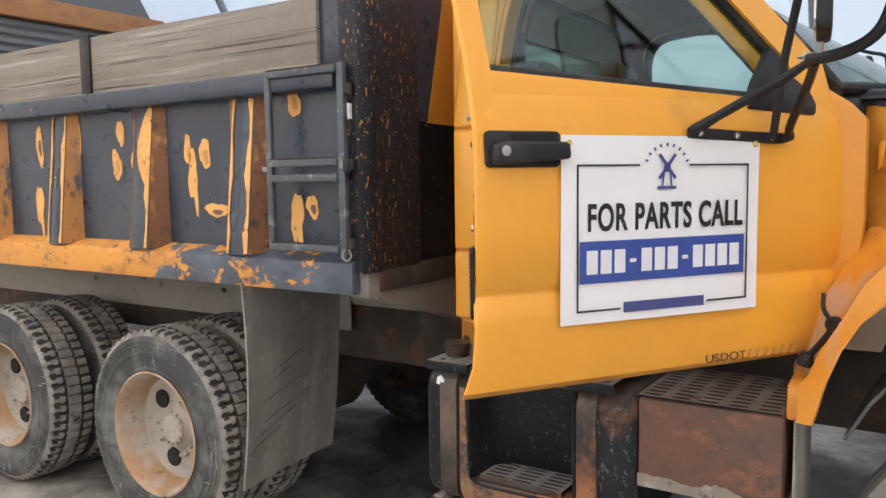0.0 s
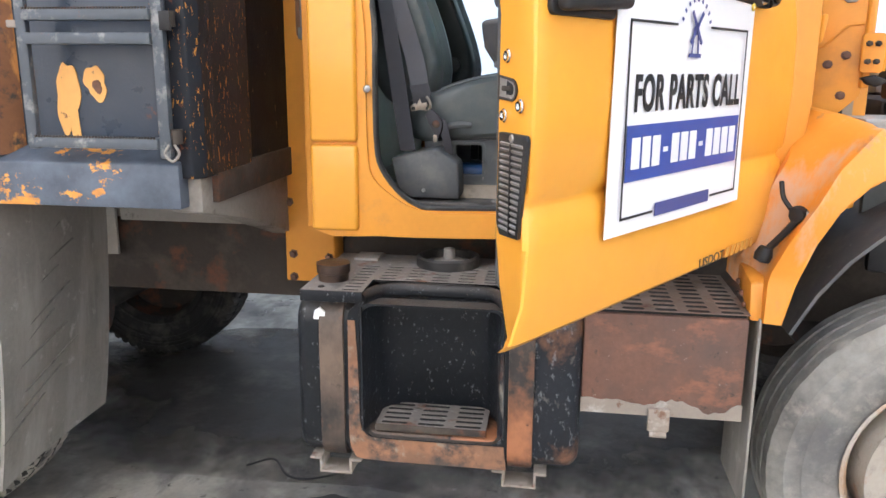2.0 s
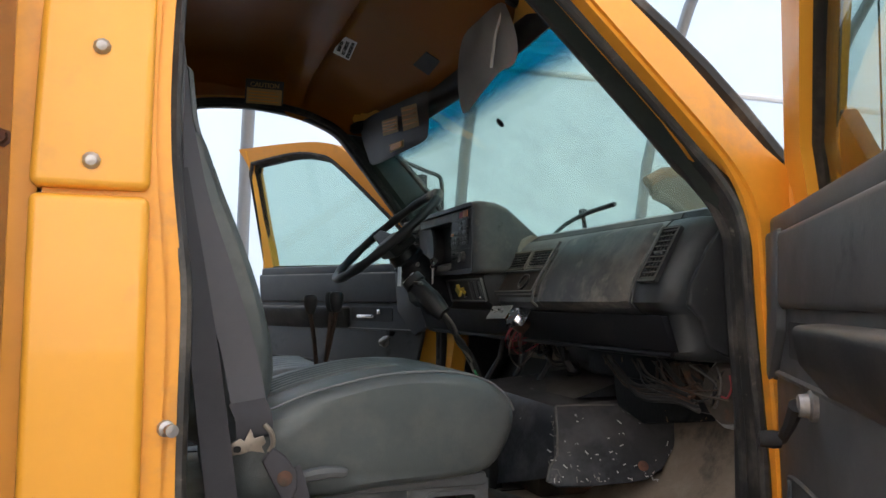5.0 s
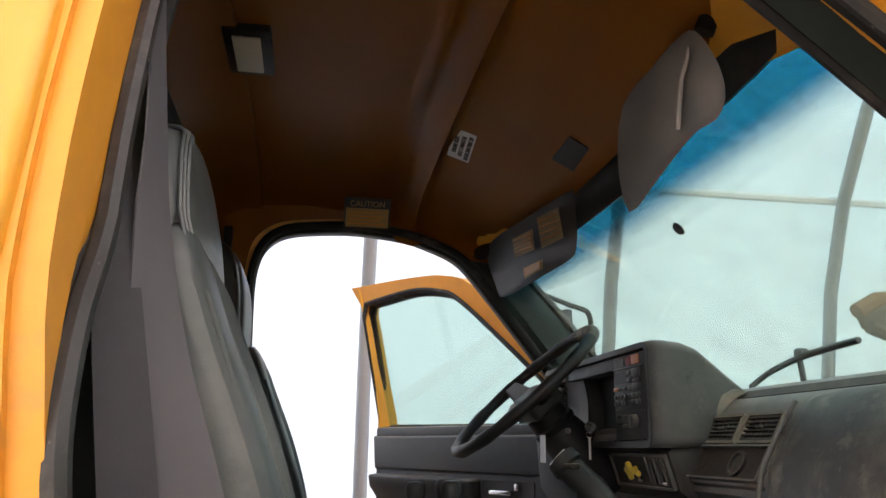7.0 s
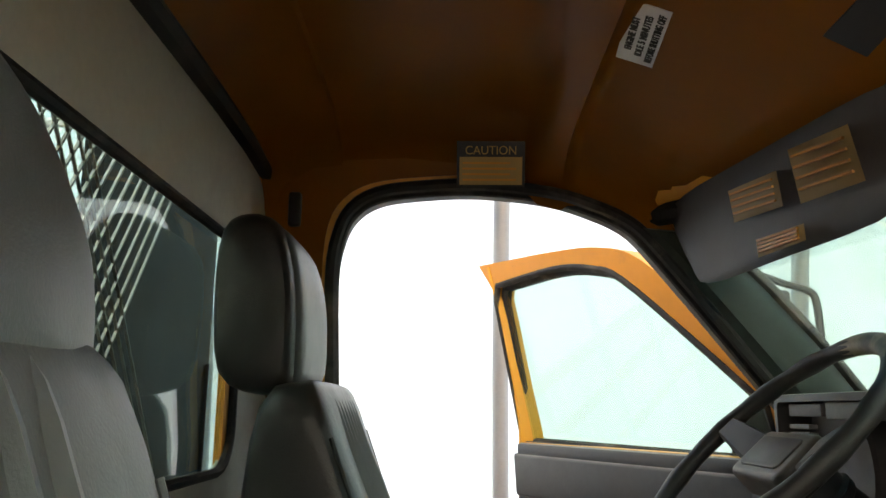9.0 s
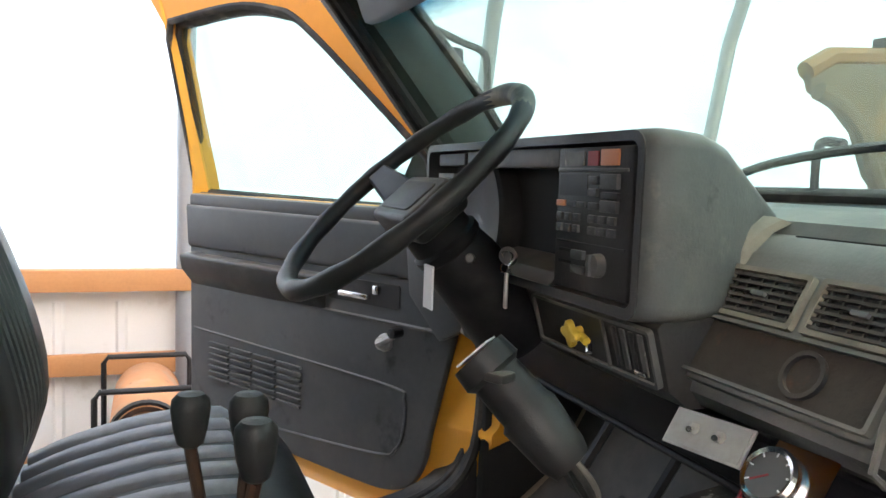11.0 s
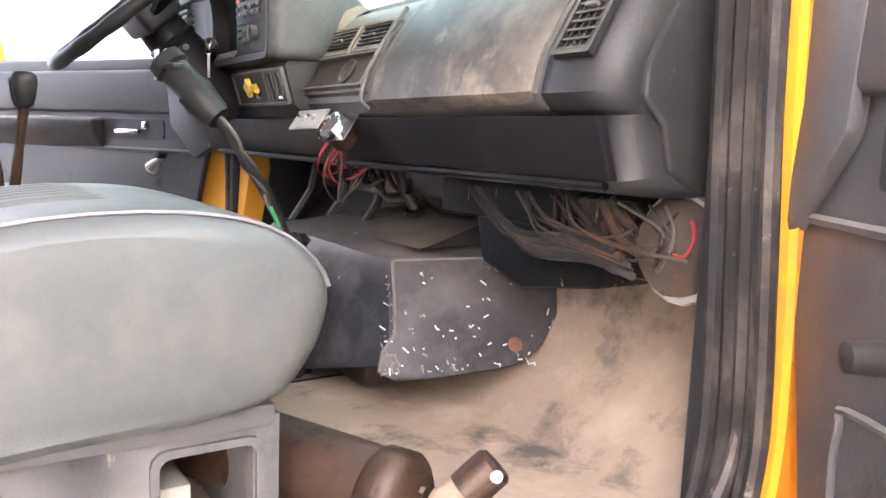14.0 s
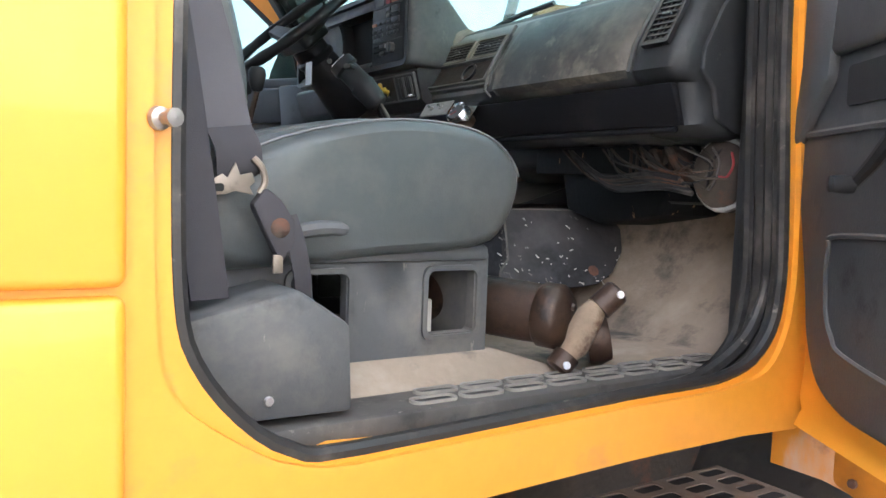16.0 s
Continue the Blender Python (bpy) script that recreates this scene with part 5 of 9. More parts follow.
# ---- wheels ----
def tyre_mesh(yc, r=0.525, w=0.27):
    """A lug tyre in one mesh: blocks in three rows, cut by cross grooves and two grooves round it."""
    h = w / 2
    nb, sub = 60, 6
    seg = nb * sub
    prof = [(0.29, -0.80), (0.31, -0.95), (0.322, -0.985), (0.325, -1.015), (0.333, -1.015), (0.336, -0.99), (0.36, -1.03), (0.398, -1.045), (0.401, -1.075), (0.411, -1.075), (0.414, -1.045), (0.436, -1.03), (0.439, -1.06), (0.447, -1.06), (0.450, -1.02), (0.458, -1.015), (0.461, -1.045), (0.469, -1.045), (0.472, -1.0), (r - 0.045, -0.985), (r - 0.038, -0.99), (r - 0.034, -0.975), (r - 0.018, -0.93), (r - 0.004, -0.86), (r + 0.002, -0.62), (r + 0.002, -0.40), (r - 0.013, -0.38), (r - 0.013, -0.31), (r + 0.003, -0.29), (r + 0.004, 0.0), (r + 0.003, 0.29), (r - 0.013, 0.31), (r - 0.013, 0.38), (r + 0.002, 0.40), (r + 0.002, 0.62), (r - 0.002, 0.84), (r - 0.040, 0.955), (0.462, 1.0), (0.36, 1.03), (0.29, 0.80)]
    rings = []
    for q, f in prof:
        ring = []
        for k in range(seg):
            a = 6.28319 * k / seg
            off = 2 if abs(f) < 0.30 else (0 if f < 0 else 3)
            ph = (k + off + (1 if 0.5 < abs(f) < 0.7 else 0)) % sub
            cutg = ph in (0, 1) if abs(f) > 0.30 else ph == 0
            d = 0.0
            if q > r - 0.020 and cutg:
                d = 0.014 if q > r - 0.01 else 0.006
            ring.append(((q - d) * math.cos(a), yc + f * h, (q - d) * math.sin(a)))
        rings.append(ring)
    return loft(B(), rings, cap=False)


def steer_tyre(yc, r=0.525, w=0.27):
    """A worn rib tyre: grooves run round it, the shoulder is scalloped."""
    h = w / 2
    prof = [(0.29, -h * 0.8), (0.31, -h * 0.95), (0.40, -h * 1.04), (0.425, -h * 1.06), (0.43, -h * 1.03), (0.47, -h), (0.475, -h * 1.01), (r - 0.018, -h * 0.88), (r - 0.004, -h * 0.80)]
    for g in (-0.45, -0.02, 0.42):
        prof += [(r, h * (g - 0.05)), (r - 0.014, h * (g - 0.03)), (r - 0.014, h * (g + 0.03)), (r, h * (g + 0.05))]
    prof += [(r - 0.004, h * 0.80), (r - 0.018, h * 0.88), (0.47, h), (0.40, h * 1.04), (0.31, h * 0.95), (0.29, h * 0.8)]
    bm = lathe(B(), prof, (0, yc, 0), (0, 1, 0), 120)
    rt = random.Random(8)
    for v in bm.verts:
        d = math.hypot(v.co.x, v.co.z)
        if d > r - 0.02:
            k = 1 - 0.008 * rt.random()
            v.co.x *= k
            v.co.z *= k
    return bm


def wheel(x, yface, dual=True, steer=0.0, front=False):
    """A wheel with its tyres; yface: the outer sidewall."""
    yc = yface + 0.135
    mt = Matrix.Translation((x, 0, 0.528)) @ (Matrix.Translation((0, yc, 0)) @ Matrix.Rotation(radians(steer), 4, "Z") @ Matrix.Translation((0, -yc, 0)))
    dish = 0.150 if not front else -0.02
    bm = lathe(B(), [(0.262, 0.14), (0.255, dish - 0.01), (0.235, dish), (0.17, dish + 0.012), (0.14, dish + 0.01), (0.115, dish)], (0, yface, 0), (0, 1, 0), 40)
    bmesh.ops.transform(bm, matrix=mt, verts=bm.verts)
    wh = part("wheel", bm, M_RIM, truck, "dusty pale steel wheel with rust-orange rim")
    bm = lathe(B(), [(0.300, 0.03), (0.305, 0.01), (0.316, -0.002), (0.308, -0.006), (0.298, 0.004), (0.285, 0.03), (0.276, 0.09), (0.262, 0.14)], (0, yface, 0), (0, 1, 0), 40)
    bmesh.ops.transform(bm, matrix=mt, verts=bm.verts)
    part("rim_barrel", bm, M_RIMO, wh, "rust-orange rim barrel")
    for yy in ((yc, yc + 0.34) if dual else (yc,)):
        bm = steer_tyre(yy) if front else tyre_mesh(yy)
        bmesh.ops.transform(bm, matrix=mt, verts=bm.verts)
        ty = part("tyre", bm, M_TYREF if front else M_TYRE, wh, "clay-dusted steering tyre" if front else "dusty black truck tyre")
        if not front:
            ty.data.materials.append(M_TREAD)
            ty.data.materials.append(M_GROOVE_SHADE)
            axis = Vector((x, yy, 0.528)) - world_of(wh).translation
            for f in ty.data.polygons:
                q = math.hypot(f.center.x - axis.x, f.center.z - axis.z)
                if q > 0.490:
                    f.material_index = 2 if q < 0.5205 and abs(f.center.y - axis.y) < 0.114 else 1
    for k in range(2):
        a = (2.36, 4.42)[k]
        bm = lathe(B(), [(0.0, -0.008), (0.045, -0.008), (0.047, -0.012), (0.050, 0.0)], (0.178 * math.cos(a), yface + dish + 0.008, 0.178 * math.sin(a)), (0, 1, 0), 18)
        bmesh.ops.transform(bm, matrix=mt, verts=bm.verts)
        part("hand_hole", bm, M_SHADE, wh)
    bm = lathe(B(), [(0.118, dish), (0.108, dish - 0.012), (0.088, dish - 0.022), (0.080, dish - 0.036), (0.070, dish - 0.048), (0.050, dish - 0.050), (0.0, dish - 0.046)], (0, yface, 0), (0, 1, 0), 28)
    bmesh.ops.transform(bm, matrix=mt, verts=bm.verts)
    part("hub", bm, M_RIM, wh)
    for k in range(14):
        a = 6.28319 * k / 14
        bm = box(B(), -0.008, 0.008, dish - 0.050, dish - 0.034, 0.070, 0.088, 0.003, Matrix.Translation((0, yface, 0)) @ Matrix.Rotation(a, 4, "Y"))
        bmesh.ops.transform(bm, matrix=mt, verts=bm.verts)
        part("hub_bolt", bm, M_RIM, wh)
    for k in range(10):
        a = 6.28319 * k / 10
        if min(abs(a - 2.36), abs(a - 4.42)) < 0.5:
            continue
        bm = lathe(B(), [(0.0, -0.045), (0.009, -0.045), (0.009, -0.02), (0.017, -0.02), (0.017, 0.0)], (0.142 * math.cos(a), yface + dish + 0.012, 0.142 * math.sin(a)), (0, 1, 0), 6)
        bmesh.ops.transform(bm, matrix=mt, verts=bm.verts)
        part("wheel_nut", bm, M_RIM, wh)
    return wh


wheel(-3.30, 2.42)
wheel(-4.72, 2.42)
wheel(0.24, 2.68, dual=False, front=True)
# far wheels: shade under the truck is put into darker rubber and rim
for x, y in ((-3.30, 4.70), (-4.72, 4.70), (0.24, 4.60)):
    bm = tyre_mesh(y)
    bmesh.ops.transform(bm, matrix=Matrix.Translation((x, 0, 0.528)), verts=bm.verts)
    w = part("far_wheel", bm, M_RUB, truck)
    part("rim", lathe(B(), [(0.30, -0.1), (0.27, 0.0), (0.05, 0.02)], (x, y, 0.528), (0, 1, 0), 32), M_FRAME, w)
for x in (-3.30, -4.72, 0.24):
    part("axle", tube(B(), [(x, 2.65, 0.528), (x, 4.85, 0.528)], 0.085, 12), M_FRAME, chas)
part("differential", lathe(B(), [(0, -0.2), (0.18, -0.14), (0.24, 0), (0.18, 0.14), (0, 0.2)], (-3.30, CY, 0.55), (1, 0, 0), 20), M_FRAME, chas)
# mud flap
rings = []
for j in range(9):
    t = j / 8
    z = 1.33 - t * 0.98
    xb = -2.62 - 0.10 * t * t
    ring = []
    for i in range(11):
        s = i / 10
        ring.append((xb + 0.012 * math.sin(4 * s + 3 * t), 2.40 + 0.66 * s + (0.06 * t * (1 - s)), z + 0.05 * s * t))
    rings.append(ring)
bm = loft(B(), rings, cap=False, closed=False)
bmesh.ops.solidify(bm, geom=bm.faces[:], thickness=0.012)
flap = part("mud_flap", bm, M_FLAP, truck, "dusty grey rubber mud flap with diagonal scrape marks")
for j in range(11):
    z = 0.52 + 0.072 * j
    y0 = 2.45 + 0.05 * (j % 3)
    part("scrape_mark", tube(B(), [(-2.603 - 0.10 * ((1.33 - z) / 0.98) ** 2, y0, z), (-2.603 - 0.10 * ((1.33 - z - 0.10) / 0.98) ** 2, y0 + 0.20 + 0.04 * (j % 4), z + 0.10)], 0.0035, 5), M_BOOT, flap)

# ---- fuel tank step and battery box ----
tank = part("fuel_tank", prism(B(), rrect(2.47, 3.08, 0.56, 1.055, 0.075, 5), "yz", -1.695, -1.49, 0.035, 3), M_TANK, truck, "black fuel tank with recessed rusty step")
part("tank_end", prism(B(), rrect(2.47, 3.08, 0.56, 1.055, 0.075, 5), "yz", -1.10, -0.86, 0.045, 4), M_TANKR, tank, "black tank end bitten by rust")
part("recess_back", box(B(), -1.52, -1.07, 2.72, 3.05, 0.57, 1.05, 0.01), M_TANK, tank)
part("recess_foot", box(B(), -1.51, -1.08, 2.478, 2.72, 0.565, 0.655, 0.03), M_RUSTO, tank, "rust-orange recess floor")
oo = rrect(-1.535, -1.065, 0.565, 1.052, 0.05, 5)
ii = rrect(-1.500, -1.076, 0.640, 1.046, 0.05, 5)
part("recess_frame", ring_prism(B(), oo, ii, "xz", 2.466, 2.53), M_TANK, tank, "black rounded frame of the step recess")
band = [(p.x, p.y) for p in smooth_path([(-1.533, 1.00, 0), (-1.534, 0.80, 0), (-1.534, 0.64, 0), (-1.520, 0.585, 0), (-1.485, 0.568, 0), (-1.30, 0.566, 0), (-1.068, 0.566, 0)], 4)]
back = [(p.x, p.y) for p in smooth_path([(-1.076, 0.638, 0), (-1.30, 0.636, 0), (-1.45, 0.638, 0), (-1.488, 0.652, 0), (-1.501, 0.69, 0), (-1.503, 0.80, 0), (-1.512, 1.00, 0)], 4)]
part("rust_band", prism(B(), band + back, "xz", 2.4625, 2.467), M_RUSTB, tank, "rust-brown scuffed edge of the recess")
notch = smooth_path([(-1.497, 2.462, 0), (-1.480, 2.51, 0), (-1.455, 2.553, 0), (-1.40, 2.582, 0), (-1.281, 2.588, 0), (-1.16, 2.582, 0), (-1.112, 2.553, 0), (-1.087, 2.51, 0), (-1.072, 2.462, 0)], 4)
part("recess_lip", tube(B(), [Vector((p.x, p.y, 1.064)) for p in notch], 0.022, 10), M_TANK, tank, "black rolled lip of the step recess")
rings = [[(p.x, p.y + d * (p.y - 2.462) / 0.126, z) for p in notch] for z, d in ((1.062, 0.006), (0.95, 0.03), (0.80, 0.055), (0.66, 0.075))]
bm = loft(B(), rings, cap=False, closed=False)
bmesh.ops.solidify(bm, geom=bm.faces[:], thickness=0.006)
part("recess_wall", bm, M_TANK, tank, "scuffed black wall of the step recess")
for x in (-1.583, -1.03):
    strap = part("tank_strap", prism(B(), [(a, b) for a, b in rrect(2.458, 3.09, 0.548, 1.068, 0.085, 5)], "yz", x - 0.036, x + 0.036, 0.003), M_RUSTO, tank, "rust-streaked steel tank strap")
    bm = B()
    box(bm, x - 0.046, x + 0.046, 2.475, 2.56, 0.505, 0.513, 0.002)
    for sgn in (-1, 1):
        box(bm, x + sgn * 0.046 - 0.004, x + sgn * 0.046 + 0.004, 2.475, 2.56, 0.505, 0.558, 0.002)
        box(bm, x + sgn * 0.062 - 0.018, x + sgn * 0.062 + 0.018, 2.475, 2.56, 0.548, 0.556, 0.002)
    part("strap_foot", bm, M_EDGE, strap, "chipped beige strap bracket")


def grate(name, x0, x1, y0, y1, z, nx, ny, mat, parent, label="", wx=0.39, wy=0.29):
    """A tread plate pierced by rows of slots."""
    bm = B()
    dx, dy = (x1 - x0) / nx, (y1 - y0) / ny
    hx, hy = dx * wx, dy * wy
    for j in range(ny):
        for i in range(nx):
            a, b = x0 + (i + 0.5) * dx, y0 + (j + 0.5) * dy
            inner = rrect(a - hx, a + hx, b - hy, b + hy, hy * 0.6, 2)
            outer = []
            for k, (p, q) in enumerate(inner):
                c, m = divmod(k, 3)
                sx, sy = ((1, 1), (-1, 1), (-1, -1), (1, -1))[c]
                cx, cy = a + sx * dx / 2, b + sy * dy / 2
                side = (m == 0) == (c % 2 == 0)
                outer.append((cx, cy) if m == 1 else ((cx, q) if side else (p, cy)))
            ring_prism(bm, outer, inner, "xy", z + 0.006, z + 0.008)
    bmesh.ops.remove_doubles(bm, verts=bm.verts, dist=2e-5)
    return part(name, bm, mat, parent, label)


# near-black sheets close under the plates draw the shade in the slots
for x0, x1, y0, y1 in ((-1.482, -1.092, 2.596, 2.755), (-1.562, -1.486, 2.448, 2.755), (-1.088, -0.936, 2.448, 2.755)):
    part("plate_shade", box(B(), x0, x1, y0, y1, 1.0805, 1.0905), M_SHADE, tank)
grate("tread_plate", -1.4837, -1.0902, 2.5815, 2.753, 1.085, 5, 5, M_PLATE, tank, "worn grey-brown pierced tread plate", 0.32, 0.22)
grate("tread_plate", -1.5622, -1.4837, 2.4443, 2.753, 1.085, 1, 9, M_PLATE, tank, "", 0.32, 0.22)
grate("tread_plate", -1.0902, -0.9332, 2.4443, 2.753, 1.085, 2, 9, M_PLATE, tank, "", 0.32, 0.22)
part("plate_margin", box(B(), -1.664, -1.5622, 2.4443, 2.753, 1.083, 1.093, 0.002), M_PLATE, tank)
part("plate_margin", box(B(), -1.664, -0.925, 2.753, 2.90, 1.083, 1.093, 0.002), M_PLATE, tank)
part("plate_lip", box(B(), -1.664, -1.4837, 2.437, 2.4443, 1.060, 1.093, 0.002), M_TANK, tank)
part("plate_lip", box(B(), -1.0902, -0.925, 2.437, 2.4443, 1.060, 1.093, 0.002), M_TANK, tank)
part("plate_strip", box(B(), -1.60, -1.52, 2.80, 2.89, 1.093, 1.102, 0.002), M_CLAY, tank)
for x, y in ((-1.612, 2.475), (-0.962, 2.478)):
    part("plate_bolt", lathe(B(), [(0, 0.005), (0.008, 0.004), (0.011, 0)], (x, y, 1.093), (0, 0, 1), 8), M_FRAME, tank)
part("step_shade", box(B(), -1.455, -1.135, 2.495, 2.635, 0.655, 0.6735), M_SHADE, tank)
grate("step_plate", -1.46, -1.13, 2.485, 2.645, 0.668, 3, 5, M_PLATE, tank, "pierced aluminium step plate", 0.36, 0.27)
part("step_edge", box(B(), -1.46, -1.13, 2.481, 2.485, 0.655, 0.676, 0.001), M_FRAME, tank)
part("cab_mount", lathe(B(), [(0.0, 0.006), (0.080, 0.008), (0.086, 0.030), (0.094, 0.034), (0.101, 0.028), (0.102, 0.0)], (-1.288, 2.797, 1.093), (0, 0, 1), 32), M_SEALD, tank, "low black rubber cab mount ring")
part("mount_stud", lathe(B(), [(0, 0.055), (0.018, 0.05), (0.02, 0.02), (0.05, 0.012), (0.05, 0.0)], (-1.285, 2.80, 1.095), (0, 0, 1), 14), M_CLAY, tank)
part("filler_cap", lathe(B(), [(0.045, 0), (0.045, 0.03), (0.05, 0.032), (0.05, 0.06), (0.0, 0.065)], (-1.60, 2.562, 1.085), (0, 0, 1), 20), M_SHAFT, tank, "rusty filler cap")
part("chip", prism(B(), [(-1.635, 1.00), (-1.60, 0.995), (-1.60, 1.02), (-1.615, 1.035), (-1.63, 1.025)], "xz", 2.462, 2.468), M_SIGN, tank, "white paint chip")
bbox = part("battery_box", box(B(), -0.862, -0.421, 2.49, 2.92, 0.755, 1.052, 0.012), M_RUST, truck, "rust-red steel battery box with pierced step lid")
part("lid_shade", box(B(), -0.85, -0.43, 2.50, 2.91, 1.0525, 1.0615), M_SHADE, bbox)
grate("box_lid", -0.862, -0.421, 2.492, 2.92, 1.056, 5, 10, M_LID, bbox, "", 0.34, 0.32)
rj = random.Random(12)
jag = [(-0.862 + 0.441 * k / 30, 0.795 + 0.022 * math.sin(k * 0.45) * (k / 30) - 0.010 * (k / 30) + 0.010 * rj.random()) for k in range(31)]
part("worn_edge", prism(B(), [(-0.862, 0.757), (-0.421, 0.757)] + jag[::-1], "xz", 2.4875, 2.491), M_EDGE, bbox, "flaked pale lower edge")
bm = B()
box(bm, -0.675, -0.615, 2.470, 2.487, 0.715, 0.785, 0.006)
tube(bm, [(-0.668, 2.476, 0.708), (-0.622, 2.476, 0.708)], 0.011, 8)
part("box_latch", bm, M_EDGE, bbox)
part("inner_flap", box(B(), -0.395, -0.387, 2.505, 2.80, 0.48, 1.05, 0.002), M_FLAP, truck, "thin dusty metal flap")


# ---- doors ----
def door_frame(hinge, deg, near):
    """Local x runs from the hinge to the lock edge; +y points out on the near door and in on the far door."""
    a = radians(deg)
    if near:
        u, n = Vector((-math.cos(a), -math.sin(a), 0)), Vector((math.sin(a), -math.cos(a), 0))
    else:
        u, n = Vector((-math.cos(a), math.sin(a), 0)), Vector((-math.sin(a), -math.cos(a), 0))
    m = Matrix((u, n, (0, 0, 1))).transposed().to_4x4()
    return Matrix.Translation(hinge) @ m


def door_lean(bm, s):
    for v in bm.verts:
        if v.co.z > 2.0:
            v.co.y -= s * (v.co.z - 2.0) * 0.20
    return bm


def build_door(near):
    s = 1 if near else -1
    dm = door_frame((-0.36, 2.69, 0), 57, True) if near else door_frame((-0.43, 4.745, 0), 61, False)

    def slant(bm):
        for v in bm.verts:
            v.co.x += 0.016 + 0.598 * v.co.y
        return bm

    def P(name, bm, mat, parent, label="", flip=True):
        if not near and flip:
            bmesh.ops.scale(bm, vec=(1, -1, 1), verts=bm.verts)
            bmesh.ops.reverse_faces(bm, faces=bm.faces)
        bmesh.ops.transform(bm, matrix=dm, verts=bm.verts)
        return part(name, bm, mat, parent, label)

    rings = []
    for z, y, uf, ur in ((1.212, -0.03, 0.03, 1.205), (1.232, -0.004, 0.0, 1.210), (1.30, 0.006, -0.06, 1.190), (1.40, 0.006, -0.10, 1.178), (1.458, 0.004, -0.13, 1.176), (1.470, -0.006, -0.135, 1.176), (1.482, -0.006, -0.138, 1.176), (1.50, 0.008, -0.145, 1.178), (1.66, 0.016, -0.165, 1.185), (1.82, 0.012, -0.15, 1.182), (1.93, -0.002, -0.12, 1.178), (1.985, -0.016, -0.03, 1.176)):
        ring = [(uf + 0.02, y - 0.10, z), (uf, y - 0.04, z), (uf + 0.015, y - 0.008, z), (uf + 0.05, y, z)]
        ring += [(uf + 0.05 + (ur - uf - 0.10) * k / 8, y, z) for k in range(1, 9)]
        ring += [(ur - 0.02, y - 0.001, z), (ur - 0.006, y - 0.004, z), (ur - 0.003, y - 0.008, z), (1.178, y - 0.014, z), (1.150, -0.052, z), (1.116 if z > 1.36 else 1.116 - 0.25 * (1.36 - z), -0.112, z)]
        rings.append(ring)
    shell = P("door", loft(B(), rings), M_YEL, truck, "yellow cab door standing wide open")
    inner = [(0.10, 1.968), (1.128, 1.978), (1.140, 2.2), (1.150, 2.45)] + [(p.x, p.y) for p in smooth_path([(1.125, 2.500, 0), (0.80, 2.508, 0), (0.62, 2.482, 0), (0.51, 2.436, 0), (0.29, 2.252, 0), (0.12, 2.10, 0)], 4)]
    if near:
        inner[0], inner[1] = (0.10, 1.982), (1.128, 2.034)
    else:
        inner = [(0.66 + (x - 0.66) * 1.022, 1.968 + (z - 1.968) * 1.030) for x, z in inner]
    outer = [(-0.06, 1.95), (1.142, 1.955), (1.152, 2.2), (1.166, 2.50)] + [(p.x, p.y) for p in smooth_path([(1.236, 2.600, 0), (0.80, 2.578, 0), (0.57, 2.552, 0), (0.42, 2.492, 0), (0.18, 2.28, 0), (-0.02, 2.10, 0)], 4)]
    bm = ring_prism(B(), outer, inner, "xz", -0.085, -0.012)
    # far frame: same yellow paint, strong light there offset by a duller colour
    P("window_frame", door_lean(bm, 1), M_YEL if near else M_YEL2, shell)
    P("window_rubber", door_lean(tube(B(), [(x, -0.045, z) for x, z in inner], 0.021, 8, loop=True), 1), M_RUB, shell)
    if not near:
        P("inner_rubber", door_lean(tube(B(), [(x, -0.084, z) for x, z in inner], 0.011, 8, loop=True), 1), M_RUB, shell)
    pane = P("window_pane", door_lean(prism(B(), inner, "xz", -0.055, -0.050), 1), M_GLASS, shell)
    pane.visible_shadow = False
    P("mirror_triangle", door_lean(prism(B(), [(0.045, 1.942), (0.30, 1.958), (0.275, 2.03), (0.19, 2.145), (0.165, 2.118), (0.119, 2.055), (0.061, 2.018), (0.034, 1.975), (0.034, 1.950)], "xz", -0.03, 0.0, 0.006), 1), M_BLACK, shell)
    rings = []
    for z, ya, yb, ua, ub in ((1.72, -0.106, 0.000, 1.100, 1.163), (1.82, -0.112, 0.007, 1.111, 1.177), (1.90, -0.113, 0.003, 1.114, 1.181), (1.97, -0.110, -0.009, 1.119, 1.184), (2.05, -0.107, -0.021, 1.126, 1.190), (2.15, -0.118, -0.041, 1.136, 1.200), (2.25, -0.138, -0.061, 1.143, 1.210), (2.40, -0.168, -0.091, 1.150, 1.225), (2.50, -0.188, -0.111, 1.158, 1.240), (2.585, -0.204, -0.128, 1.17, 1.268)):
        rings.append([(ua - 0.004, ya, z), (ua + 0.006, ya - 0.002, z), ((ua + ub) / 2 + 0.004, ya * 0.5 + yb * 0.5, z), (ub + 0.001, yb - 0.007, z), (ub - 0.008, yb + 0.001, z), (ua - 0.004, yb - 0.002, z)])
    P("frame_shoulder", loft(B(), rings), M_YEL, shell)
    # outer handle
    if near:
        hd = P("door_handle", prism(B(), rrect(0.945, 1.155, 1.795, 1.885, 0.012, 3), "xz", 0.004, 0.022, 0.004), M_BLACK, shell, "black plastic pull handle")
        P("grip", prism(B(), [(0.925, 1.815), (1.145, 1.80), (1.145, 1.85), (1.10, 1.86), (0.93, 1.858)], "xz", 0.02, 0.05, 0.012, 3), M_BLACK, hd)
        P("handle_well", prism(B(), rrect(0.96, 1.09, 1.862, 1.88, 0.006, 2), "xz", 0.020, 0.0235), M_SHADE, hd)
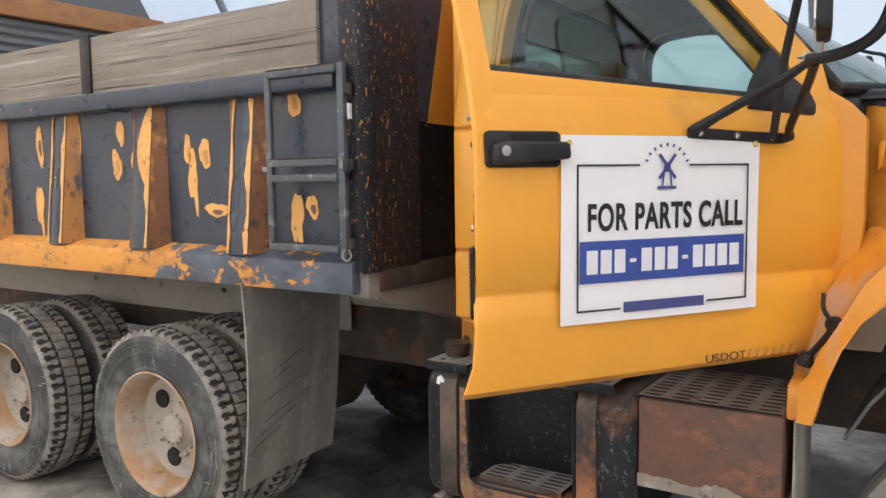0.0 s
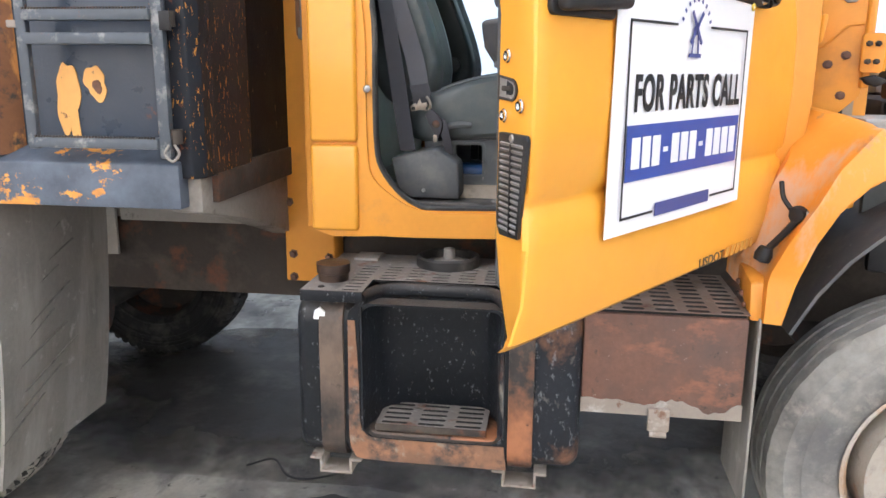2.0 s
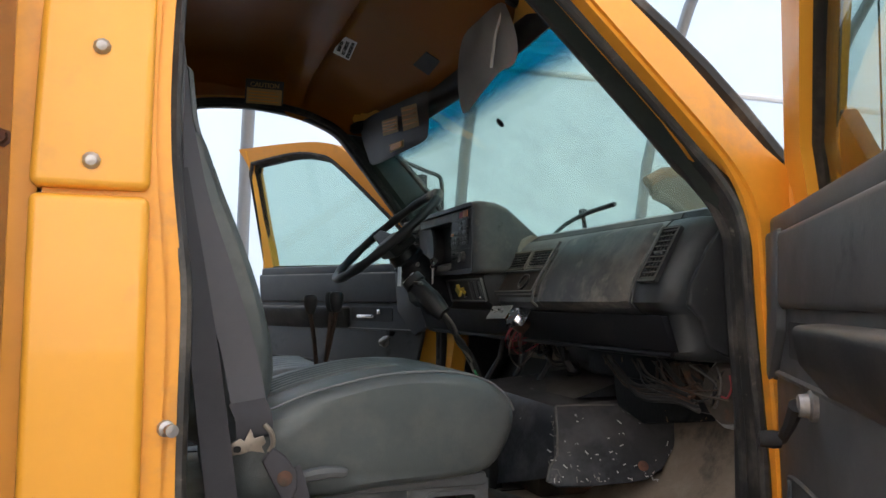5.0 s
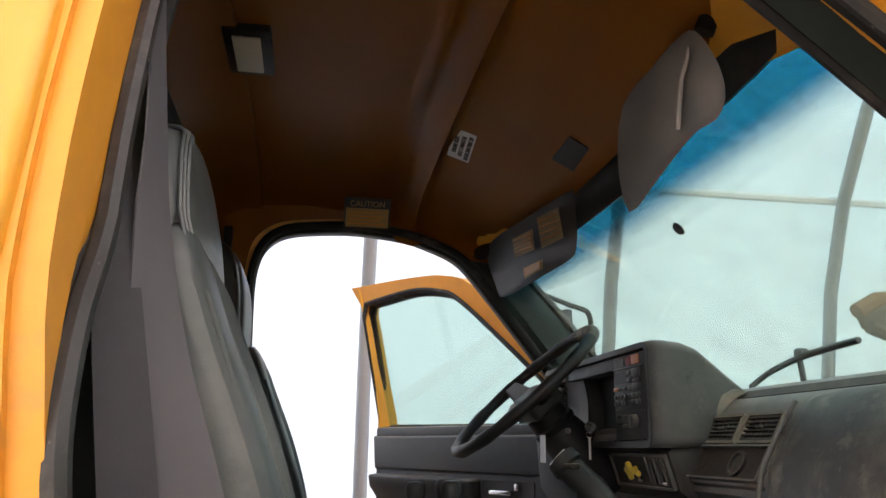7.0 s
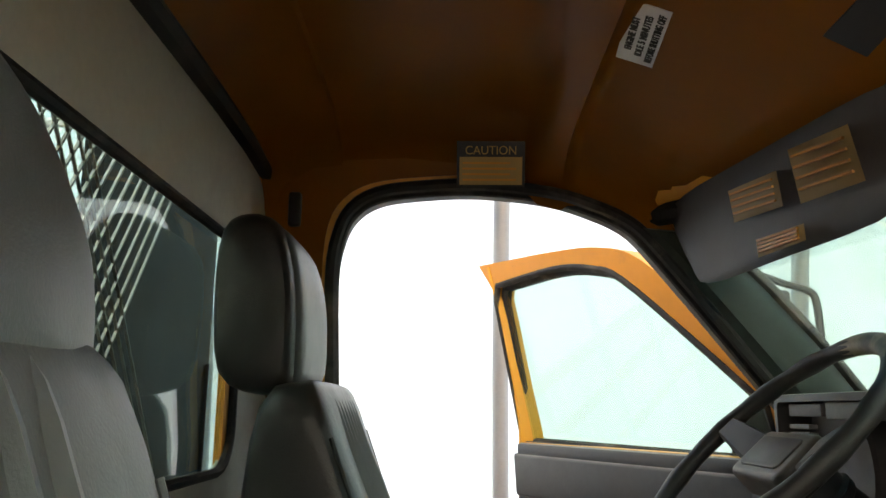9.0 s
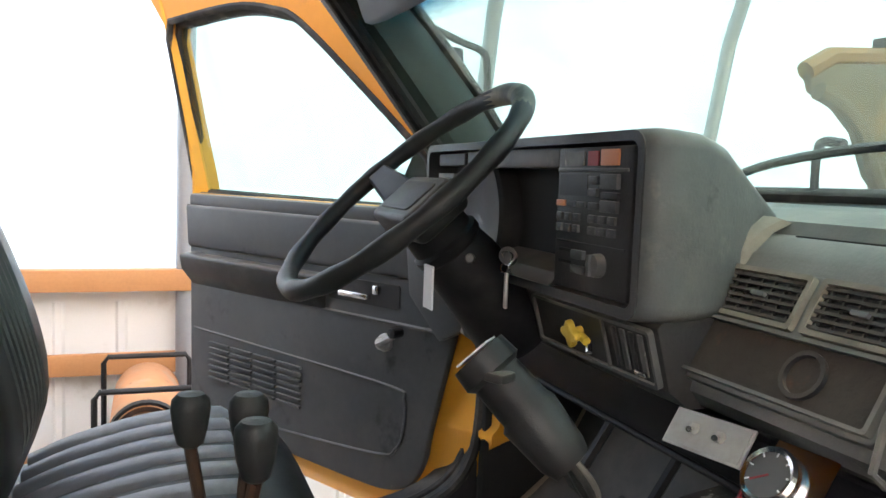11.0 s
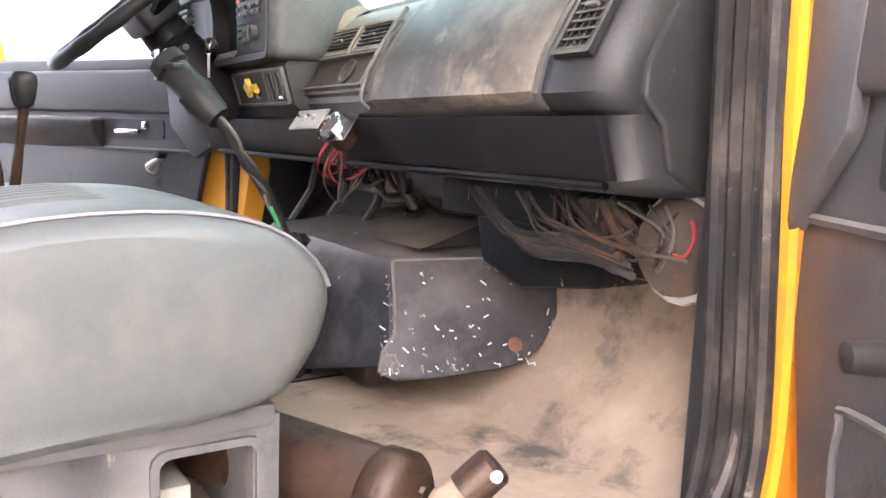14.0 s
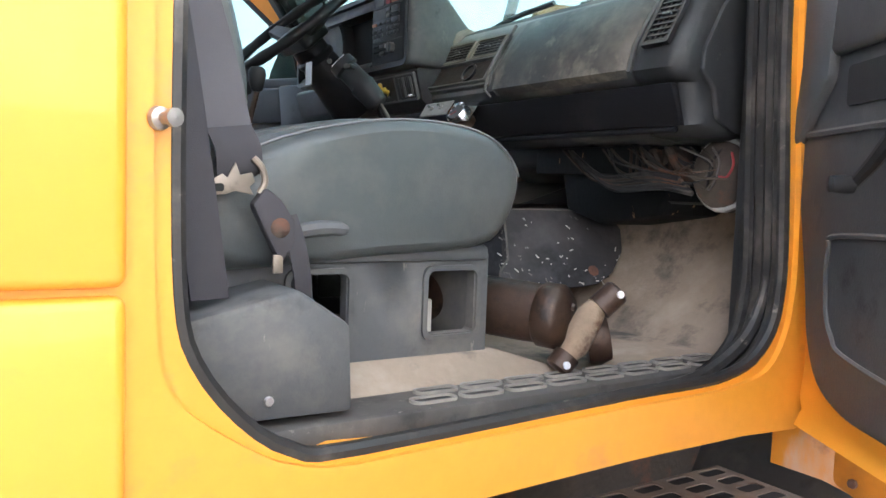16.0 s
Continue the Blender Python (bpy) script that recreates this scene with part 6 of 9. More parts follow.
        P("lock", lathe(B(), [(0.0, 0.004), (0.012, 0.003), (0.013, 0)], (1.115, 0.05, 1.835), (0, 1, 0), 14), M_STEEL, hd)
    # lock edge: bolts, latch and vent
    for y, z in ((-0.082, 1.730), (-0.030, 1.646), (-0.092, 1.627)):
        P("edge_bolt", slant(lathe(B(), [(0.0, 0.003), (0.005, 0.003), (0.006, 0.006), (0.009, 0.006), (0.010, 0.0015), (0.0125, 0.0)], (1.168, y, z), (1, 0, 0), 14)), M_CHROME, shell, "bright screw head")
    ls = [(-0.110, 1.694), (-0.110, 1.660)] + arc(-0.062, 1.672, 0.015, -80, 80, 6)
    lo = [(-0.114, 1.698), (-0.114, 1.655)] + arc(-0.062, 1.672, 0.0195, -80, 80, 6)
    P("latch_slot", slant(prism(B(), ls, "yz", 1.158, 1.1682)), M_PLATE, shell)
    P("latch_hole", slant(prism(B(), [(-0.082, 1.664), (-0.080, 1.688)] + arc(-0.064, 1.673, 0.010, 80, -80, 5), "yz", 1.160, 1.1688)), M_SHADE, shell)
    P("latch_rim", slant(ring_prism(B(), lo, ls, "yz", 1.158, 1.1695)), M_FRAME, shell)
    P("latch_claw", slant(box(B(), 1.166, 1.172, -0.098, -0.066, 1.670, 1.679, 0.002)), M_FRAME, shell)
    def proud(bm):
        for v in slant(bm).verts:
            v.co.x += 0.006
        return bm

    vent = P("edge_vent", proud(prism(B(), [(-0.098, 1.598), (-0.100, 1.43), (-0.088, 1.412), (-0.016, 1.418), (0.010, 1.59), (0.004, 1.600)], "yz", 1.158, 1.171, 0.003)), M_BLACK, shell, "black plastic vent in the door edge")
    for i in range(15):
        z = 1.426 + i * 0.0108
        w = -0.002 - 0.020 * (1 - i / 14)
        for a, b in ((-0.086, -0.0485), (-0.0425, w)):
            P("vent_slat", proud(prism(B(), [(1.1705, z), (1.1725, z), (1.176, z + 0.0045), (1.1705, z + 0.006)], "xz", a, b)), M_ALU, vent)
    P("vent_screw", proud(lathe(B(), [(0, 0.004), (0.006, 0.004), (0.008, 0)], (1.171, -0.045, 1.591), (1, 0, 0), 12)), M_STEEL, vent)
    P("vent_spine", proud(box(B(), 1.171, 1.1755, -0.0475, -0.0435, 1.424, 1.582)), M_BLACK, vent)
    P("edge_plug", slant(lathe(B(), [(0, 0.004), (0.006, 0.003), (0.008, 0)], (1.168, -0.006, 1.851), (1, 0, 0), 10)), M_RUST, shell)
    # inner trim
    outline = [(0.055, 1.46), (0.085, 1.37), (0.13, 1.31), (0.22, 1.272), (1.05, 1.265), (1.095, 1.30), (1.108, 1.955), (0.03, 1.955), (-0.02, 1.72)]
    outline = [(p.x, p.y) for p in smooth_path([(-0.02, 1.72, 0), (0.05, 1.46, 0), (0.07, 1.37, 0), (0.115, 1.30, 0), (0.20, 1.268, 0), (0.32, 1.262, 0)], 4)] + [(1.05, 1.262), (1.095, 1.30), (1.108, 1.955), (0.03, 1.955)]
    trim = P("inner_trim", prism(B(), outline, "xz", -0.132, -0.108, 0.008, 2), M_TRIM, shell, "dusty dark grey moulded door trim")
    P("trim_pad", prism(B(), [(0.12, 1.815), (1.10, 1.815), (1.115, 1.95), (0.04, 1.95)], "xz", -0.146, -0.128, 0.012, 3), M_TRIM, trim)
    P("belt_rail", box(B(), -0.03, 1.10, -0.140, -0.080, 1.940, 1.984, 0.010), M_TRIM, trim)
    P("armrest", prism(B(), [(-0.175, 1.745), (-0.13, 1.69), (-0.13, 1.80), (-0.185, 1.795)], "yz", 0.43, 1.09, 0.012, 3), M_DASHD, trim)
    P("pull_recess", prism(B(), rrect(0.16, 0.42, 1.735, 1.795, 0.008, 3), "xz", -0.136, -0.130), M_DASHD, trim)
    if not near:
        P("inside_handle", box(B(), 0.26, 0.37, -0.152, -0.134, 1.748, 1.764, 0.004), M_CHROME, trim, "chrome inside handle")
        P("lock_tab", box(B(), 0.225, 0.245, -0.148, -0.134, 1.765, 1.788, 0.003), M_CHROME, trim)
    P("trim_crease", tube(B(), [(0.02, -0.133, 1.70), (0.5, -0.134, 1.70), (1.1, -0.133, 1.715)], 0.006, 6), M_TRIM, trim)
    pk = smooth_path([(1.07, -0.134, 1.555), (0.60, -0.134, 1.548), (0.18, -0.134, 1.54), (0.135, -0.134, 1.515), (0.135, -0.134, 1.44), (0.16, -0.134, 1.385), (0.24, -0.134, 1.355), (0.7, -0.134, 1.32), (1.05, -0.134, 1.31)], 5)
    P("pocket_rim", tube(B(), pk, 0.0045, 6), M_TRIM, trim)
    for i in range(7):
        for j in range(4):
            u0 = 0.53 + j * 0.115
            P("grille_slat", box(B(), u0, u0 + 0.105, -0.142, -0.132, 1.405 + i * 0.0185, 1.414 + i * 0.0185, 0.002), M_TRIM, trim)
    P("front_boss", prism(B(), [(-0.03, 1.955), (0.14, 1.955), (0.12, 1.78), (0.02, 1.68), (-0.06, 1.72)], "xz", -0.150, -0.120, 0.010, 2), M_TRIM, trim)
    # window crank
    cu, cz = (0.332, 1.677) if near else (0.205, 1.648)
    cr = P("window_crank", lathe(B(), [(0.023, 0.0), (0.023, 0.008), (0.018, 0.011), (0.016, 0.024), (0.0, 0.026)], (cu, -0.132, cz), (0, -1, 0), 20), M_STEEL, trim, "chrome window crank with black knob")
    tip = (0.254, -0.166, 1.615) if near else (0.125, -0.166, 1.690)
    P("crank_arm", tube(B(), [(cu, -0.158, cz), ((cu + tip[0]) / 2, -0.160, (cz + tip[2]) / 2), tip], [0.012, 0.010, 0.008], 8), M_BLACK if near else M_STEEL, cr)
    P("crank_knob", lathe(B(), [(0.0, 0.0), (0.013, 0.001), (0.014, 0.012), (0.012, 0.032), (0.0, 0.035)], tip, (0, -1, 0), 14), M_BLACK, cr)
    return dm, shell


door_m, near_door = build_door(True)
far_m, far_door = build_door(False)

# ---- sign on the near door ----
sign_m = door_m @ Matrix.Translation((0.612, 0.021, 1.63)) @ Matrix.Rotation(math.pi, 4, "Z") @ Matrix.Rotation(radians(90), 4, "X")
# sign space: x to the reader's right, y up, z towards the reader
sign = thing("parts_sign", (0, 0, 0), "white vinyl sign reading FOR PARTS CALL on the yellow door", "sign", m=sign_m)
bm = B()
nx = 14
fr = [[(-0.332 + 0.664 * i / nx, y, 0.002 * math.sin(5 * i / nx + y * 6)) for i in range(nx + 1)] for y in (-0.244, -0.12, 0.0, 0.12, 0.246)]
loft(bm, fr, cap=False, closed=False)
bmesh.ops.solidify(bm, geom=bm.faces[:], thickness=0.002)
part("sheet", bm, M_SIGN, sign, local=True)
for x0, x1, y0, y1 in ((-0.287, -0.090, 0.166, 0.171), (0.075, 0.288, 0.166, 0.171), (-0.287, -0.282, -0.213, 0.171), (0.283, 0.288, -0.213, 0.171), (-0.287, -0.150, -0.213, -0.208), (0.142, 0.288, -0.213, -0.208)):
    part("border_line", box(B(), x0, x1, y0, y1, 0.004, 0.0052), M_INK, sign, local=True)
part("blue_bar", box(B(), -0.278, 0.275, -0.138, -0.028, 0.004, 0.0052), M_BLUE, sign, local=True)
for k in range(12):
    x0 = -0.258 + k * 0.0436
    hh = 0.031 if k not in (3, 7) else 0.005
    part("number_bar", box(B(), x0 + (0 if hh > 0.01 else 0.006), x0 + (0.034 if hh > 0.01 else 0.026), -0.083 - hh, -0.083 + hh, 0.0056, 0.0066, 0.0), M_PRINTW, sign, local=True)
part("name_bar", box(B(), -0.140, 0.132, -0.222, -0.194, 0.004, 0.0052), M_NAVY, sign, local=True)
words("lettering", "FOR PARTS CALL", 0.098, M_INK, sign, Matrix.Translation((0.006, 0.000, 0.0045)), width=0.522, bold=0.026)
for g in (-0.31, 0.315):
    part("grommet", lathe(B(), [(0.004, 0.004), (0.006, 0.006), (0.009, 0.004), (0.010, 0.002)], (g, 0.226, 0), (0, 0, 1), 14), M_BRASS, sign, local=True)
lg = B()
prism(lg, [(-0.018, 0.112), (-0.013, 0.112), (-0.008, 0.150), (0.008, 0.150), (0.013, 0.112), (0.018, 0.112), (0.011, 0.165), (0.0, 0.176), (-0.011, 0.165)], "xy", 0.004, 0.0052)
part("mill_shape", lg, M_NAVY, sign, local=True)
for a in (50, 130):
    part("sail_shape", box(B(), -0.042, 0.042, -0.0045, 0.0045, 0.0056, 0.0066, 0, Matrix.Translation((0, 0.165, 0)) @ Matrix.Rotation(radians(a), 4, "Z")), M_NAVY, sign, local=True)
part("mill_base", box(B(), -0.030, 0.030, 0.104, 0.112, 0.004, 0.0052), M_NAVY, sign, local=True)
for i in range(9):
    a = radians(160 - i * 17.5)
    part("arc_mark", box(B(), -0.0045, 0.0045, -0.003, 0.003, 0.004, 0.005, 0, Matrix.Translation((0.072 * math.cos(a), 0.158 + 0.065 * math.sin(a), 0)) @ Matrix.Rotation(a, 4, "Z")), M_NAVY, sign, local=True)
ut = words("lettering", "USDOT", 0.034, M_FRAME, near_door, world_of(near_door).inverted() @ door_m @ Matrix.Translation((0.375, 0.0055, 1.233)) @ Matrix.Rotation(math.pi, 4, "Z") @ Matrix.Rotation(radians(90), 4, "X"), width=0.150)
for i in range(5, 11):
    u0 = 0.435 - i * 0.033
    bm = prism(B(), [(u0, 1.232), (u0 + 0.020, 1.232), (u0 + 0.012, 1.258), (u0 - 0.008, 1.258)], "xz", 0.0045, 0.0062)
    bmesh.ops.transform(bm, matrix=door_m, verts=bm.verts)
    part("number_mark", bm, M_FADE, near_door)


# ---- mirrors ----
def dpt(u, y, z):
    return door_m @ Vector((u, y, z))


J = Vector((-0.319, 2.212, 2.054))
bar = [(p.x, p.y) for p in smooth_path([(0.535, 1.900, 0), (0.538, 1.880, 0), (0.522, 1.870, 0), (0.36, 1.864, 0), (0.21, 1.857, 0), (0.172, 1.868, 0), (0.165, 1.885, 0)], 4)] + [(0.19, 1.888), (0.36, 1.893), (0.49, 1.899), (0.515, 1.907)]
bm = prism(B(), bar, "xz", 0.014, 0.024, 0.002)
bmesh.ops.transform(bm, matrix=door_m, verts=bm.verts)
mir = part("side_mirror", bm, M_BLACK, near_door.parent, "black flat-bar mirror bracket on the door")
part("brace_bar", tube(B(), [dpt(0.522, 0.022, 1.892), (-0.56, 2.237, 1.927), (-0.392, 2.240, 2.016), J + Vector((-0.01, 0.0, -0.003))], [0.016, 0.013, 0.013, 0.010], 8), M_BLACK, mir)
part("brace_bar", tube(B(), smooth_path([dpt(0.195, 0.022, 1.870), dpt(0.170, 0.030, 1.878), (-0.425, 2.490, 1.900), (-0.364, 2.350, 1.990), J + Vector((-0.005, 0.01, -0.01))], 4), 0.012, 8), M_BLACK, mir)
part("brace_bar", tube(B(), [dpt(0.235, 0.026, 1.874), (-0.426, 2.401, 2.088), (-0.369, 2.316, 2.292), (-0.300, 2.21, 2.55)], 0.0115, 8), M_BLACK, mir)
part("brace_tube", tube(B(), smooth_path([J + Vector((-0.02, -0.01, -0.004)), J + Vector((0.06, -0.035, 0.002)), J + Vector((0.13, -0.07, 0.03)), J + Vector((0.165, -0.09, 0.09)), J + Vector((0.18, -0.10, 0.2)), J + Vector((0.19, -0.11, 0.5))], 4), 0.015, 8), M_BLACK, mir)
for u in (0.498, 0.367, 0.235):
    part("arm_bolt", lathe(B(), [(0, 0.007), (0.008, 0.006), (0.010, 0)], dpt(u, 0.024, 1.874 + 0.038 * (u - 0.235)), (0.84, -0.54, 0), 10), M_CHROME, mir)
for dz in (-0.008, 0.010):
    part("clamp", box(B(), -0.045, 0.035, -0.014, 0.014, dz - 0.003, dz + 0.003, 0.002, Matrix.Translation(J) @ Matrix.Rotation(radians(-25), 4, "Z") @ Matrix.Rotation(radians(-6), 4, "Y")), M_STEEL, mir, "worn bright clamp plate")
for dx in (-0.028, 0.018):
    part("clamp_bolt", lathe(B(), [(0, 0.020), (0.006, 0.020), (0.006, 0.010), (0.010, 0.010), (0.010, -0.014), (0, -0.014)], J + Vector((dx * 0.9, -dx * 0.42, 0.0)), (0, 0, 1), 6), M_STEEL, mir)
hm = Matrix.Translation((-0.297, 2.118, 2.312)) @ Matrix.Rotation(radians(-82), 4, "Z")
bm = prism(B(), rrect(-0.105, 0.105, -0.225, 0.225, 0.025, 4), "xz", -0.012, 0.022, 0.008, 2)
bmesh.ops.transform(bm, matrix=hm, verts=bm.verts)
hd = part("mirror_head", bm, M_BLACK, mir)
bm = prism(B(), rrect(-0.094, 0.094, -0.213, 0.213, 0.018, 4), "xz", -0.016, -0.013)
bmesh.ops.transform(bm, matrix=hm, verts=bm.verts)
part("mirror_glass", bm, M_MIRROR, hd, "silvered mirror glass")
bm = tube(B(), [J + Vector((0.01, -0.02, 0.0)), J + Vector((0.012, -0.03, 0.045))], 0.008, 8)
part("head_stud", bm, M_STEEL, mir)
# far mirror seen beyond the far pillar
fmir = part("side_mirror", tube(B(), smooth_path([(-0.60, 4.90, 2.455), (-0.536, 4.936, 2.446), (-0.44, 4.945, 2.415), (-0.385, 4.95, 2.40), (-0.365, 4.95, 2.37), (-0.36, 4.95, 2.25), (-0.36, 4.95, 2.02)], 4), 0.010, 8), M_BLACK, truck, "black tubular far mirror arm")
part("mirror_head", box(B(), -0.475, -0.435, 4.93, 5.05, 2.12, 2.40, 0.012), M_BLACK, fmir)

# ---- front wing, engine bay ----
WING = [((-0.43, 2.70, 1.11), (-0.394, 2.512, 1.037), (-0.342, 2.485, 1.045)),
        ((-0.43, 2.70, 1.17), (-0.391, 2.530, 1.148), (-0.318, 2.488, 1.150)),
        ((-0.415, 2.67, 1.20), (-0.375, 2.565, 1.168), (-0.305, 2.489, 1.185)),
        ((-0.405, 2.68, 1.26), (-0.340, 2.555, 1.25), (-0.275, 2.490, 1.265)),
        ((-0.36, 2.69, 1.37), (-0.280, 2.545, 1.355), (-0.225, 2.492, 1.352)),
        ((-0.31, 2.71, 1.46), (-0.235, 2.548, 1.455), (-0.160, 2.500, 1.415)),
        ((-0.275, 2.78, 1.555), (-0.185, 2.557, 1.520), (-0.080, 2.510, 1.462)),
        ((-0.24, 2.80, 1.600), (-0.15, 2.575, 1.552), (-0.050, 2.530, 1.495)),
        ((-0.21, 2.82, 1.602), (-0.12, 2.62, 1.562), (-0.02, 2.60, 1.505))]
rings = []
for C, D, A in WING:
    C, D, A = Vector(C), Vector(D), Vector(A)
    rings.append([C + Vector((0, 0.10, 0)), C, C.lerp(D, 0.35) + Vector((0.022, 0.012, 0)), C.lerp(D, 0.85) + Vector((0.022, 0.026, 0)), D + Vector((0.004, 0.002, 0)), D.lerp(A, 0.12) + Vector((0, -0.016, 0.006)), D.lerp(A, 0.90) + Vector((0, -0.008, 0)), A, A + Vector((0.004, 0.05, 0.012)), A + Vector((0.0, 0.10, 0.02))])
bm = loft(B(), rings, cap=False, closed=False)
bmesh.ops.solidify(bm, geom=bm.faces[:], thickness=0.006)
wing = part("rear_wing", bm, M_WING, truck, "worn orange wing piece behind the front wheel")
part("wing_foot", prism(B(), [(2.515, 1.04), (2.70, 1.11), (2.70, 1.17), (2.535, 1.145)], "yz", -0.42, -0.35, 0.008), M_YEL2, wing)
for k in range(3):
    part("wing_bolt", lathe(B(), [(0, 0.006), (0.007, 0.005), (0.009, 0)], (-0.425, 2.56 + 0.045 * k, 1.075 + 0.022 * k), (-1, -0.3, 0), 8), M_RUST, wing)
# dark liner over the wheel
bm = loft(B(), [[(0.26 + 0.62 * math.cos(radians(a)), y, 0.56 + 0.82 * math.sin(radians(a)) * (0.97 if y > 2.8 else 1)) for a in range(40, 151, 10)] for y in (2.64, 2.80, 3.10)], cap=False, closed=False)
bmesh.ops.solidify(bm, geom=bm.faces[:], thickness=0.01)
part("wheel_liner", bm, M_PED, truck, "dusty grey plastic wheel arch liner")
part("wing_tab", box(B(), -0.06, 0.03, 2.60, 2.66, 1.572, 1.584, 0.004), M_YEL2, wing)
lt = tube(B(), smooth_path([(-0.341, 2.632, 1.410), (-0.338, 2.610, 1.37), (-0.318, 2.596, 1.34), (-0.300, 2.585, 1.33), (-0.315, 2.575, 1.305), (-0.345, 2.585, 1.26), (-0.375, 2.592, 1.222)], 5), [0.007] * 12 + [0.013] * 7 + [0.010] * 12, 8)
hl = part("hood_latch", lt, M_BLACK, wing, "black rubber hood latch")
part("latch_knob", lathe(B(), [(0, -0.024), (0.022, -0.018), (0.025, 0.0), (0.018, 0.022), (0, 0.024)], (-0.380, 2.59, 1.212), (0.3, 0, 1), 12), M_BLACK, hl)
part("latch_boss", lathe(B(), [(0, -0.015), (0.024, -0.012), (0.026, 0.0), (0.020, 0.015), (0, 0.017)], (-0.305, 2.578, 1.328), (-0.6, -0.8, 0), 14), M_BLACK, hl)
part("latch_plate", box(B(), -0.290, -0.268, 2.555, 2.575, 1.29, 1.34, 0.004), M_STEEL, hl)
eng = part("engine", box(B(), 0.15, 1.15, 3.35, 4.15, 1.00, 1.62, 0.04), M_FRAME, truck, "dirty diesel engine in the open bay")
part("rocker_cover", box(B(), 0.2, 1.1, 3.55, 3.85, 1.62, 1.78, 0.03), M_ALU, eng)
part("inner_wing", box(B(), -0.02, 1.2, 2.92, 2.95, 1.16, 1.50, 0.004), M_SEAT, eng, "grey inner wing panel")
part("wing_liner", box(B(), 0.0, 0.42, 2.88, 2.915, 1.10, 1.24, 0.02), M_BLACK, eng)
bm = loft(B(), [[(x, 2.70 + 0.02 * math.sin(9 * x), 1.575 + 0.012 * math.sin(7 * x) - 0.06 * k) for x in [-0.12 + 0.08 * i for i in range(14)]] for k in (0, 0.5, 1)] , cap=False, closed=False)
bmesh.ops.solidify(bm, geom=bm.faces[:], thickness=0.01)
part("pale_edge_strip", bm, M_ALU, eng, "pale dusty edge strip")
part("edge_ledge", box(B(), -0.12, 0.95, 2.70, 2.94, 1.565, 1.580, 0.004), M_ALU, eng)
res = part("coolant_tank", box(B(), 0.185, 0.345, 3.12, 3.30, 1.68, 1.955, 0.02), M_POLY, truck, "milky plastic coolant tank")
part("tank_cap", lathe(B(), [(0.03, 0), (0.03, 0.03), (0, 0.032)], (0.26, 3.2, 1.955), (0, 0, 1), 14), M_BLACK, res)
flt = part("air_filter", lathe(B(), [(0.0, 0.004), (0.062, 0.0), (0.066, 0.006), (0.074, 0.006), (0.078, 0.02), (0.070, 0.026), (0.070, 0.27), (0.060, 0.285), (0.0, 0.29)], (0.446, 3.0, 1.802), (-0.55, 0.83, 0.0), 32), M_ALU, truck, "grey air filter canister with round end cap")
for dx, dz in ((-0.016, 0.022), (-0.018, -0.028), (0.022, 0.026)):
    part("filter_boss", lathe(B(), [(0.024, 0), (0.024, 0.008), (0.018, 0.010), (0.015, 0.004), (0.0, 0.004)], (0.448 + dx, 2.998, 1.802 + dz), (0.55, -0.83, 0), 16), M_ALU, flt)
part("filter_band", lathe(B(), [(0.072, 0.12), (0.074, 0.12), (0.074, 0.14), (0.072, 0.14)], (0.446, 3.0, 1.802), (-0.55, 0.83, 0.0), 32), M_RUST, flt)
pp = part("charge_pipe", tube(B(), smooth_path([(0.27, 2.97, 1.46), (0.30, 2.96, 1.55), (0.36, 2.95, 1.61), (0.44, 2.95, 1.648), (0.56, 2.95, 1.66), (0.80, 2.97, 1.67)], 6), 0.042, 16), M_POLY, truck, "pale metal charge air pipe")
part("hose", tube(B(), [(0.52, 2.95, 1.658), (0.56, 2.95, 1.66), (0.62, 2.953, 1.663), (0.66, 2.955, 1.665)], [0.050, 0.054, 0.054, 0.050], 14), M_RUST, pp)
for x in (0.535, 0.63):
    part("hose_clamp", tube(B(), [(x, 2.95, 1.659), (x + 0.012, 2.95, 1.66)], 0.057, 14), M_STEEL, pp)
for pth, r, mt in (([(0.02, 2.90, 1.660), (0.20, 2.90, 1.682), (0.44, 2.90, 1.716)], 0.013, M_ALU), ([(0.07, 2.90, 1.563), (0.17, 2.90, 1.595), (0.27, 2.90, 1.63), (0.40, 2.93, 1.67)], 0.014, M_ALU), ([(0.43, 2.90, 1.715), (0.47, 2.90, 1.745), (0.53, 2.92, 1.73), (0.66, 2.95, 1.70)], 0.022, M_STEEL), ([(0.02, 3.0, 1.70), (0.10, 3.02, 1.66), (0.24, 3.05, 1.66), (0.40, 3.1, 1.70)], 0.02, M_BLACK), ([(0.05, 3.0, 1.60), (0.20, 3.05, 1.58), (0.36, 3.1, 1.56)], 0.025, M_RUB), ([(0.30, 3.02, 1.70), (0.34, 3.0, 1.62), (0.40, 3.0, 1.56)], 0.012, M_FRAME), ([(0.55, 2.93, 1.60), (0.56, 2.92, 1.64), (0.57, 2.92, 1.70)], 0.006, M_STEEL)):
    part("bay_pipe", tube(B(), smooth_path(pth, 5), r, 10), mt, eng)
part("rod_end", lathe(B(), [(0.0, -0.012), (0.024, -0.010), (0.026, 0.0), (0.024, 0.010), (0.0, 0.012)], (0.45, 2.895, 1.72), (0.2, -1, 0.2), 14), M_ALU, eng)
part("hose_mouth", lathe(B(), [(0.034, 0.0), (0.040, 0.004), (0.040, 0.10), (0.030, 0.10), (0.030, 0.01), (0.0, 0.012)], (0.205, 2.95, 1.725), (-0.5, 0.86, 0), 18), M_BLACK, eng)
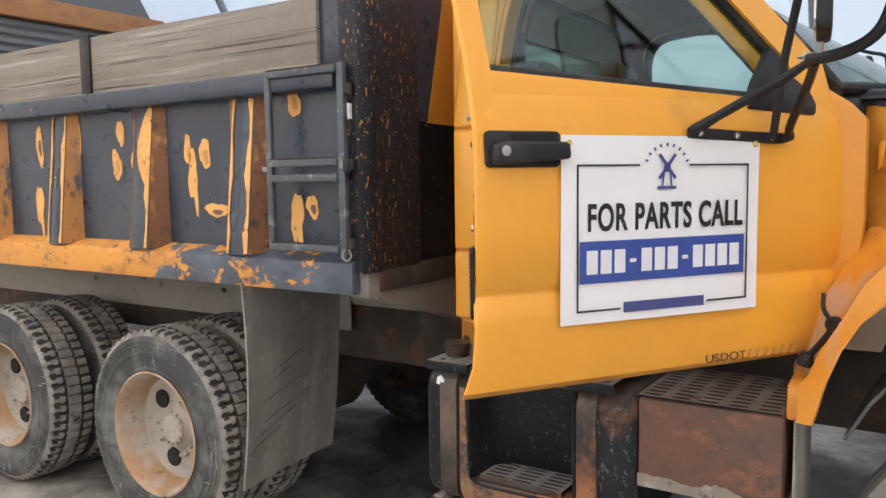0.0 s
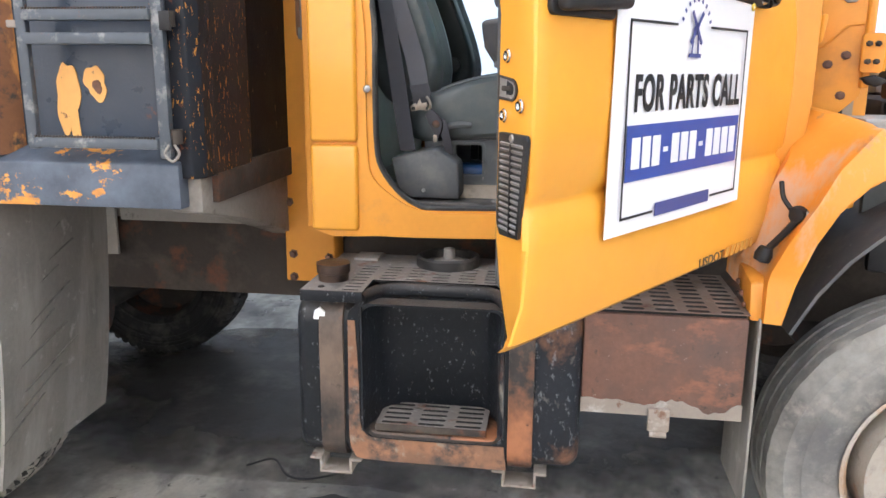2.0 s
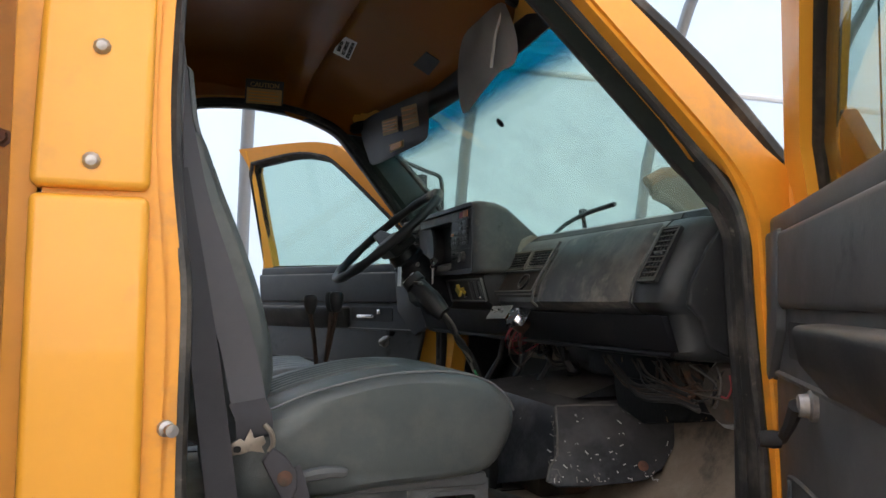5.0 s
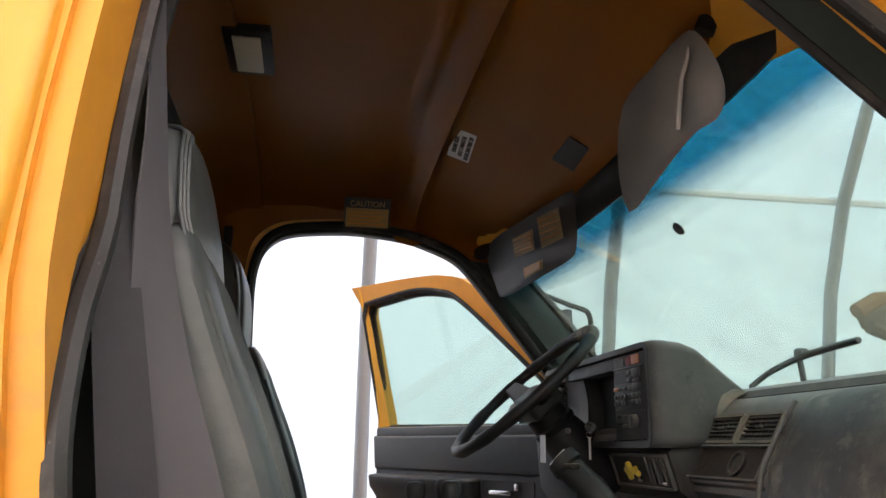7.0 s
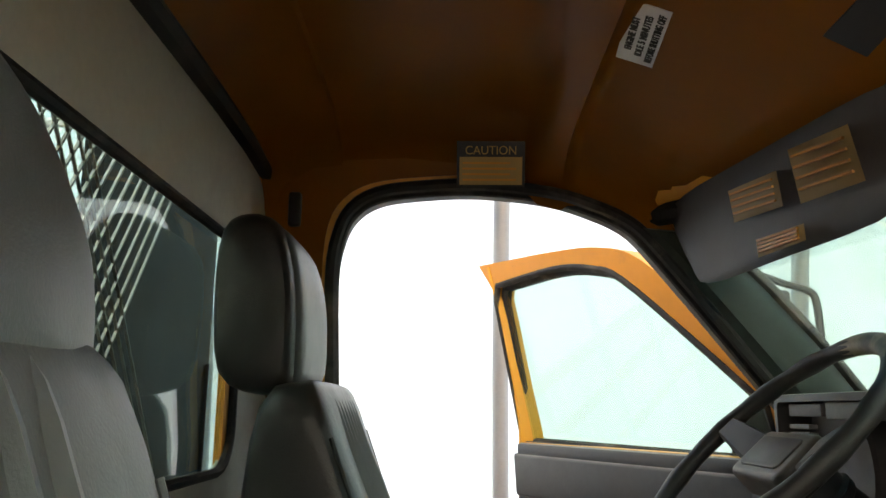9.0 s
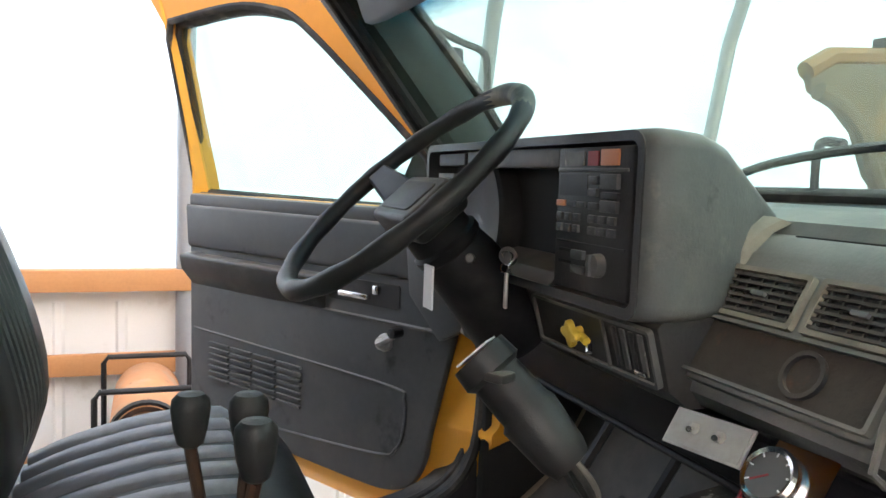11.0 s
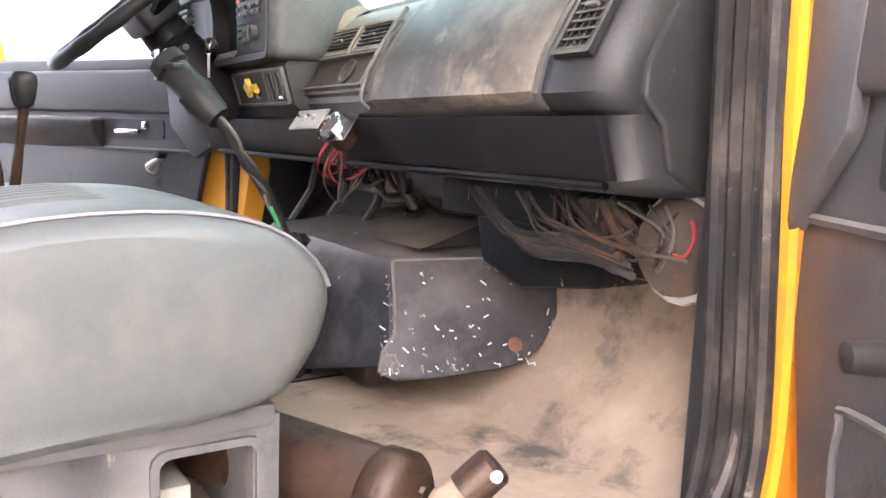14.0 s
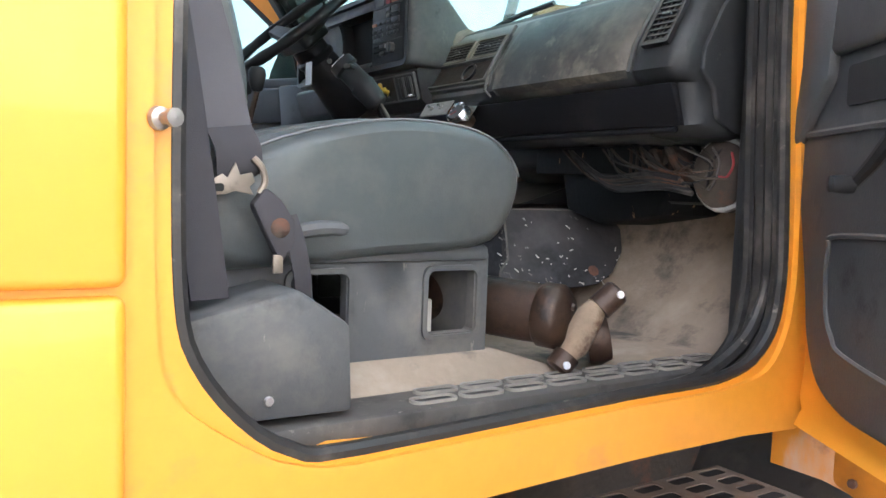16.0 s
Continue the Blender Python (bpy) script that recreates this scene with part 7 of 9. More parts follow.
part("wash_bottle", box(B(), 0.06, 0.20, 3.02, 3.12, 1.62, 1.72, 0.015), M_FRAME, eng)
part("pump_body", lathe(B(), [(0.0, 0.0), (0.045, 0.004), (0.050, 0.03), (0.050, 0.09), (0.0, 0.10)], (0.05, 2.92, 1.61), (1, 0.1, 0), 18), M_BLACK, eng)
part("shock_tower", box(B(), 0.16, 0.24, 2.86, 2.93, 1.15, 1.48, 0.01), M_SEAT, eng)
part("intake_elbow", tube(B(), smooth_path([(0.20, 3.1, 1.72), (0.27, 3.05, 1.74), (0.34, 3.0, 1.74)], 5), 0.07, 14), M_BLACK, eng)
part("cable_bundle", tube(B(), smooth_path([(-0.05, 2.88, 1.50), (0.10, 2.86, 1.38), (0.22, 2.85, 1.34), (0.36, 2.86, 1.36)], 5), 0.018, 8), M_BLACK, eng)
part("motor_can", lathe(B(), [(0, 0), (0.06, 0.005), (0.065, 0.12), (0.05, 0.14), (0, 0.14)], (0.10, 2.98, 1.62), (1, -0.2, 0), 16), M_BLACK, eng)
part("aerial", tube(B(), [(-0.10, 2.84, 2.02), (-0.10, 2.84, 2.9)], 0.0025, 5), M_BLACK, truck)

# ---- tipped hood ----
def hood_x(y):
    d = abs(y - CY)
    return 1.78 - 0.03 * d - 0.25 * max(0, d - 0.8) ** 2


def hood_top(y):
    d = abs(y - CY)
    return 2.22 + 0.38 * min(1, d / 0.88) ** 2 - (0.5 * (d - 0.88) if d > 0.88 else 0)


ys = [CY - 1.30 + 2.60 * i / 40 for i in range(41)]
bm = loft(B(), [[(hood_x(y) - 0.05 * (1 - k / 8) + 0.25 * math.sin(k / 8 * 2.2), y, hood_top(y) - (hood_top(y) - 0.95) * k / 8) for y in ys] for k in range(9)], cap=False, closed=False)
bmesh.ops.solidify(bm, geom=bm.faces[:], thickness=-0.012)
hood = part("hood", bm, M_FIBRE, truck, "tipped fibreglass hood showing its yellowed inside")
lobe = [(0.80, 2.45), (0.82, 2.385), (0.92, 2.345), (1.02, 2.26), (1.09, 2.12), (1.16, 2.05), (1.30, 2.09), (1.55, 2.12), (1.82, 2.12), (1.80, 2.43), (1.45, 2.49), (1.15, 2.525), (0.90, 2.505)]
for y, nm in ((5.02, "far"), (2.44, "near")):
    lb = part("wing_flare", prism(B(), lobe, "xz", y, y + 0.04, 0.012, 2), M_FIBRE, hood)
    part("flare_edge", tube(B(), [(x, y + 0.02, z) for x, z in lobe[8:]] + [(lobe[0][0], y + 0.02, lobe[0][1])], 0.035, 8), M_FLARE, hood)
    part("arch_lip", tube(B(), smooth_path([(x, y - 0.02 if y > CY else y + 0.06, z) for x, z in lobe[1:7]], 3), 0.03, 8), M_FIBRE, hood)
for dx in (0.0, 0.06):
    part("hood_clip", box(B(), 1.12 + dx, 1.16 + dx, 5.0, 5.08, 2.53, 2.59, 0.006), M_BLACK, hood)
part("hood_stay", box(B(), 1.3, 1.7, 3.0, 3.06, 1.75, 2.02, 0.02), M_FIBRE, hood)
part("hood_bracing", box(B(), 1.45, 1.62, 2.7, 4.8, 1.80, 2.00, 0.03), M_YEL2, hood)


# ---- cab inside: dashboard ----
DY0, DY1 = 2.915, 4.60
prof = [(-0.14, 1.70), (-0.14, 2.03), (-0.30, 2.042), (-0.42, 2.036), (-0.465, 2.024), (-0.475, 2.008), (-0.495, 2.006), (-0.52, 1.985), (-0.56, 1.925), (-0.592, 1.87), (-0.602, 1.825), (-0.585, 1.806), (-0.566, 1.80), (-0.548, 1.735), (-0.552, 1.722), (-0.530, 1.706), (-0.45, 1.70)]
def dash_rings(rows):
    return [[(-0.14 + (x + 0.14) * (0.55 + 0.45 * k), y, 1.86 + (z - 1.86) * (0.75 + 0.25 * k)) for x, z in prof] for y, k in rows]


dash = part("dashboard", loft(B(), dash_rings(((3.036, 1.0), (3.4, 1.0), (3.8, 1.0), (4.3, 1.0), (DY1, 1.0)))), M_DASH, truck, "dusty dark grey moulded dashboard")
part("end_section", loft(B(), dash_rings(((DY0, 0.72), (DY0 + 0.006, 0.84), (DY0 + 0.02, 0.94), (DY0 + 0.045, 0.997), (3.030, 0.997), (3.033, 0.985)))), M_DASHE, dash, "cleaner dark grey end section of the dashboard")
part("dash_gap", box(B(), -0.486, -0.472, 3.0, 3.72, 2.004, 2.0085), M_SHADE, dash)
# lower panel, darker
bm = prism(B(), [(-0.572, 1.798), (-0.590, 1.798), (-0.560, 1.722), (-0.545, 1.722)], "xz", 2.945, 4.55, 0.003)
part("lower_panel", bm, M_LOW, dash, "glossy black lower dash panel")
part("dash_end", prism(B(), [(-0.15, 1.71), (-0.15, 2.01), (-0.40, 2.015), (-0.455, 1.995), (-0.50, 1.94), (-0.545, 1.86), (-0.55, 1.82), (-0.515, 1.79), (-0.50, 1.735), (-0.45, 1.712)], "xz", DY0 - 0.008, DY0 + 0.01, 0.006, 2), M_DASHE, dash, "rounded grey end of the dashboard")
part("lower_lip", tube(B(), [(-0.552, 2.96, 1.716), (-0.552, 3.5, 1.714), (-0.55, 4.5, 1.712)], 0.006, 8), M_LOW, dash)
# glove box door
gl = [(-0.500, 2.003), (-0.530, 1.988), (-0.572, 1.930), (-0.606, 1.872), (-0.617, 1.826), (-0.600, 1.812), (-0.57, 1.83), (-0.54, 1.92)]
rings = [[(x + 0.012 * (1 - k), y, z + (1.91 - z) * 0.03 * (1 - k)) for x, z in gl] for y, k in ((3.045, 0.0), (3.055, 0.7), (3.07, 1.0), (3.25, 1.02), (3.44, 1.0), (3.462, 0.7), (3.472, 0.0))]
part("glove_door", loft(B(), rings), M_GLOVE, dash, "dusty curved glove box door with tan scuffs")
part("glove_seam", tube(B(), [(x - 0.004, 3.480, z) for x, z in gl[1:6]], 0.004, 6), M_DASH, dash)


def face_m(y, z0, z1):
    """Pose of the sloping dash face: local x along -Y, local y up the slope, local z out towards the seats."""
    a, b = Vector((-0.605, y, 1.84)), Vector((-0.515, y, 1.995))
    up = (b - a).normalized()
    n = Vector((0, -1, 0)).cross(up)
    m = Matrix((Vector((0, -1, 0)), up, n)).transposed().to_4x4()
    return Matrix.Translation(a) @ m


FM = face_m(3.625, 0, 0)


def onface(bm, m=None):
    bmesh.ops.transform(bm, matrix=m or FM, verts=bm.verts)
    return bm


vp = part("centre_panel", onface(prism(B(), rrect(-0.135, 0.135, 0.0, 0.150, 0.008, 3), "xy", -0.01, 0.006, 0.003)), M_DASH, dash)


def air_grille(parent, x0, x1, y0, y1, m, nx, ny, rim=M_BEZEL):
    g = part("air_vent", onface(ring_prism(B(), rrect(x0, x1, y0, y1, 0.004, 2), rrect(x0 + 0.006, x1 - 0.006, y0 + 0.006, y1 - 0.006, 0.003, 2), "xy", 0.004, 0.014), m), rim, parent, "black louvred air vent with dusty rim")
    part("vent_back", onface(box(B(), x0 + 0.005, x1 - 0.005, y0 + 0.005, y1 - 0.005, 0.0045, 0.0062), m), M_SHADE, g)
    for j in range(ny):
        y = y0 + 0.010 + (y1 - y0 - 0.020) * j / (ny - 1)
        part("louvre", onface(box(B(), x0 + 0.006, x1 - 0.006, y - 0.0018, y + 0.0018, 0.006, 0.012), m), M_DASHD, g)
    for i in range(nx):
        x = x0 + 0.014 + (x1 - x0 - 0.028) * i / (nx - 1)
        part("blade", onface(box(B(), x - 0.0012, x + 0.0012, y0 + 0.006, y1 - 0.006, 0.005, 0.010), m), M_DASHD, g)
    part("vent_tab", onface(box(B(), (x0 + x1) / 2 - 0.010, (x0 + x1) / 2 + 0.010, (y0 + y1) / 2 - 0.003, (y0 + y1) / 2 + 0.003, 0.012, 0.018, 0.001), m), M_PED, g)
    return g


air_grille(dash, -0.128, -0.006, 0.082, 0.146, FM, 6, 6)
air_grille(dash, 0.006, 0.128, 0.082, 0.146, FM, 6, 6)
rc = part("radio_recess", onface(ring_prism(B(), rrect(-0.13, 0.13, 0.006, 0.078, 0.004, 2), rrect(-0.125, 0.125, 0.010, 0.074, 0.003, 2), "xy", 0.004, 0.016)), M_DASH, dash)
part("recess_floor", onface(box(B(), -0.126, 0.126, 0.009, 0.075, 0.0045, 0.0065)), M_FRAME, rc)
part("recess_ring", onface(lathe(B(), [(0.026, 0.0), (0.026, 0.006), (0.021, 0.006), (0.021, 0.0)], (0.035, 0.042, 0.0065), (0, 0, 1), 20)), M_DASHD, rc)
air_grille(dash, -0.034, 0.032, 0.026, 0.162, face_m(2.980, 0, 0), 4, 10, M_DASHD)

FACE = [(-0.470, 2.022), (-0.497, 2.010), (-0.522, 1.986), (-0.562, 1.926), (-0.594, 1.872), (-0.604, 1.826), (-0.588, 1.806)]
rings = []
for k, (x, z) in enumerate(FACE):
    y = (3.765, 3.766, 3.768, 3.772, 3.778, 3.790, 3.802)[k]
    rings.append([(x + 0.004, y + 0.034, z), (x - 0.012, y + 0.028, z + 0.005), (x - 0.017, y + 0.008, z + 0.007), (x - 0.017, y - 0.008, z + 0.007), (x - 0.010, y - 0.016, z + 0.004), (x + 0.004, y - 0.018, z)])
part("centre_bezel", loft(B(), rings), M_BEZEL, dash, "dust-caked rounded edge of the centre panel")
# instrument pod
po = rrect(3.735, 4.46, 1.908, 2.122, 0.022, 4)
pi = rrect(3.747, 4.448, 1.921, 2.110, 0.012, 4)
pod = part("instrument_pod", ring_prism(B(), po, pi, "yz", -0.690, -0.62), M_DASHD, truck, "dark grey instrument pod with its cluster removed")
rings = []
for x, k, e in ((-0.688, 1.0, 0.0), (-0.684, 1.0, 0.008), (-0.672, 1.0, 0.017), (-0.655, 0.995, 0.021), (-0.62, 0.985, 0.018), (-0.575, 0.94, 0.004), (-0.50, 0.74, -0.016), (-0.43, 0.56, -0.034), (-0.39, 0.45, -0.045)):
    rings.append([(x, 4.10 + (y - 4.10) * (0.82 + 0.18 * k) - (e if y < 4.0 else 0.0), 1.910 + (z - 1.910) * k + (e * 0.12 if z > 2.0 else -e * 0.05)) for y, z in po])
part("pod_shell", loft(B(), rings, cap=False), M_DASH, pod, "smooth grey-green side of the pod")
# near-black back sheet stands for the unlit depth of the pod
part("pod_cavity", box(B(), -0.626, -0.620, 3.74, 4.455, 1.915, 2.116), M_SHADE, pod)
part("top_strip", box(B(), -0.678, -0.626, 3.948, 4.28, 2.080, 2.108, 0.003), M_DASH, pod)
part("top_lens", box(B(), -0.676, -0.626, 4.30, 4.43, 2.084, 2.106, 0.003), M_PED, pod)
part("inner_hood", lathe(B(), [(0.118, -0.02), (0.118, 0.020), (0.112, 0.026), (0.104, 0.020), (0.0, 0.012)], (-0.640, 4.275, 2.000), (-1, 0, 0), 32), M_BLACK, pod)
part("pod_ledge", prism(B(), [(-0.690, 1.921), (-0.624, 1.921), (-0.624, 1.955), (-0.676, 1.938)], "xz", 3.94, 4.44, 0.003), M_DASHD, pod)
pan = part("switch_panel", box(B(), -0.682, -0.628, 3.766, 3.941, 1.924, 2.106, 0.003), M_DASHD, pod, "black panel of small push buttons")


def panel_box(name, u0, u1, v0, v1, out, mat, lab=""):
    """A piece on the switch panel; u runs to the reader's right and v down, both from 0 to 1."""
    part(name, box(B(), -0.682 - out, -0.680, 3.938 - 0.170 * u1, 3.938 - 0.170 * u0, 2.104 - 0.180 * v1, 2.104 - 0.180 * v0, 0.0012 if out > 0.002 else 0.0), mat, pan, lab)


for u0, u1, v0, v1, out, mat in ((0.10, 0.38, 0.02, 0.12, 0.002, M_PED), (0.44, 0.58, 0.02, 0.12, 0.002, M_RED), (0.62, 0.85, 0.01, 0.12, 0.003, M_TELL), (0.0, 0.97, 0.135, 0.160, 0.003, M_DASH), (0.03, 0.44, 0.18, 0.33, 0.001, M_BLACK),
                                 (0.48, 0.60, 0.19, 0.245, 0.005, M_DASH), (0.65, 0.87, 0.175, 0.275, 0.006, M_DASH), (0.48, 0.60, 0.275, 0.33, 0.005, M_DASH), (0.65, 0.87, 0.295, 0.345, 0.004, M_DASHD),
                                 (0.0, 0.13, 0.365, 0.41, 0.003, M_TELL), (0.17, 0.28, 0.37, 0.41, 0.004, M_PED), (0.32, 0.44, 0.37, 0.41, 0.004, M_DASH), (0.48, 0.61, 0.37, 0.42, 0.004, M_DASH), (0.66, 0.87, 0.35, 0.43, 0.006, M_DASH),
                                 (0.06, 0.25, 0.715, 0.735, 0.001, M_SHADE), (0.06, 0.25, 0.80, 0.82, 0.001, M_SHADE), (0.29, 0.46, 0.71, 0.775, 0.006, M_DASH), (0.29, 0.46, 0.82, 0.875, 0.006, M_DASH), (0.0, 0.97, 0.655, 0.668, 0.002, M_BLACK)):
    panel_box("button" if out > 0.003 else "panel_mark", u0, u1, v0, v1, out, mat)
for v0 in (0.455, 0.535):
    for u0 in (0.02, 0.14, 0.27, 0.49, 0.62, 0.75):
        panel_box("button", u0, u0 + (0.085 if u0 < 0.4 else 0.10), v0, v0 + 0.055, 0.004, M_DASH)
        panel_box("legend", u0 + 0.025, u0 + 0.055, v0 + 0.02, v0 + 0.032, 0.0046, M_PED)
part("rotary_knob", lathe(B(), [(0.015, 0.0), (0.014, 0.012), (0.009, 0.014), (0.0, 0.015)], (-0.682, 3.938 - 0.170 * 0.66, 2.104 - 0.180 * 0.79), (-1, 0, 0), 18), M_DASH, pan)
part("knob_rib", box(B(), -0.700, -0.694, 3.938 - 0.170 * 0.66 - 0.003, 3.938 - 0.170 * 0.66 + 0.003, 1.949, 1.975, 0.001), M_PED, pan)
for j in range(4):
    part("side_louvre", box(B(), -0.676, -0.640, 4.35, 4.43, 2.020 + j * 0.014, 2.028 + j * 0.014, 0.001), M_DASH, pod)
# panel under the pod with brake knob
kp = part("knee_panel", prism(B(), [(-0.640, 1.910), (-0.652, 1.898), (-0.630, 1.822), (-0.60, 1.80), (-0.54, 1.80), (-0.54, 1.912)], "xz", 3.745, 4.56, 0.004), M_DASHD, truck, "black knee panel with yellow brake knob")
KM = Matrix((Vector((0, -1, 0)), Vector((-0.278, 0, 0.961)), Vector((-0.961, 0, -0.278)))).transposed().to_4x4()
KM = Matrix.Translation((-0.643, 3.900, 1.860)) @ KM


def on_knee(name, bm, mat, parent, label=""):
    bmesh.ops.transform(bm, matrix=KM, verts=bm.verts)
    return part(name, bm, mat, parent, label)


on_knee("knob_plate", ring_prism(B(), rrect(-0.152, 0.146, -0.037, 0.037, 0.006, 3), rrect(-0.147, 0.141, -0.032, 0.032, 0.004, 3), "xy", -0.002, 0.006), M_DASH, kp, "dusty raised rim of the control plate")
on_knee("plate_floor", box(B(), -0.148, 0.142, -0.033, 0.033, -0.004, 0.0012), M_BLACK, kp)
on_knee("plate_divider", box(B(), 0.038, 0.042, -0.033, 0.033, 0.0, 0.005), M_DASH, kp)
kn = on_knee("brake_knob", lathe(B(), [(0.006, 0.0), (0.006, 0.012), (0.010, 0.013), (0.0, 0.0135)], (-0.022, 0.004, 0.0), (0, 0, 1), 14), M_BRASS, kp, "yellow pull knob")
star = [(-0.022 + 0.0165 * (1 + 0.24 * math.cos(4 * a + 0.6)) * math.cos(a), 0.004 + 0.0165 * (1 + 0.24 * math.cos(4 * a + 0.6)) * math.sin(a)) for a in [6.28319 * k / 40 for k in range(40)]]
on_knee("knob_head", prism(B(), star, "xy", 0.013, 0.024, 0.003), M_BRASS, kn)
on_knee("knob_stem", tube(B(), [(-0.010, 0.0, 0.010), (0.006, -0.004, 0.012)], 0.006, 8), M_BRASS, kn)
on_knee("chrome_pin", tube(B(), [(0.002, -0.010, 0.008), (0.010, -0.018, 0.014)], 0.0045, 8), M_CHROME, kp)
for i in range(4):
    on_knee("dial_slot", box(B(), 0.060 + i * 0.019, 0.070 + i * 0.019, -0.026, 0.027, 0.0012, 0.0042, 0.001), M_DASH if i % 2 else M_DASHD, kp)
on_knee("slider_tip", box(B(), 0.104, 0.126, -0.026, -0.019, 0.004, 0.009, 0.002), M_CHROME, kp)

# hanging plates: toggle switches and a gauge
tp_m = Matrix.Translation((-0.628, 3.678, 1.794)) @ Matrix((Vector((0.137, -0.990, 0.037)), Vector((0.568, 0.110, 0.815)), Vector((-0.811, -0.0907, 0.577)))).transposed().to_4x4()
tp = part("toggle_plate", box(B(), -0.054, 0.054, -0.022, 0.022, -0.002, 0.001, 0, tp_m), M_STEEL, dash, "bright metal plate with toggle switches")
part("plate_face", box(B(), -0.051, 0.051, -0.019, 0.019, 0.0005, 0.0018, 0, tp_m), M_ALU, tp)
for k, x in enumerate((-0.018, 0.018)):
    part("toggle_nut", lathe(B(), [(0.007, 0.0), (0.007, 0.004), (0.004, 0.005), (0.0, 0.005)], tp_m @ Vector((x, 0.002, 0.0015)), tuple(tp_m.to_3x3() @ Vector((0, 0, 1))), 6), M_STEEL, tp)
    part("toggle", tube(B(), [tp_m @ Vector((x, 0.002, 0.004)), tp_m @ Vector((x + 0.006, -0.004, 0.017))], [0.0022, 0.0035], 8), M_CHROME, tp)
gp_m = Matrix.Translation((-0.616, 3.593, 1.777)) @ tp_m.to_3x3().to_4x4() @ Matrix.Rotation(radians(-3), 4, "Z")
gp = part("gauge_plate", box(B(), -0.016, 0.055, -0.022, 0.040, -0.002, 0.0, 0, gp_m), M_CHROME, dash, "bent bright plate with a round chrome gauge")


def gauge(prof, mat, name, label=""):
    bm = lathe(B(), prof, (0, 0, 0), (0, 0, 1), 28)
    bmesh.ops.transform(bm, matrix=gp_m, verts=bm.verts)
    return part(name, bm, mat, gp, label)


gauge([(0.029, -0.002), (0.031, 0.010), (0.028, 0.014), (0.024, 0.012)], M_CHROME, "gauge_bezel")
gauge([(0.0, 0.0095), (0.025, 0.0095)], M_PED, "gauge_dial")
gauge([(0.026, -0.002), (0.026, -0.038), (0.0, -0.040)], M_SHAFT, "gauge_can")
nd = box(B(), -0.001, 0.019, -0.001, 0.001, 0.0105, 0.0115, 0, gp_m @ Matrix.Rotation(radians(215), 4, "Z"))
part("needle", nd, M_RED, gp)
for k in range(7):
    a = radians(-30 + 40 * k)
    part("tick", box(B(), 0.020, 0.026, -0.0008, 0.0008, 0.0102, 0.011, 0, gp_m @ Matrix.Rotation(a, 4, "Z")), M_PRINTW, gp)
rnd = random.Random(8)
for k in range(9):
    y0, x0 = 3.57 + 0.08 * rnd.random(), -0.60 + 0.02 * rnd.random()
    drop = 0.06 + 0.08 * rnd.random()
    pts = [(x0, y0, 1.775), (x0 - 0.03 * rnd.random(), y0 + 0.04 * rnd.random(), 1.775 - drop * 0.6), (x0 + 0.02, y0 + 0.05 + 0.05 * rnd.random(), 1.775 - drop), (x0 + 0.05, y0 + 0.10 * rnd.random(), 1.775 - drop * 0.7), (x0 + 0.08, y0 + 0.02, 1.74)]
    part("wire", tube(B(), smooth_path(pts, 6), 0.0022, 5), (M_RED, M_BLACK, M_RED, M_FRAME)[k % 4], dash, "thin loose red wire" if k % 2 == 0 else "")

# tangle under the dash
ud = part("heater_case", prism(B(), [(3.05, 1.70), (3.46, 1.70), (3.42, 1.55), (3.30, 1.52), (3.12, 1.55)], "yz", -0.40, -0.18, 0.01), M_BULK, truck, "soot-black heater housing under the dashboard")
part("blower", lathe(B(), [(0.0, 0.0), (0.07, 0.0), (0.075, 0.02), (0.055, 0.04), (0.0, 0.05)], (-0.390, 2.950, 1.637), (-0.8, -0.5, 0), 24), M_FRAME, ud, "dirty blower motor")
part("blower_rim", tube(B(), [(-0.420, 2.950 + 0.065 * math.cos(k * 0.35), 1.637 + 0.070 * math.sin(k * 0.35)) for k in range(18)], 0.006, 6, loop=True), M_ALU, ud)
for k in range(6):
    o = 0.007 * (k - 2.5)
    pts = [(x - 0.3 * abs(o), y + o, z + 0.8 * o) for x, y, z in [(-0.47, 3.312, 1.672), (-0.47, 3.243, 1.63), (-0.47, 3.186, 1.614), (-0.47, 3.075, 1.622), (-0.47, 2.994, 1.612)]]
    part("loom", tube(B(), smooth_path(pts, 5), 0.0055, 6), (M_RUB, M_BLACK, M_FRAME, M_BLACK, M_FRAME, M_RUB)[k], ud, "dusty taped wiring harness")
for k in range(9):
    dx, dy, dz = 0.05 * rnd.random(), 0.10 * rnd.random() - 0.03, 0.03 * rnd.random()
    pts = [(x + dx, y + dy + 0.01 * rnd.random(), z + dz + 0.02 * rnd.random()) for x, y, z in [(-0.45, 3.09, 1.671), (-0.45, 3.052, 1.632), (-0.45, 3.004, 1.619), (-0.45, 2.982, 1.605)]]
    part("hose", tube(B(), smooth_path(pts, 5), 0.004 + 0.006 * rnd.random(), 7), (M_FRAME, M_BLACK, M_RUB)[k % 3], ud)
for k in range(10):
    y0, z0 = 3.45 + 0.5 * rnd.random(), 1.64 + 0.05 * rnd.random()
    pts = [(-0.47 + 0.1 * rnd.random(), y0, z0), (-0.45 + 0.1 * rnd.random(), y0 + 0.08, z0 - 0.03 * rnd.random()), (-0.40, y0 + 0.16, 1.70)]
    part("loom", tube(B(), smooth_path(pts, 5), 0.003 + 0.004 * rnd.random(), 6), (M_BLACK, M_FRAME, M_DASHD)[k % 3], ud)
part("duct_box", box(B(), -0.44, -0.20, 3.12, 3.50, 1.635, 1.70, 0.01), M_BULK, ud, "soot-black duct")
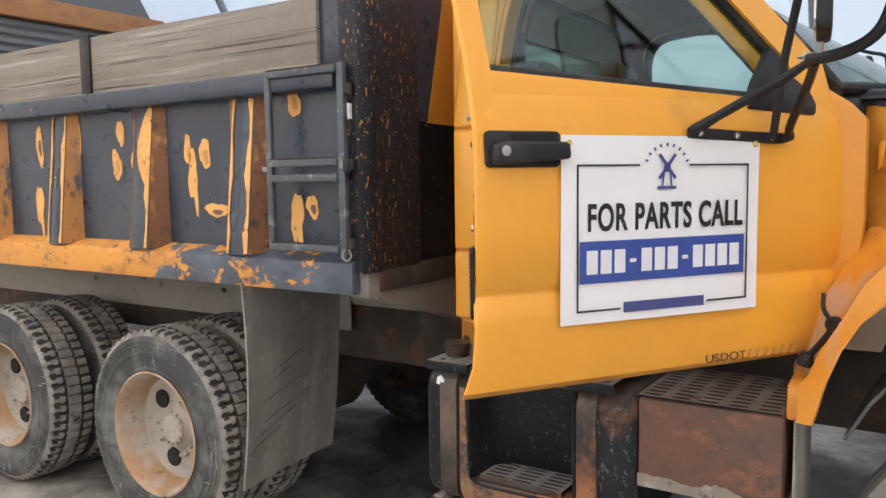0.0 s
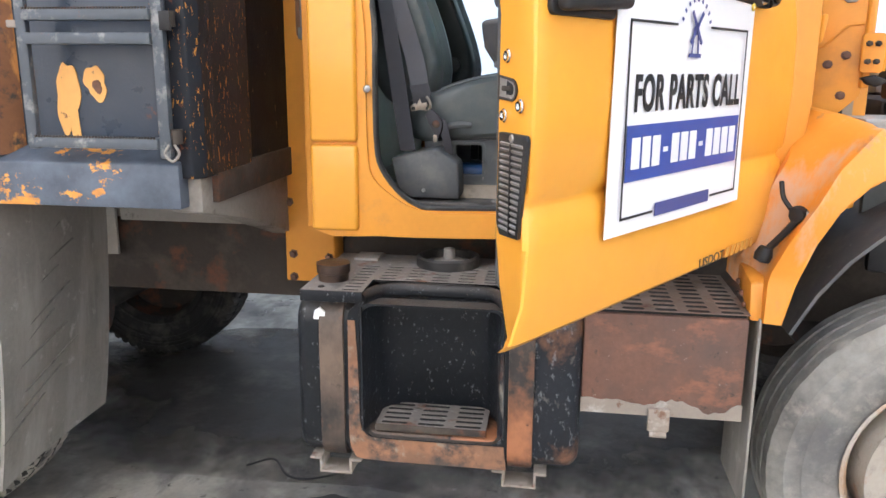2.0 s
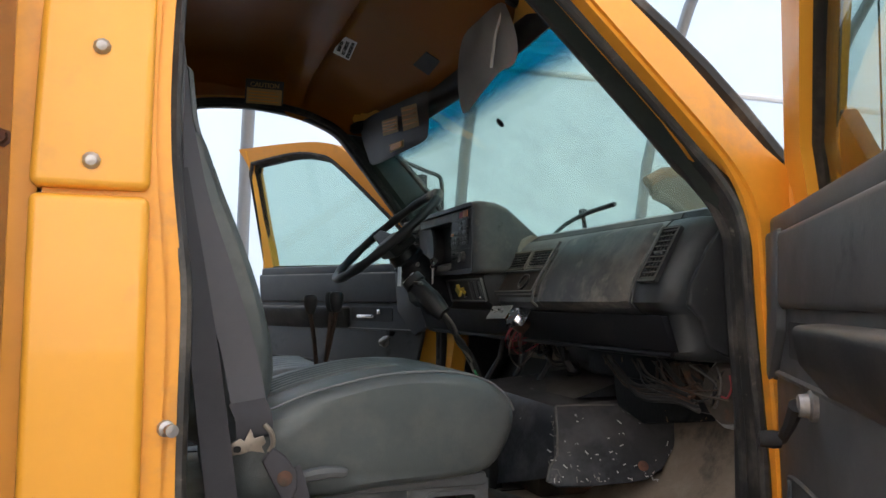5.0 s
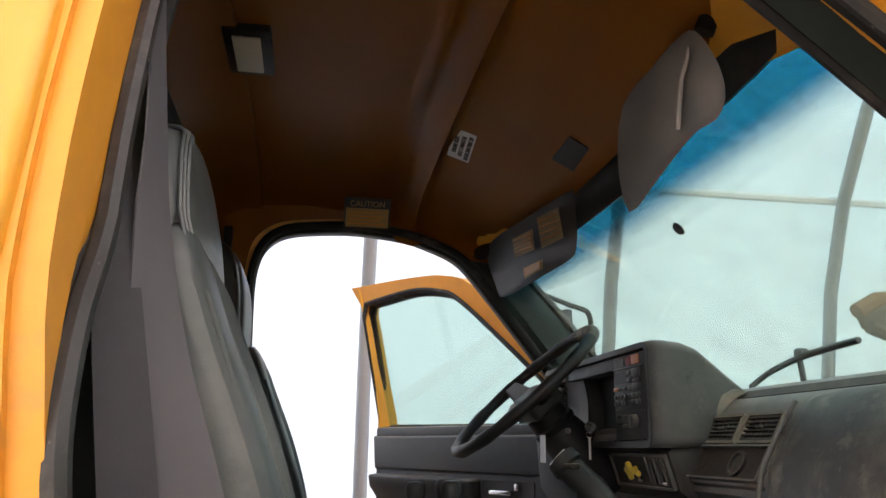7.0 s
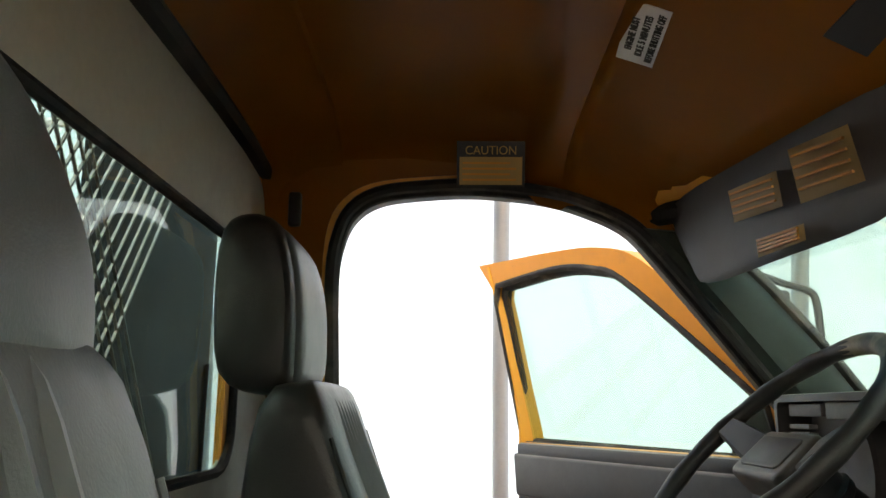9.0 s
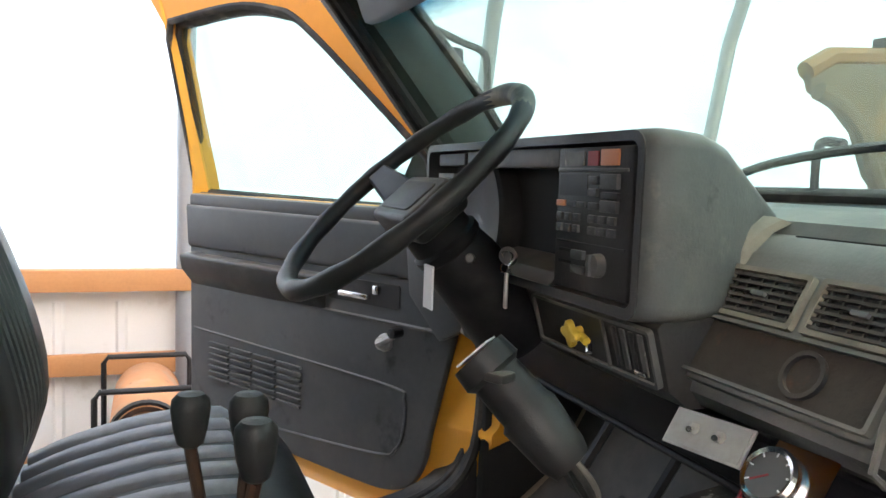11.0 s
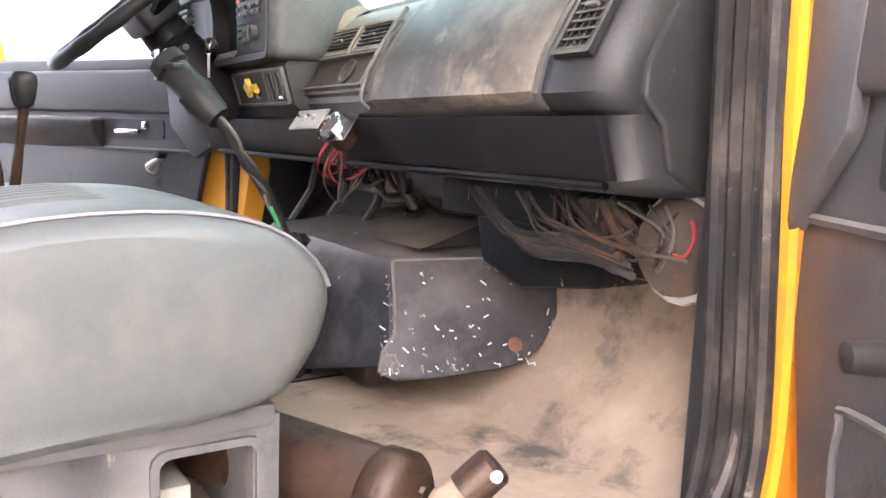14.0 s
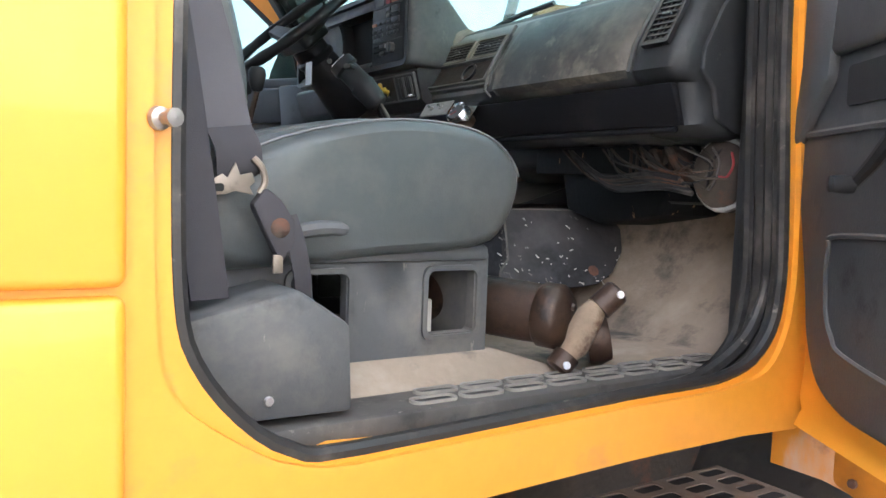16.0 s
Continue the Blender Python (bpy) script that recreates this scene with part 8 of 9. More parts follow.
part("duct_box", box(B(), -0.40, -0.20, 2.93, 3.20, 1.575, 1.68, 0.02), M_BULK, ud)
for k in range(8):
    y = 3.045 + 0.018 * k
    part("core_fin", box(B(), -0.445, -0.395, y, y + 0.005, 1.606 + 0.004 * (k % 3), 1.688, 0.001), M_SHAFT if k % 2 else M_FRAME, ud)
rw = random.Random(77)
for k in range(9):
    y0 = 3.37 - 0.30 * rw.random()
    zz = 1.640 - 0.025 * rw.random()
    pts = [(-0.455 - 0.03 * rw.random(), y0, 1.690), (-0.465 - 0.02 * rw.random(), y0 - 0.045 - 0.03 * rw.random(), zz + 0.02), (-0.46 - 0.02 * rw.random(), y0 - 0.11 - 0.04 * rw.random(), zz), (-0.45, y0 - 0.20 - 0.03 * rw.random(), zz + 0.03 * rw.random() - 0.01)]
    part("bare_wire", tube(B(), smooth_path(pts, 5), 0.0016 + 0.0018 * rw.random(), 5), (M_FRAME, M_BLACK, M_RUB, M_SHAFT)[k % 4], ud, "dusty wire" if k % 2 == 0 else "")
for k in range(5):
    pts = [(-0.43 - 0.008 * k, 2.945 + 0.02 * k, 1.690), (-0.45, 2.935 + 0.025 * rw.random(), 1.66 - 0.02 * rw.random()), (-0.452, 2.955 + 0.03 * rw.random(), 1.635 - 0.03 * rw.random()), (-0.44, 3.00, 1.64)]
    part("motor_lead", tube(B(), smooth_path(pts, 5), 0.0024, 5), (M_BLACK, M_SILL, M_FRAME)[k % 3], ud)
part("red_wire", tube(B(), smooth_path([(-0.45, 2.911, 1.678), (-0.45, 2.906, 1.654), (-0.45, 2.92, 1.631), (-0.45, 2.941, 1.634)], 6), 0.0026, 6), M_RED, ud)

# engine cover in the middle of the floor
PN = Vector((-0.204, -0.822, 0.532)).normalized()
PU = Vector((0.97, -0.24, 0.0)).normalized()
PV = PN.cross(PU).normalized()
PV = PV if PV.z > 0 else -PV
PU = PV.cross(PN).normalized()
PO = Vector((-0.540, 3.498, 1.538))


def plate_point(u, v, w=0.0):
    """A point of the sloping access plate: u to the front, v up the slope, w out of it."""
    return PO + PU * u + PV * v + PN * w


def plate_prism(bm, pts, w0, w1, bev=0.0):
    prism(bm, pts, "xy", w0, w1, bev)
    m = Matrix((PU, PV, PU.cross(PV))).transposed().to_4x4()
    bmesh.ops.transform(bm, matrix=Matrix.Translation(PO) @ m, verts=bm.verts)
    return bm


SGN = 1 if PU.cross(PV).dot(PN) > 0 else -1
top = [(-0.545, 3.500, 1.536), (-0.600, 3.735, 1.556), (-0.600, 3.98, 1.560), (-0.16, 4.02, 1.60), (-0.16, 3.45, 1.575), (-0.27, 3.432, 1.536)]
bot = [(-0.585, 3.420, 1.375), (-0.635, 3.700, 1.300), (-0.640, 4.02, 1.300), (-0.16, 4.06, 1.300), (-0.16, 3.38, 1.370), (-0.285, 3.362, 1.385)]
mid_ring = [tuple(a * 0.75 + b * 0.25 for a, b in zip(p, q)) for p, q in zip(top, bot)]
rim_ring = [tuple(a * 0.94 + b * 0.06 for a, b in zip(p, q)) for p, q in zip(top, bot)]
c_top = Vector((-0.38, 3.74, 1.565))
in_ring = [tuple(Vector(p).lerp(c_top, 0.05) + Vector((0, 0, 0.004))) for p in top]
tun = part("engine_cover", loft(B(), [bot, mid_ring, rim_ring, in_ring]), M_CHIP, truck, "scuffed black moulded engine cover")
# added dark block stands for the shaded gap beneath the cover
part("under_cover_shade", prism(B(), [(3.56, 1.284), (3.56, 1.33), (3.58, 1.38), (4.0, 1.38), (4.01, 1.284)], "yz", -0.56, -0.16, 0.02, 2), M_FRAME, tun, "dark block added under the engine cover, shade there put into its colour")
outl = [(-0.002, 0.004), (0.10, 0.006), (0.20, 0.006), (0.272, 0.004), (0.300, -0.012), (0.318, -0.046), (0.305, -0.110), (0.262, -0.168), (0.215, -0.198), (0.17, -0.206), (0.05, -0.216), (-0.025, -0.216), (-0.052, -0.200), (-0.040, -0.166), (-0.014, -0.134), (-0.006, -0.065)]
part("cover_plate", plate_prism(B(), outl, 0.0 * SGN, 0.010 * SGN, 0.003), M_CHIP, tun, "scratched black access plate with chipped white edges")
part("plate_fold", tube(B(), [plate_point(u, v, 0.010) for u, v in ((-0.002, 0.0), (-0.006, -0.065), (-0.014, -0.134), (-0.040, -0.166), (-0.050, -0.198))], 0.003, 6), M_BOOT, tun, "chipped pale fold")
part("plate_fold", tube(B(), [plate_point(u, v, 0.009) for u, v in ((0.0, 0.004), (0.10, 0.006), (0.20, 0.006))], 0.0028, 6), M_BOOT, tun)
part("plate_screw", lathe(B(), [(0, 0.005), (0.008, 0.005), (0.016, 0.0)], plate_point(0.208, -0.165, 0.009), tuple(PN), 12), M_RUST, tun)
rp = random.Random(12)
pm = Matrix((PU, PV, PN)).transposed().to_4x4()
for k in range(90):
    u = -0.04 + 0.33 * rp.random()
    v = -0.205 + 0.20 * rp.random() ** 2.6
    if k % 3 == 0:
        u = -0.012 - 0.03 * rp.random() * (1 if v < -0.13 else 0.2)
    if u > 0.25 and v < -0.15:
        continue
    l, a = 0.0015 + 0.006 * rp.random() ** 2, rp.random() * 3.1
    c = plate_point(u, v, 0.0105)
    part("paint_chip", box(B(), -l, l, -0.0012, 0.0012, -0.0006, 0.0006, 0, Matrix.Translation(c) @ pm @ Matrix.Rotation(a, 4, "Z")), M_CHALK if k % 3 else M_BOOT, tun)
ridge = [[(-0.47 + 0.02 * q, 3.52 + 0.34 * t, 1.560 + 0.004 * q) for q in range(2)] + [(-0.30, 3.55 + 0.30 * t, 1.602), (-0.20, 3.56 + 0.28 * t, 1.625), (-0.17, 3.56 + 0.28 * t, 1.56)] for t in (0.0, 0.15, 0.5, 0.85, 1.0)]
part("cover_ridge", loft(B(), ridge), M_DASHD, tun, "raised dusty middle of the engine cover")
part("cover_grommet", lathe(B(), [(0.024, 0.0), (0.024, 0.012), (0.017, 0.014), (0.012, 0.004), (0.0, 0.004)], (-0.315, 3.80, 1.595), (-0.3, -0.2, 1), 16), M_BLACK, tun)
part("hanging_duct", prism(B(), [(-0.43, 1.71), (-0.20, 1.71), (-0.20, 1.62), (-0.34, 1.615), (-0.42, 1.655)], "xz", 3.44, 3.66, 0.012), M_BLACK, tun)
part("duct_strut", tube(B(), smooth_path([(-0.44, 3.665, 1.712), (-0.425, 3.66, 1.66), (-0.405, 3.652, 1.625)], 4), 0.011, 8), M_BLACK, tun)
# pedals
for y in (3.86, 4.04, 4.24):
    pd = part("pedal", box(B(), -0.45, -0.43, y - 0.045, y + 0.045, 1.48, 1.55, 0.004, Matrix.Translation((-0.44, y, 1.5)) @ Matrix.Rotation(radians(-30), 4, "Y") @ Matrix.Translation((0.44, -y, -1.5))), M_RUB, truck, "ribbed rubber pedal pad")
    part("pedal_arm", tube(B(), [(-0.44, y, 1.53), (-0.38, y, 1.62), (-0.36, y, 1.72)], 0.010, 6), M_BLACK, pd)

# steering wheel and column
SC, SN = Vector((-0.841, 4.133, 2.044)), Vector((-0.673, 0.0, 0.740))
su, sv = Vector((0, 1, 0)), Vector((0.740, 0, 0.673))
whl = part("steering_wheel", tube(B(), [SC + 0.222 * (math.cos(6.28319 * k / 56) * su + math.sin(6.28319 * k / 56) * sv) for k in range(56)], [0.0150 + 0.0012 * math.sin(k * 1.6) for k in range(56)], 12, loop=True), M_BLACK, truck, "worn black two-spoke steering wheel")
part("worn_grip", tube(B(), [SC + 0.222 * (math.cos(6.28319 * k / 56) * su + math.sin(6.28319 * k / 56) * sv) for k in range(12, 22)], [0.0150, 0.0162, 0.0168, 0.0171, 0.0172, 0.0173, 0.0172, 0.0170, 0.0164, 0.0150], 12), M_GRIP, whl, "tan worn stretch of the rim")
hubc = SC - SN * 0.045
for a in (8, 172):
    d = math.cos(radians(a)) * su + math.sin(radians(a)) * sv
    e = (-math.sin(radians(a)) * su + math.cos(radians(a)) * sv)
    rings = []
    for q, w, h in ((0.05, 0.034, 0.012), (0.10, 0.030, 0.011), (0.15, 0.026, 0.010), (0.19, 0.022, 0.010), (0.216, 0.020, 0.009)):
        c = hubc.lerp(SC, max(0.0, (q - 0.06) / 0.156) ** 0.8) + d * q
        rings.append([c + e * (w * i) + SN * (h * j) for i, j in ((1, 0.4), (0.8, 1), (-0.8, 1), (-1, 0.4), (-1, -0.6), (-0.7, -1), (0.7, -1), (1, -0.6))])
    part("spoke", loft(B(), rings), M_BLACK, whl)
hm2 = Matrix((sv, su * -1, SN)).transposed().to_4x4()
bm = prism(B(), rrect(-0.048, 0.048, -0.092, 0.092, 0.018, 4), "xy", -0.022, 0.030, 0.010, 3)
bmesh.ops.transform(bm, matrix=Matrix.Translation(hubc) @ hm2, verts=bm.verts)
part("horn_pad", bm, M_DASHD, whl)
bm = prism(B(), rrect(-0.030, 0.030, -0.070, 0.070, 0.012, 4), "xy", 0.028, 0.033, 0.002)
bmesh.ops.transform(bm, matrix=Matrix.Translation(hubc) @ hm2, verts=bm.verts)
part("pad_panel", bm, M_BLACK, whl)
c0, c1 = hubc - SN * 0.02, hubc - SN * 0.27
col = part("steering_column", tube(B(), [c0, c0 - SN * 0.035, c0 - SN * 0.040, c0 - SN * 0.052, c0 - SN * 0.057, c0 - SN * 0.09, c1 + SN * 0.10, c1 + SN * 0.02, c1], [0.050, 0.052, 0.058, 0.058, 0.054, 0.060, 0.064, 0.070, 0.060], 24), M_LOW, truck, "black steering column shroud with key")
part("key_barrel", lathe(B(), [(0.013, 0), (0.013, 0.022), (0, 0.023)], (-0.705, 4.035, 1.95), (-0.5, -0.85, 0.2), 14), M_DASHD, col)
kc = Vector((-0.722, 4.005, 1.945))
part("key_ring", tube(B(), [kc + Vector((0.004 * math.cos(k), 0.016 * math.cos(k * 0.35), 0.016 * math.sin(k * 0.35))) for k in range(18)], 0.0015, 5, loop=True), M_CHROME, col)
part("key", box(B(), kc.x - 0.002, kc.x + 0.002, kc.y - 0.004, kc.y + 0.004, kc.z - 0.065, kc.z - 0.014, 0.001), M_STEEL, col)
part("column_tag", box(B(), -0.818, -0.815, 4.048, 4.084, 1.872, 1.935), M_PRINTW, col)
part("column_screw", lathe(B(), [(0.0, 0.003), (0.006, 0.003), (0.008, 0.0)], (-0.755, 4.062, 1.945), (-0.5, -0.85, 0.2), 10), M_DASH, col)
# control stalk on its loom
stk = part("control_stalk", tube(B(), [(-0.884, 3.716, 1.886), (-0.872, 3.706, 1.871), (-0.869, 3.704, 1.867), (-0.845, 3.684, 1.838), (-0.842, 3.682, 1.833), (-0.815, 3.660, 1.797), (-0.807, 3.653, 1.788)], [0.031, 0.033, 0.027, 0.028, 0.032, 0.027, 0.022], 18), M_BLACK, truck, "black control handle with label on a cable loom")
part("handle_label", box(B(), -0.016, 0.016, -0.020, 0.020, 0, 0.002, 0, Matrix.Translation((-0.8855, 3.717, 1.888)) @ Vector((-0.53, 0.46, 0.71)).to_track_quat("Z", "Y").to_matrix().to_4x4()), M_PRINTW, stk)
part("handle_button", box(B(), -0.012, 0.012, -0.014, 0.014, 0, 0.010, 0.003, Matrix.Translation((-0.878, 3.680, 1.868)) @ Matrix.Rotation(0.5, 4, "Z")), M_DASHD, stk)
for k in range(7):
    o, q = 0.009 * math.cos(k * 0.9), 0.009 * math.sin(k * 0.9)
    pts = [(-0.812 + o * 0.5, 3.657 + q * 0.5, 1.796), (-0.775 + o, 3.676 + q, 1.752), (-0.742 + q, 3.694 + o, 1.708), (-0.712 - o, 3.704 + q, 1.672), (-0.686 - q, 3.708 + o, 1.626), (-0.664 - o, 3.712 + q, 1.590 - 0.004 * k)]
    part("loom_wire", tube(B(), smooth_path(pts, 5), 0.0046, 7), (M_BLACK, M_RUB, M_SILL, M_RUB, M_BLACK, M_RUB, M_SILL)[k], stk)
for k, mt in enumerate((M_GREEN, M_RED, M_GREEN, M_RED)):
    part("wire_end", tube(B(), smooth_path([(-0.694 + 0.006 * k, 3.700 + 0.006 * k, 1.628), (-0.684 + 0.004 * k, 3.702 + 0.005 * k, 1.606), (-0.676 + 0.006 * k, 3.705 + 0.006 * k, 1.588)], 4), 0.0045, 6), mt, stk)

rb = random.Random(31)
rings = []
for h, r in ((0.0, 0.050), (0.05, 0.046), (0.12, 0.042), (0.20, 0.040), (0.245, 0.040), (0.262, 0.031), (0.275, 0.037), (0.288, 0.028), (0.292, 0.012)):
    rings.append([(-0.656 + 0.006 * (h / 0.29) + r * (0.88 + 0.34 * rb.random()) * math.cos(0.35 * k), 3.725 - 0.010 * (h / 0.29) + r * (0.88 + 0.34 * rb.random()) * math.sin(0.35 * k), 1.284 + h) for k in range(18)])
part("loom_boot", loft(B(), rings), M_SEATD, stk, "crumpled black vinyl boot round the cables")
rings = []
for j in range(9):
    t = j / 8
    rings.append([(-0.845 + 0.15 * t + 0.02 * math.sin(9 * s + 5 * t), 3.60 + 0.17 * s + 0.03 * t, 1.292 + (0.03 + 0.17 * t * t) * (0.7 + 0.3 * math.sin(3 * s + 1)) + 0.022 * math.sin(13 * s + 7 * t) * t) for s in [i / 14 for i in range(15)]])
bm = loft(B(), rings, cap=False, closed=False)
bmesh.ops.solidify(bm, geom=bm.faces[:], thickness=0.004)
part("torn_vinyl", bm, M_SILL, stk, "torn creased floor vinyl folded up beside the cables")
# ---- seats ----
def pillow(bm, prof, y0, y1, r):
    cx = sum(p[0] for p in prof) / len(prof)
    cz = sum(p[1] for p in prof) / len(prof)
    w = y1 - y0
    rings = []
    for t, k in ((0.0, 0.80), (0.02, 0.90), (0.06, 0.965), (0.14, 0.995), (0.32, 0.998), (0.5, 1.0), (0.68, 0.998), (0.86, 0.985), (0.94, 0.94), (0.98, 0.87), (1.0, 0.76)):
        rings.append([(cx + (x - cx) * k, y0 + t * w, cz + (z - cz) * k) for x, z in prof])
    return loft(bm, rings)


CUSH = close_curve([(-1.46, 1.60), (-1.37, 1.632), (-1.29, 1.662), (-1.16, 1.690), (-1.04, 1.694), (-0.955, 1.678), (-0.905, 1.642), (-0.888, 1.598), (-0.912, 1.535), (-0.97, 1.494), (-1.165, 1.480), (-1.30, 1.470), (-1.45, 1.475)], 3)
BACK = close_curve([(-1.46, 1.56), (-1.38, 1.60), (-1.352, 1.69), (-1.37, 1.80), (-1.41, 1.92), (-1.455, 2.03), (-1.49, 2.12), (-1.52, 2.13), (-1.58, 2.10), (-1.60, 1.90), (-1.57, 1.65)], 3)
HEAD = close_curve([(-1.505, 2.105), (-1.490, 2.15), (-1.500, 2.205), (-1.532, 2.26), (-1.560, 2.286), (-1.585, 2.278), (-1.605, 2.22), (-1.605, 2.13), (-1.55, 2.09)], 3)
DOME = close_curve([(2.998, 2.105), (3.004, 2.165), (3.022, 2.215), (3.058, 2.248), (3.119, 2.266), (3.197, 2.274), (3.277, 2.265), (3.332, 2.240), (3.374, 2.200), (3.394, 2.160), (3.385, 2.100), (3.33, 2.082), (3.10, 2.070), (3.02, 2.074)], 4)
HEADD = close_curve([(-1.548, 2.12), (-1.540, 2.20), (-1.548, 2.30), (-1.575, 2.375), (-1.62, 2.392), (-1.66, 2.365), (-1.668, 2.26), (-1.655, 2.14), (-1.60, 2.11)], 3)


def seat(y0, y1, grey, label):
    ma, ml = (M_SEAT, M_SEAT) if grey else (M_SEATD, M_LAVSHEEN)
    w = y1 - y0
    low = 0.0 if grey else -0.085
    back = 0.0 if grey else -0.045
    cush = [(x + back * max(0.0, (x + 1.46) / 0.5), z + low) for x, z in CUSH]
    cu = part("seat", pillow(B(), cush, y0, y1, 0.04), ma, truck, label)
    part("backrest", pillow(B(), BACK, y0 + 0.02, y1 - 0.02, 0.04), ma, cu)
    if grey:
        rings = []
        for x, k in ((-1.62, 0.80), (-1.612, 0.90), (-1.59, 0.97), (-1.56, 1.0), (-1.535, 0.985), (-1.519, 0.955), (-1.510, 0.91), (-1.504, 0.83), (-1.500, 0.70), (-1.498, 0.4)):
            rings.append([(x + 0.10 * (2.19 - z) * (1 if k < 1 else 0.5), 3.195 + (y - 3.195) * k, 2.175 + (z - 2.175) * k) for y, z in DOME])
        hd = part("headrest", loft(B(), rings), ma, cu)
    else:
        hd = part("headrest", pillow(B(), HEADD, y0 + 0.08, y1 - 0.14, 0.04), ma, cu)
        part("headrest_face", pillow(B(), [(x + 0.010 if x > -1.60 else x + 0.02, 2.25 + (z - 2.25) * 0.94) for x, z in HEADD], y0 + 0.11, y1 - 0.13, 0.04), M_SEAT, hd)
    cx = sum(p[0] for p in HEAD) / len(HEAD)
    cz = sum(p[1] for p in HEAD) / len(HEAD)
    for d in (0.0, 0.0075, 0.015) if grey else ():
        pts = [(-1.499 - 0.010 * (0.028 - d) / 0.028 + 0.10 * (2.19 - z) - (0.07 if z < 2.08 else 0.0), y + d - 0.006, z) for y, z in ((3.002, 2.070), (3.004, 2.090), (3.016, 2.14), (3.026, 2.18), (3.040, 2.215), (3.056, 2.237))]
        pts += [(-1.528 + 0.2 * d, 3.060 + d, 2.246 + 0.25 * d), (-1.560, 3.066 + d, 2.246 + 0.25 * d)]
        part("headrest_piping", tube(B(), smooth_path(pts, 4), 0.0026, 6), M_SEAT, hd)
    n = 6 if grey else 7
    for i in range(n):
        yy = y0 + 0.15 + i * (w - 0.30) / (n - 1)
        path = [(-1.405, yy, 1.60), (-1.372, yy, 1.645), (-1.358, yy, 1.70), (-1.376, yy, 1.80), (-1.414, yy, 1.92), (-1.460, yy, 2.03), (-1.487, yy, 2.095), (-1.510, yy, 2.112), (-1.540, yy, 2.100)]
        part("back_pleat", tube(B(), smooth_path([(x - (0.004 if grey else 0.006), y, z) for x, y, z in path], 3), 0.014, 8), M_SEAT, cu)
        if not grey:
            yy = y0 + 0.035 + i * (w - 0.07) / (n - 1)
        top = [p for p in cush if p[1] > 1.62 + low and -1.40 < p[0] < (-1.0 if grey else -0.985)]
        top = sorted(top)
        r = 0.015 if grey else 0.042
        nt_ = len(top)
        part("seat_pleat", tube(B(), [(x, yy, z + 0.004 - r * (0.9 if grey else 0.84) - r * 0.5 * max(0.0, 1 - (nt_ - 1 - q) / 3)) for q, (x, z) in enumerate(top)], [r * (1 - 0.7 * max(0.0, 1 - (nt_ - 1 - q) / 3)) for q in range(nt_)], 10), ml, cu)
    f = 0.969
    cx = sum(p[0] for p in cush) / len(cush)
    cz = sum(p[1] for p in cush) / len(cush)
    for d in (0.0, 0.006):
        rim = [(cx + (x - cx) * (f + d * 0.4), y0 + (0.062 - d) * w, cz + (z - cz) * (f + d * 0.4)) for x, z in sorted(p for p in cush if p[1] > 1.60 + low and p[0] > -1.42)]
        part("top_stitch", tube(B(), rim, 0.0023, 5), M_SEATL if grey else ma, cu, "pale stitched seam" if grey else "")
    for yy in (y0 + 0.030, y1 - 0.030):
        path = [(-1.40, yy, 1.72), (-1.40, yy + 0.0, 1.80), (-1.425, yy, 1.92), (-1.47, yy, 2.05)]
        part("piping", tube(B(), smooth_path(path, 4), 0.004, 6), ma, cu)
    return cu


ps = seat(2.965, 3.43, True, "worn grey vinyl passenger seat")
dseat = seat(4.02, 4.53, False, "black vinyl driver's seat with grey pleated panels")
# passenger seat base with two openings
for y, nm in ((3.0, "near"), (3.42, "far")):
    bm = B()
    for (x0, x1), (a, b) in (((-1.40, -1.133), (-1.292, -1.204)), ((-1.133, -0.945), (-1.062, -0.972))):
        ring_prism(bm, [(x1, 1.485), (x0, 1.485), (x0, 1.322), (x1, 1.322)], [(b, 1.458), (a, 1.458), (a, 1.357), (b, 1.357)], "xz", y, y + 0.02)
    bmesh.ops.remove_doubles(bm, verts=bm.verts, dist=1e-4)
    pb = part("seat_base", bm, M_PED, truck, "grey plastic seat pedestal with two openings")
    for x0, x1 in ((-1.294, -1.202), (-1.064, -0.970)):
        part("opening_rim", ring_prism(B(), rrect(x0 - 0.008, x1 + 0.008, 1.347, 1.467, 0.016, 3), rrect(x0, x1, 1.355, 1.459, 0.012, 3), "xz", y - 0.006, y + 0.024), M_PED, pb)
part("base_front", box(B(), -0.965, -0.945, 3.02, 3.42, 1.322, 1.485, 0.004), M_PED, ps)
part("base_back", box(B(), -1.40, -1.38, 3.02, 3.42, 1.322, 1.485, 0.004), M_PED, ps)
part("base_top", box(B(), -1.42, -0.95, 2.99, 3.45, 1.474, 1.50, 0.008), M_PED, ps)
bm = loft(B(), [[(-1.52, 2.93, 1.284), (-0.80, 2.93, 1.284), (-0.80, 3.50, 1.284), (-1.52, 3.50, 1.284)], [(-1.50, 2.985, 1.3235), (-0.93, 2.985, 1.3235), (-0.93, 3.47, 1.3235), (-1.50, 3.47, 1.3235)]])
part("base_plate", bm, M_MAT, ps, "dusty raised floor under the seat")
part("tilt_lever", tube(B(), smooth_path([(-1.335, 2.965, 1.505), (-1.31, 2.945, 1.522), (-1.27, 2.940, 1.529), (-1.235, 2.940, 1.527)], 4), [0.012] * 4 + [0.011] * 5 + [0.010] * 3 + [0.006], 8), M_PED, ps, "grey recline lever")
part("base_box", box(B(), -1.42, -1.02, 4.06, 4.50, 1.286, 1.43, 0.01), M_SEATD, dseat)
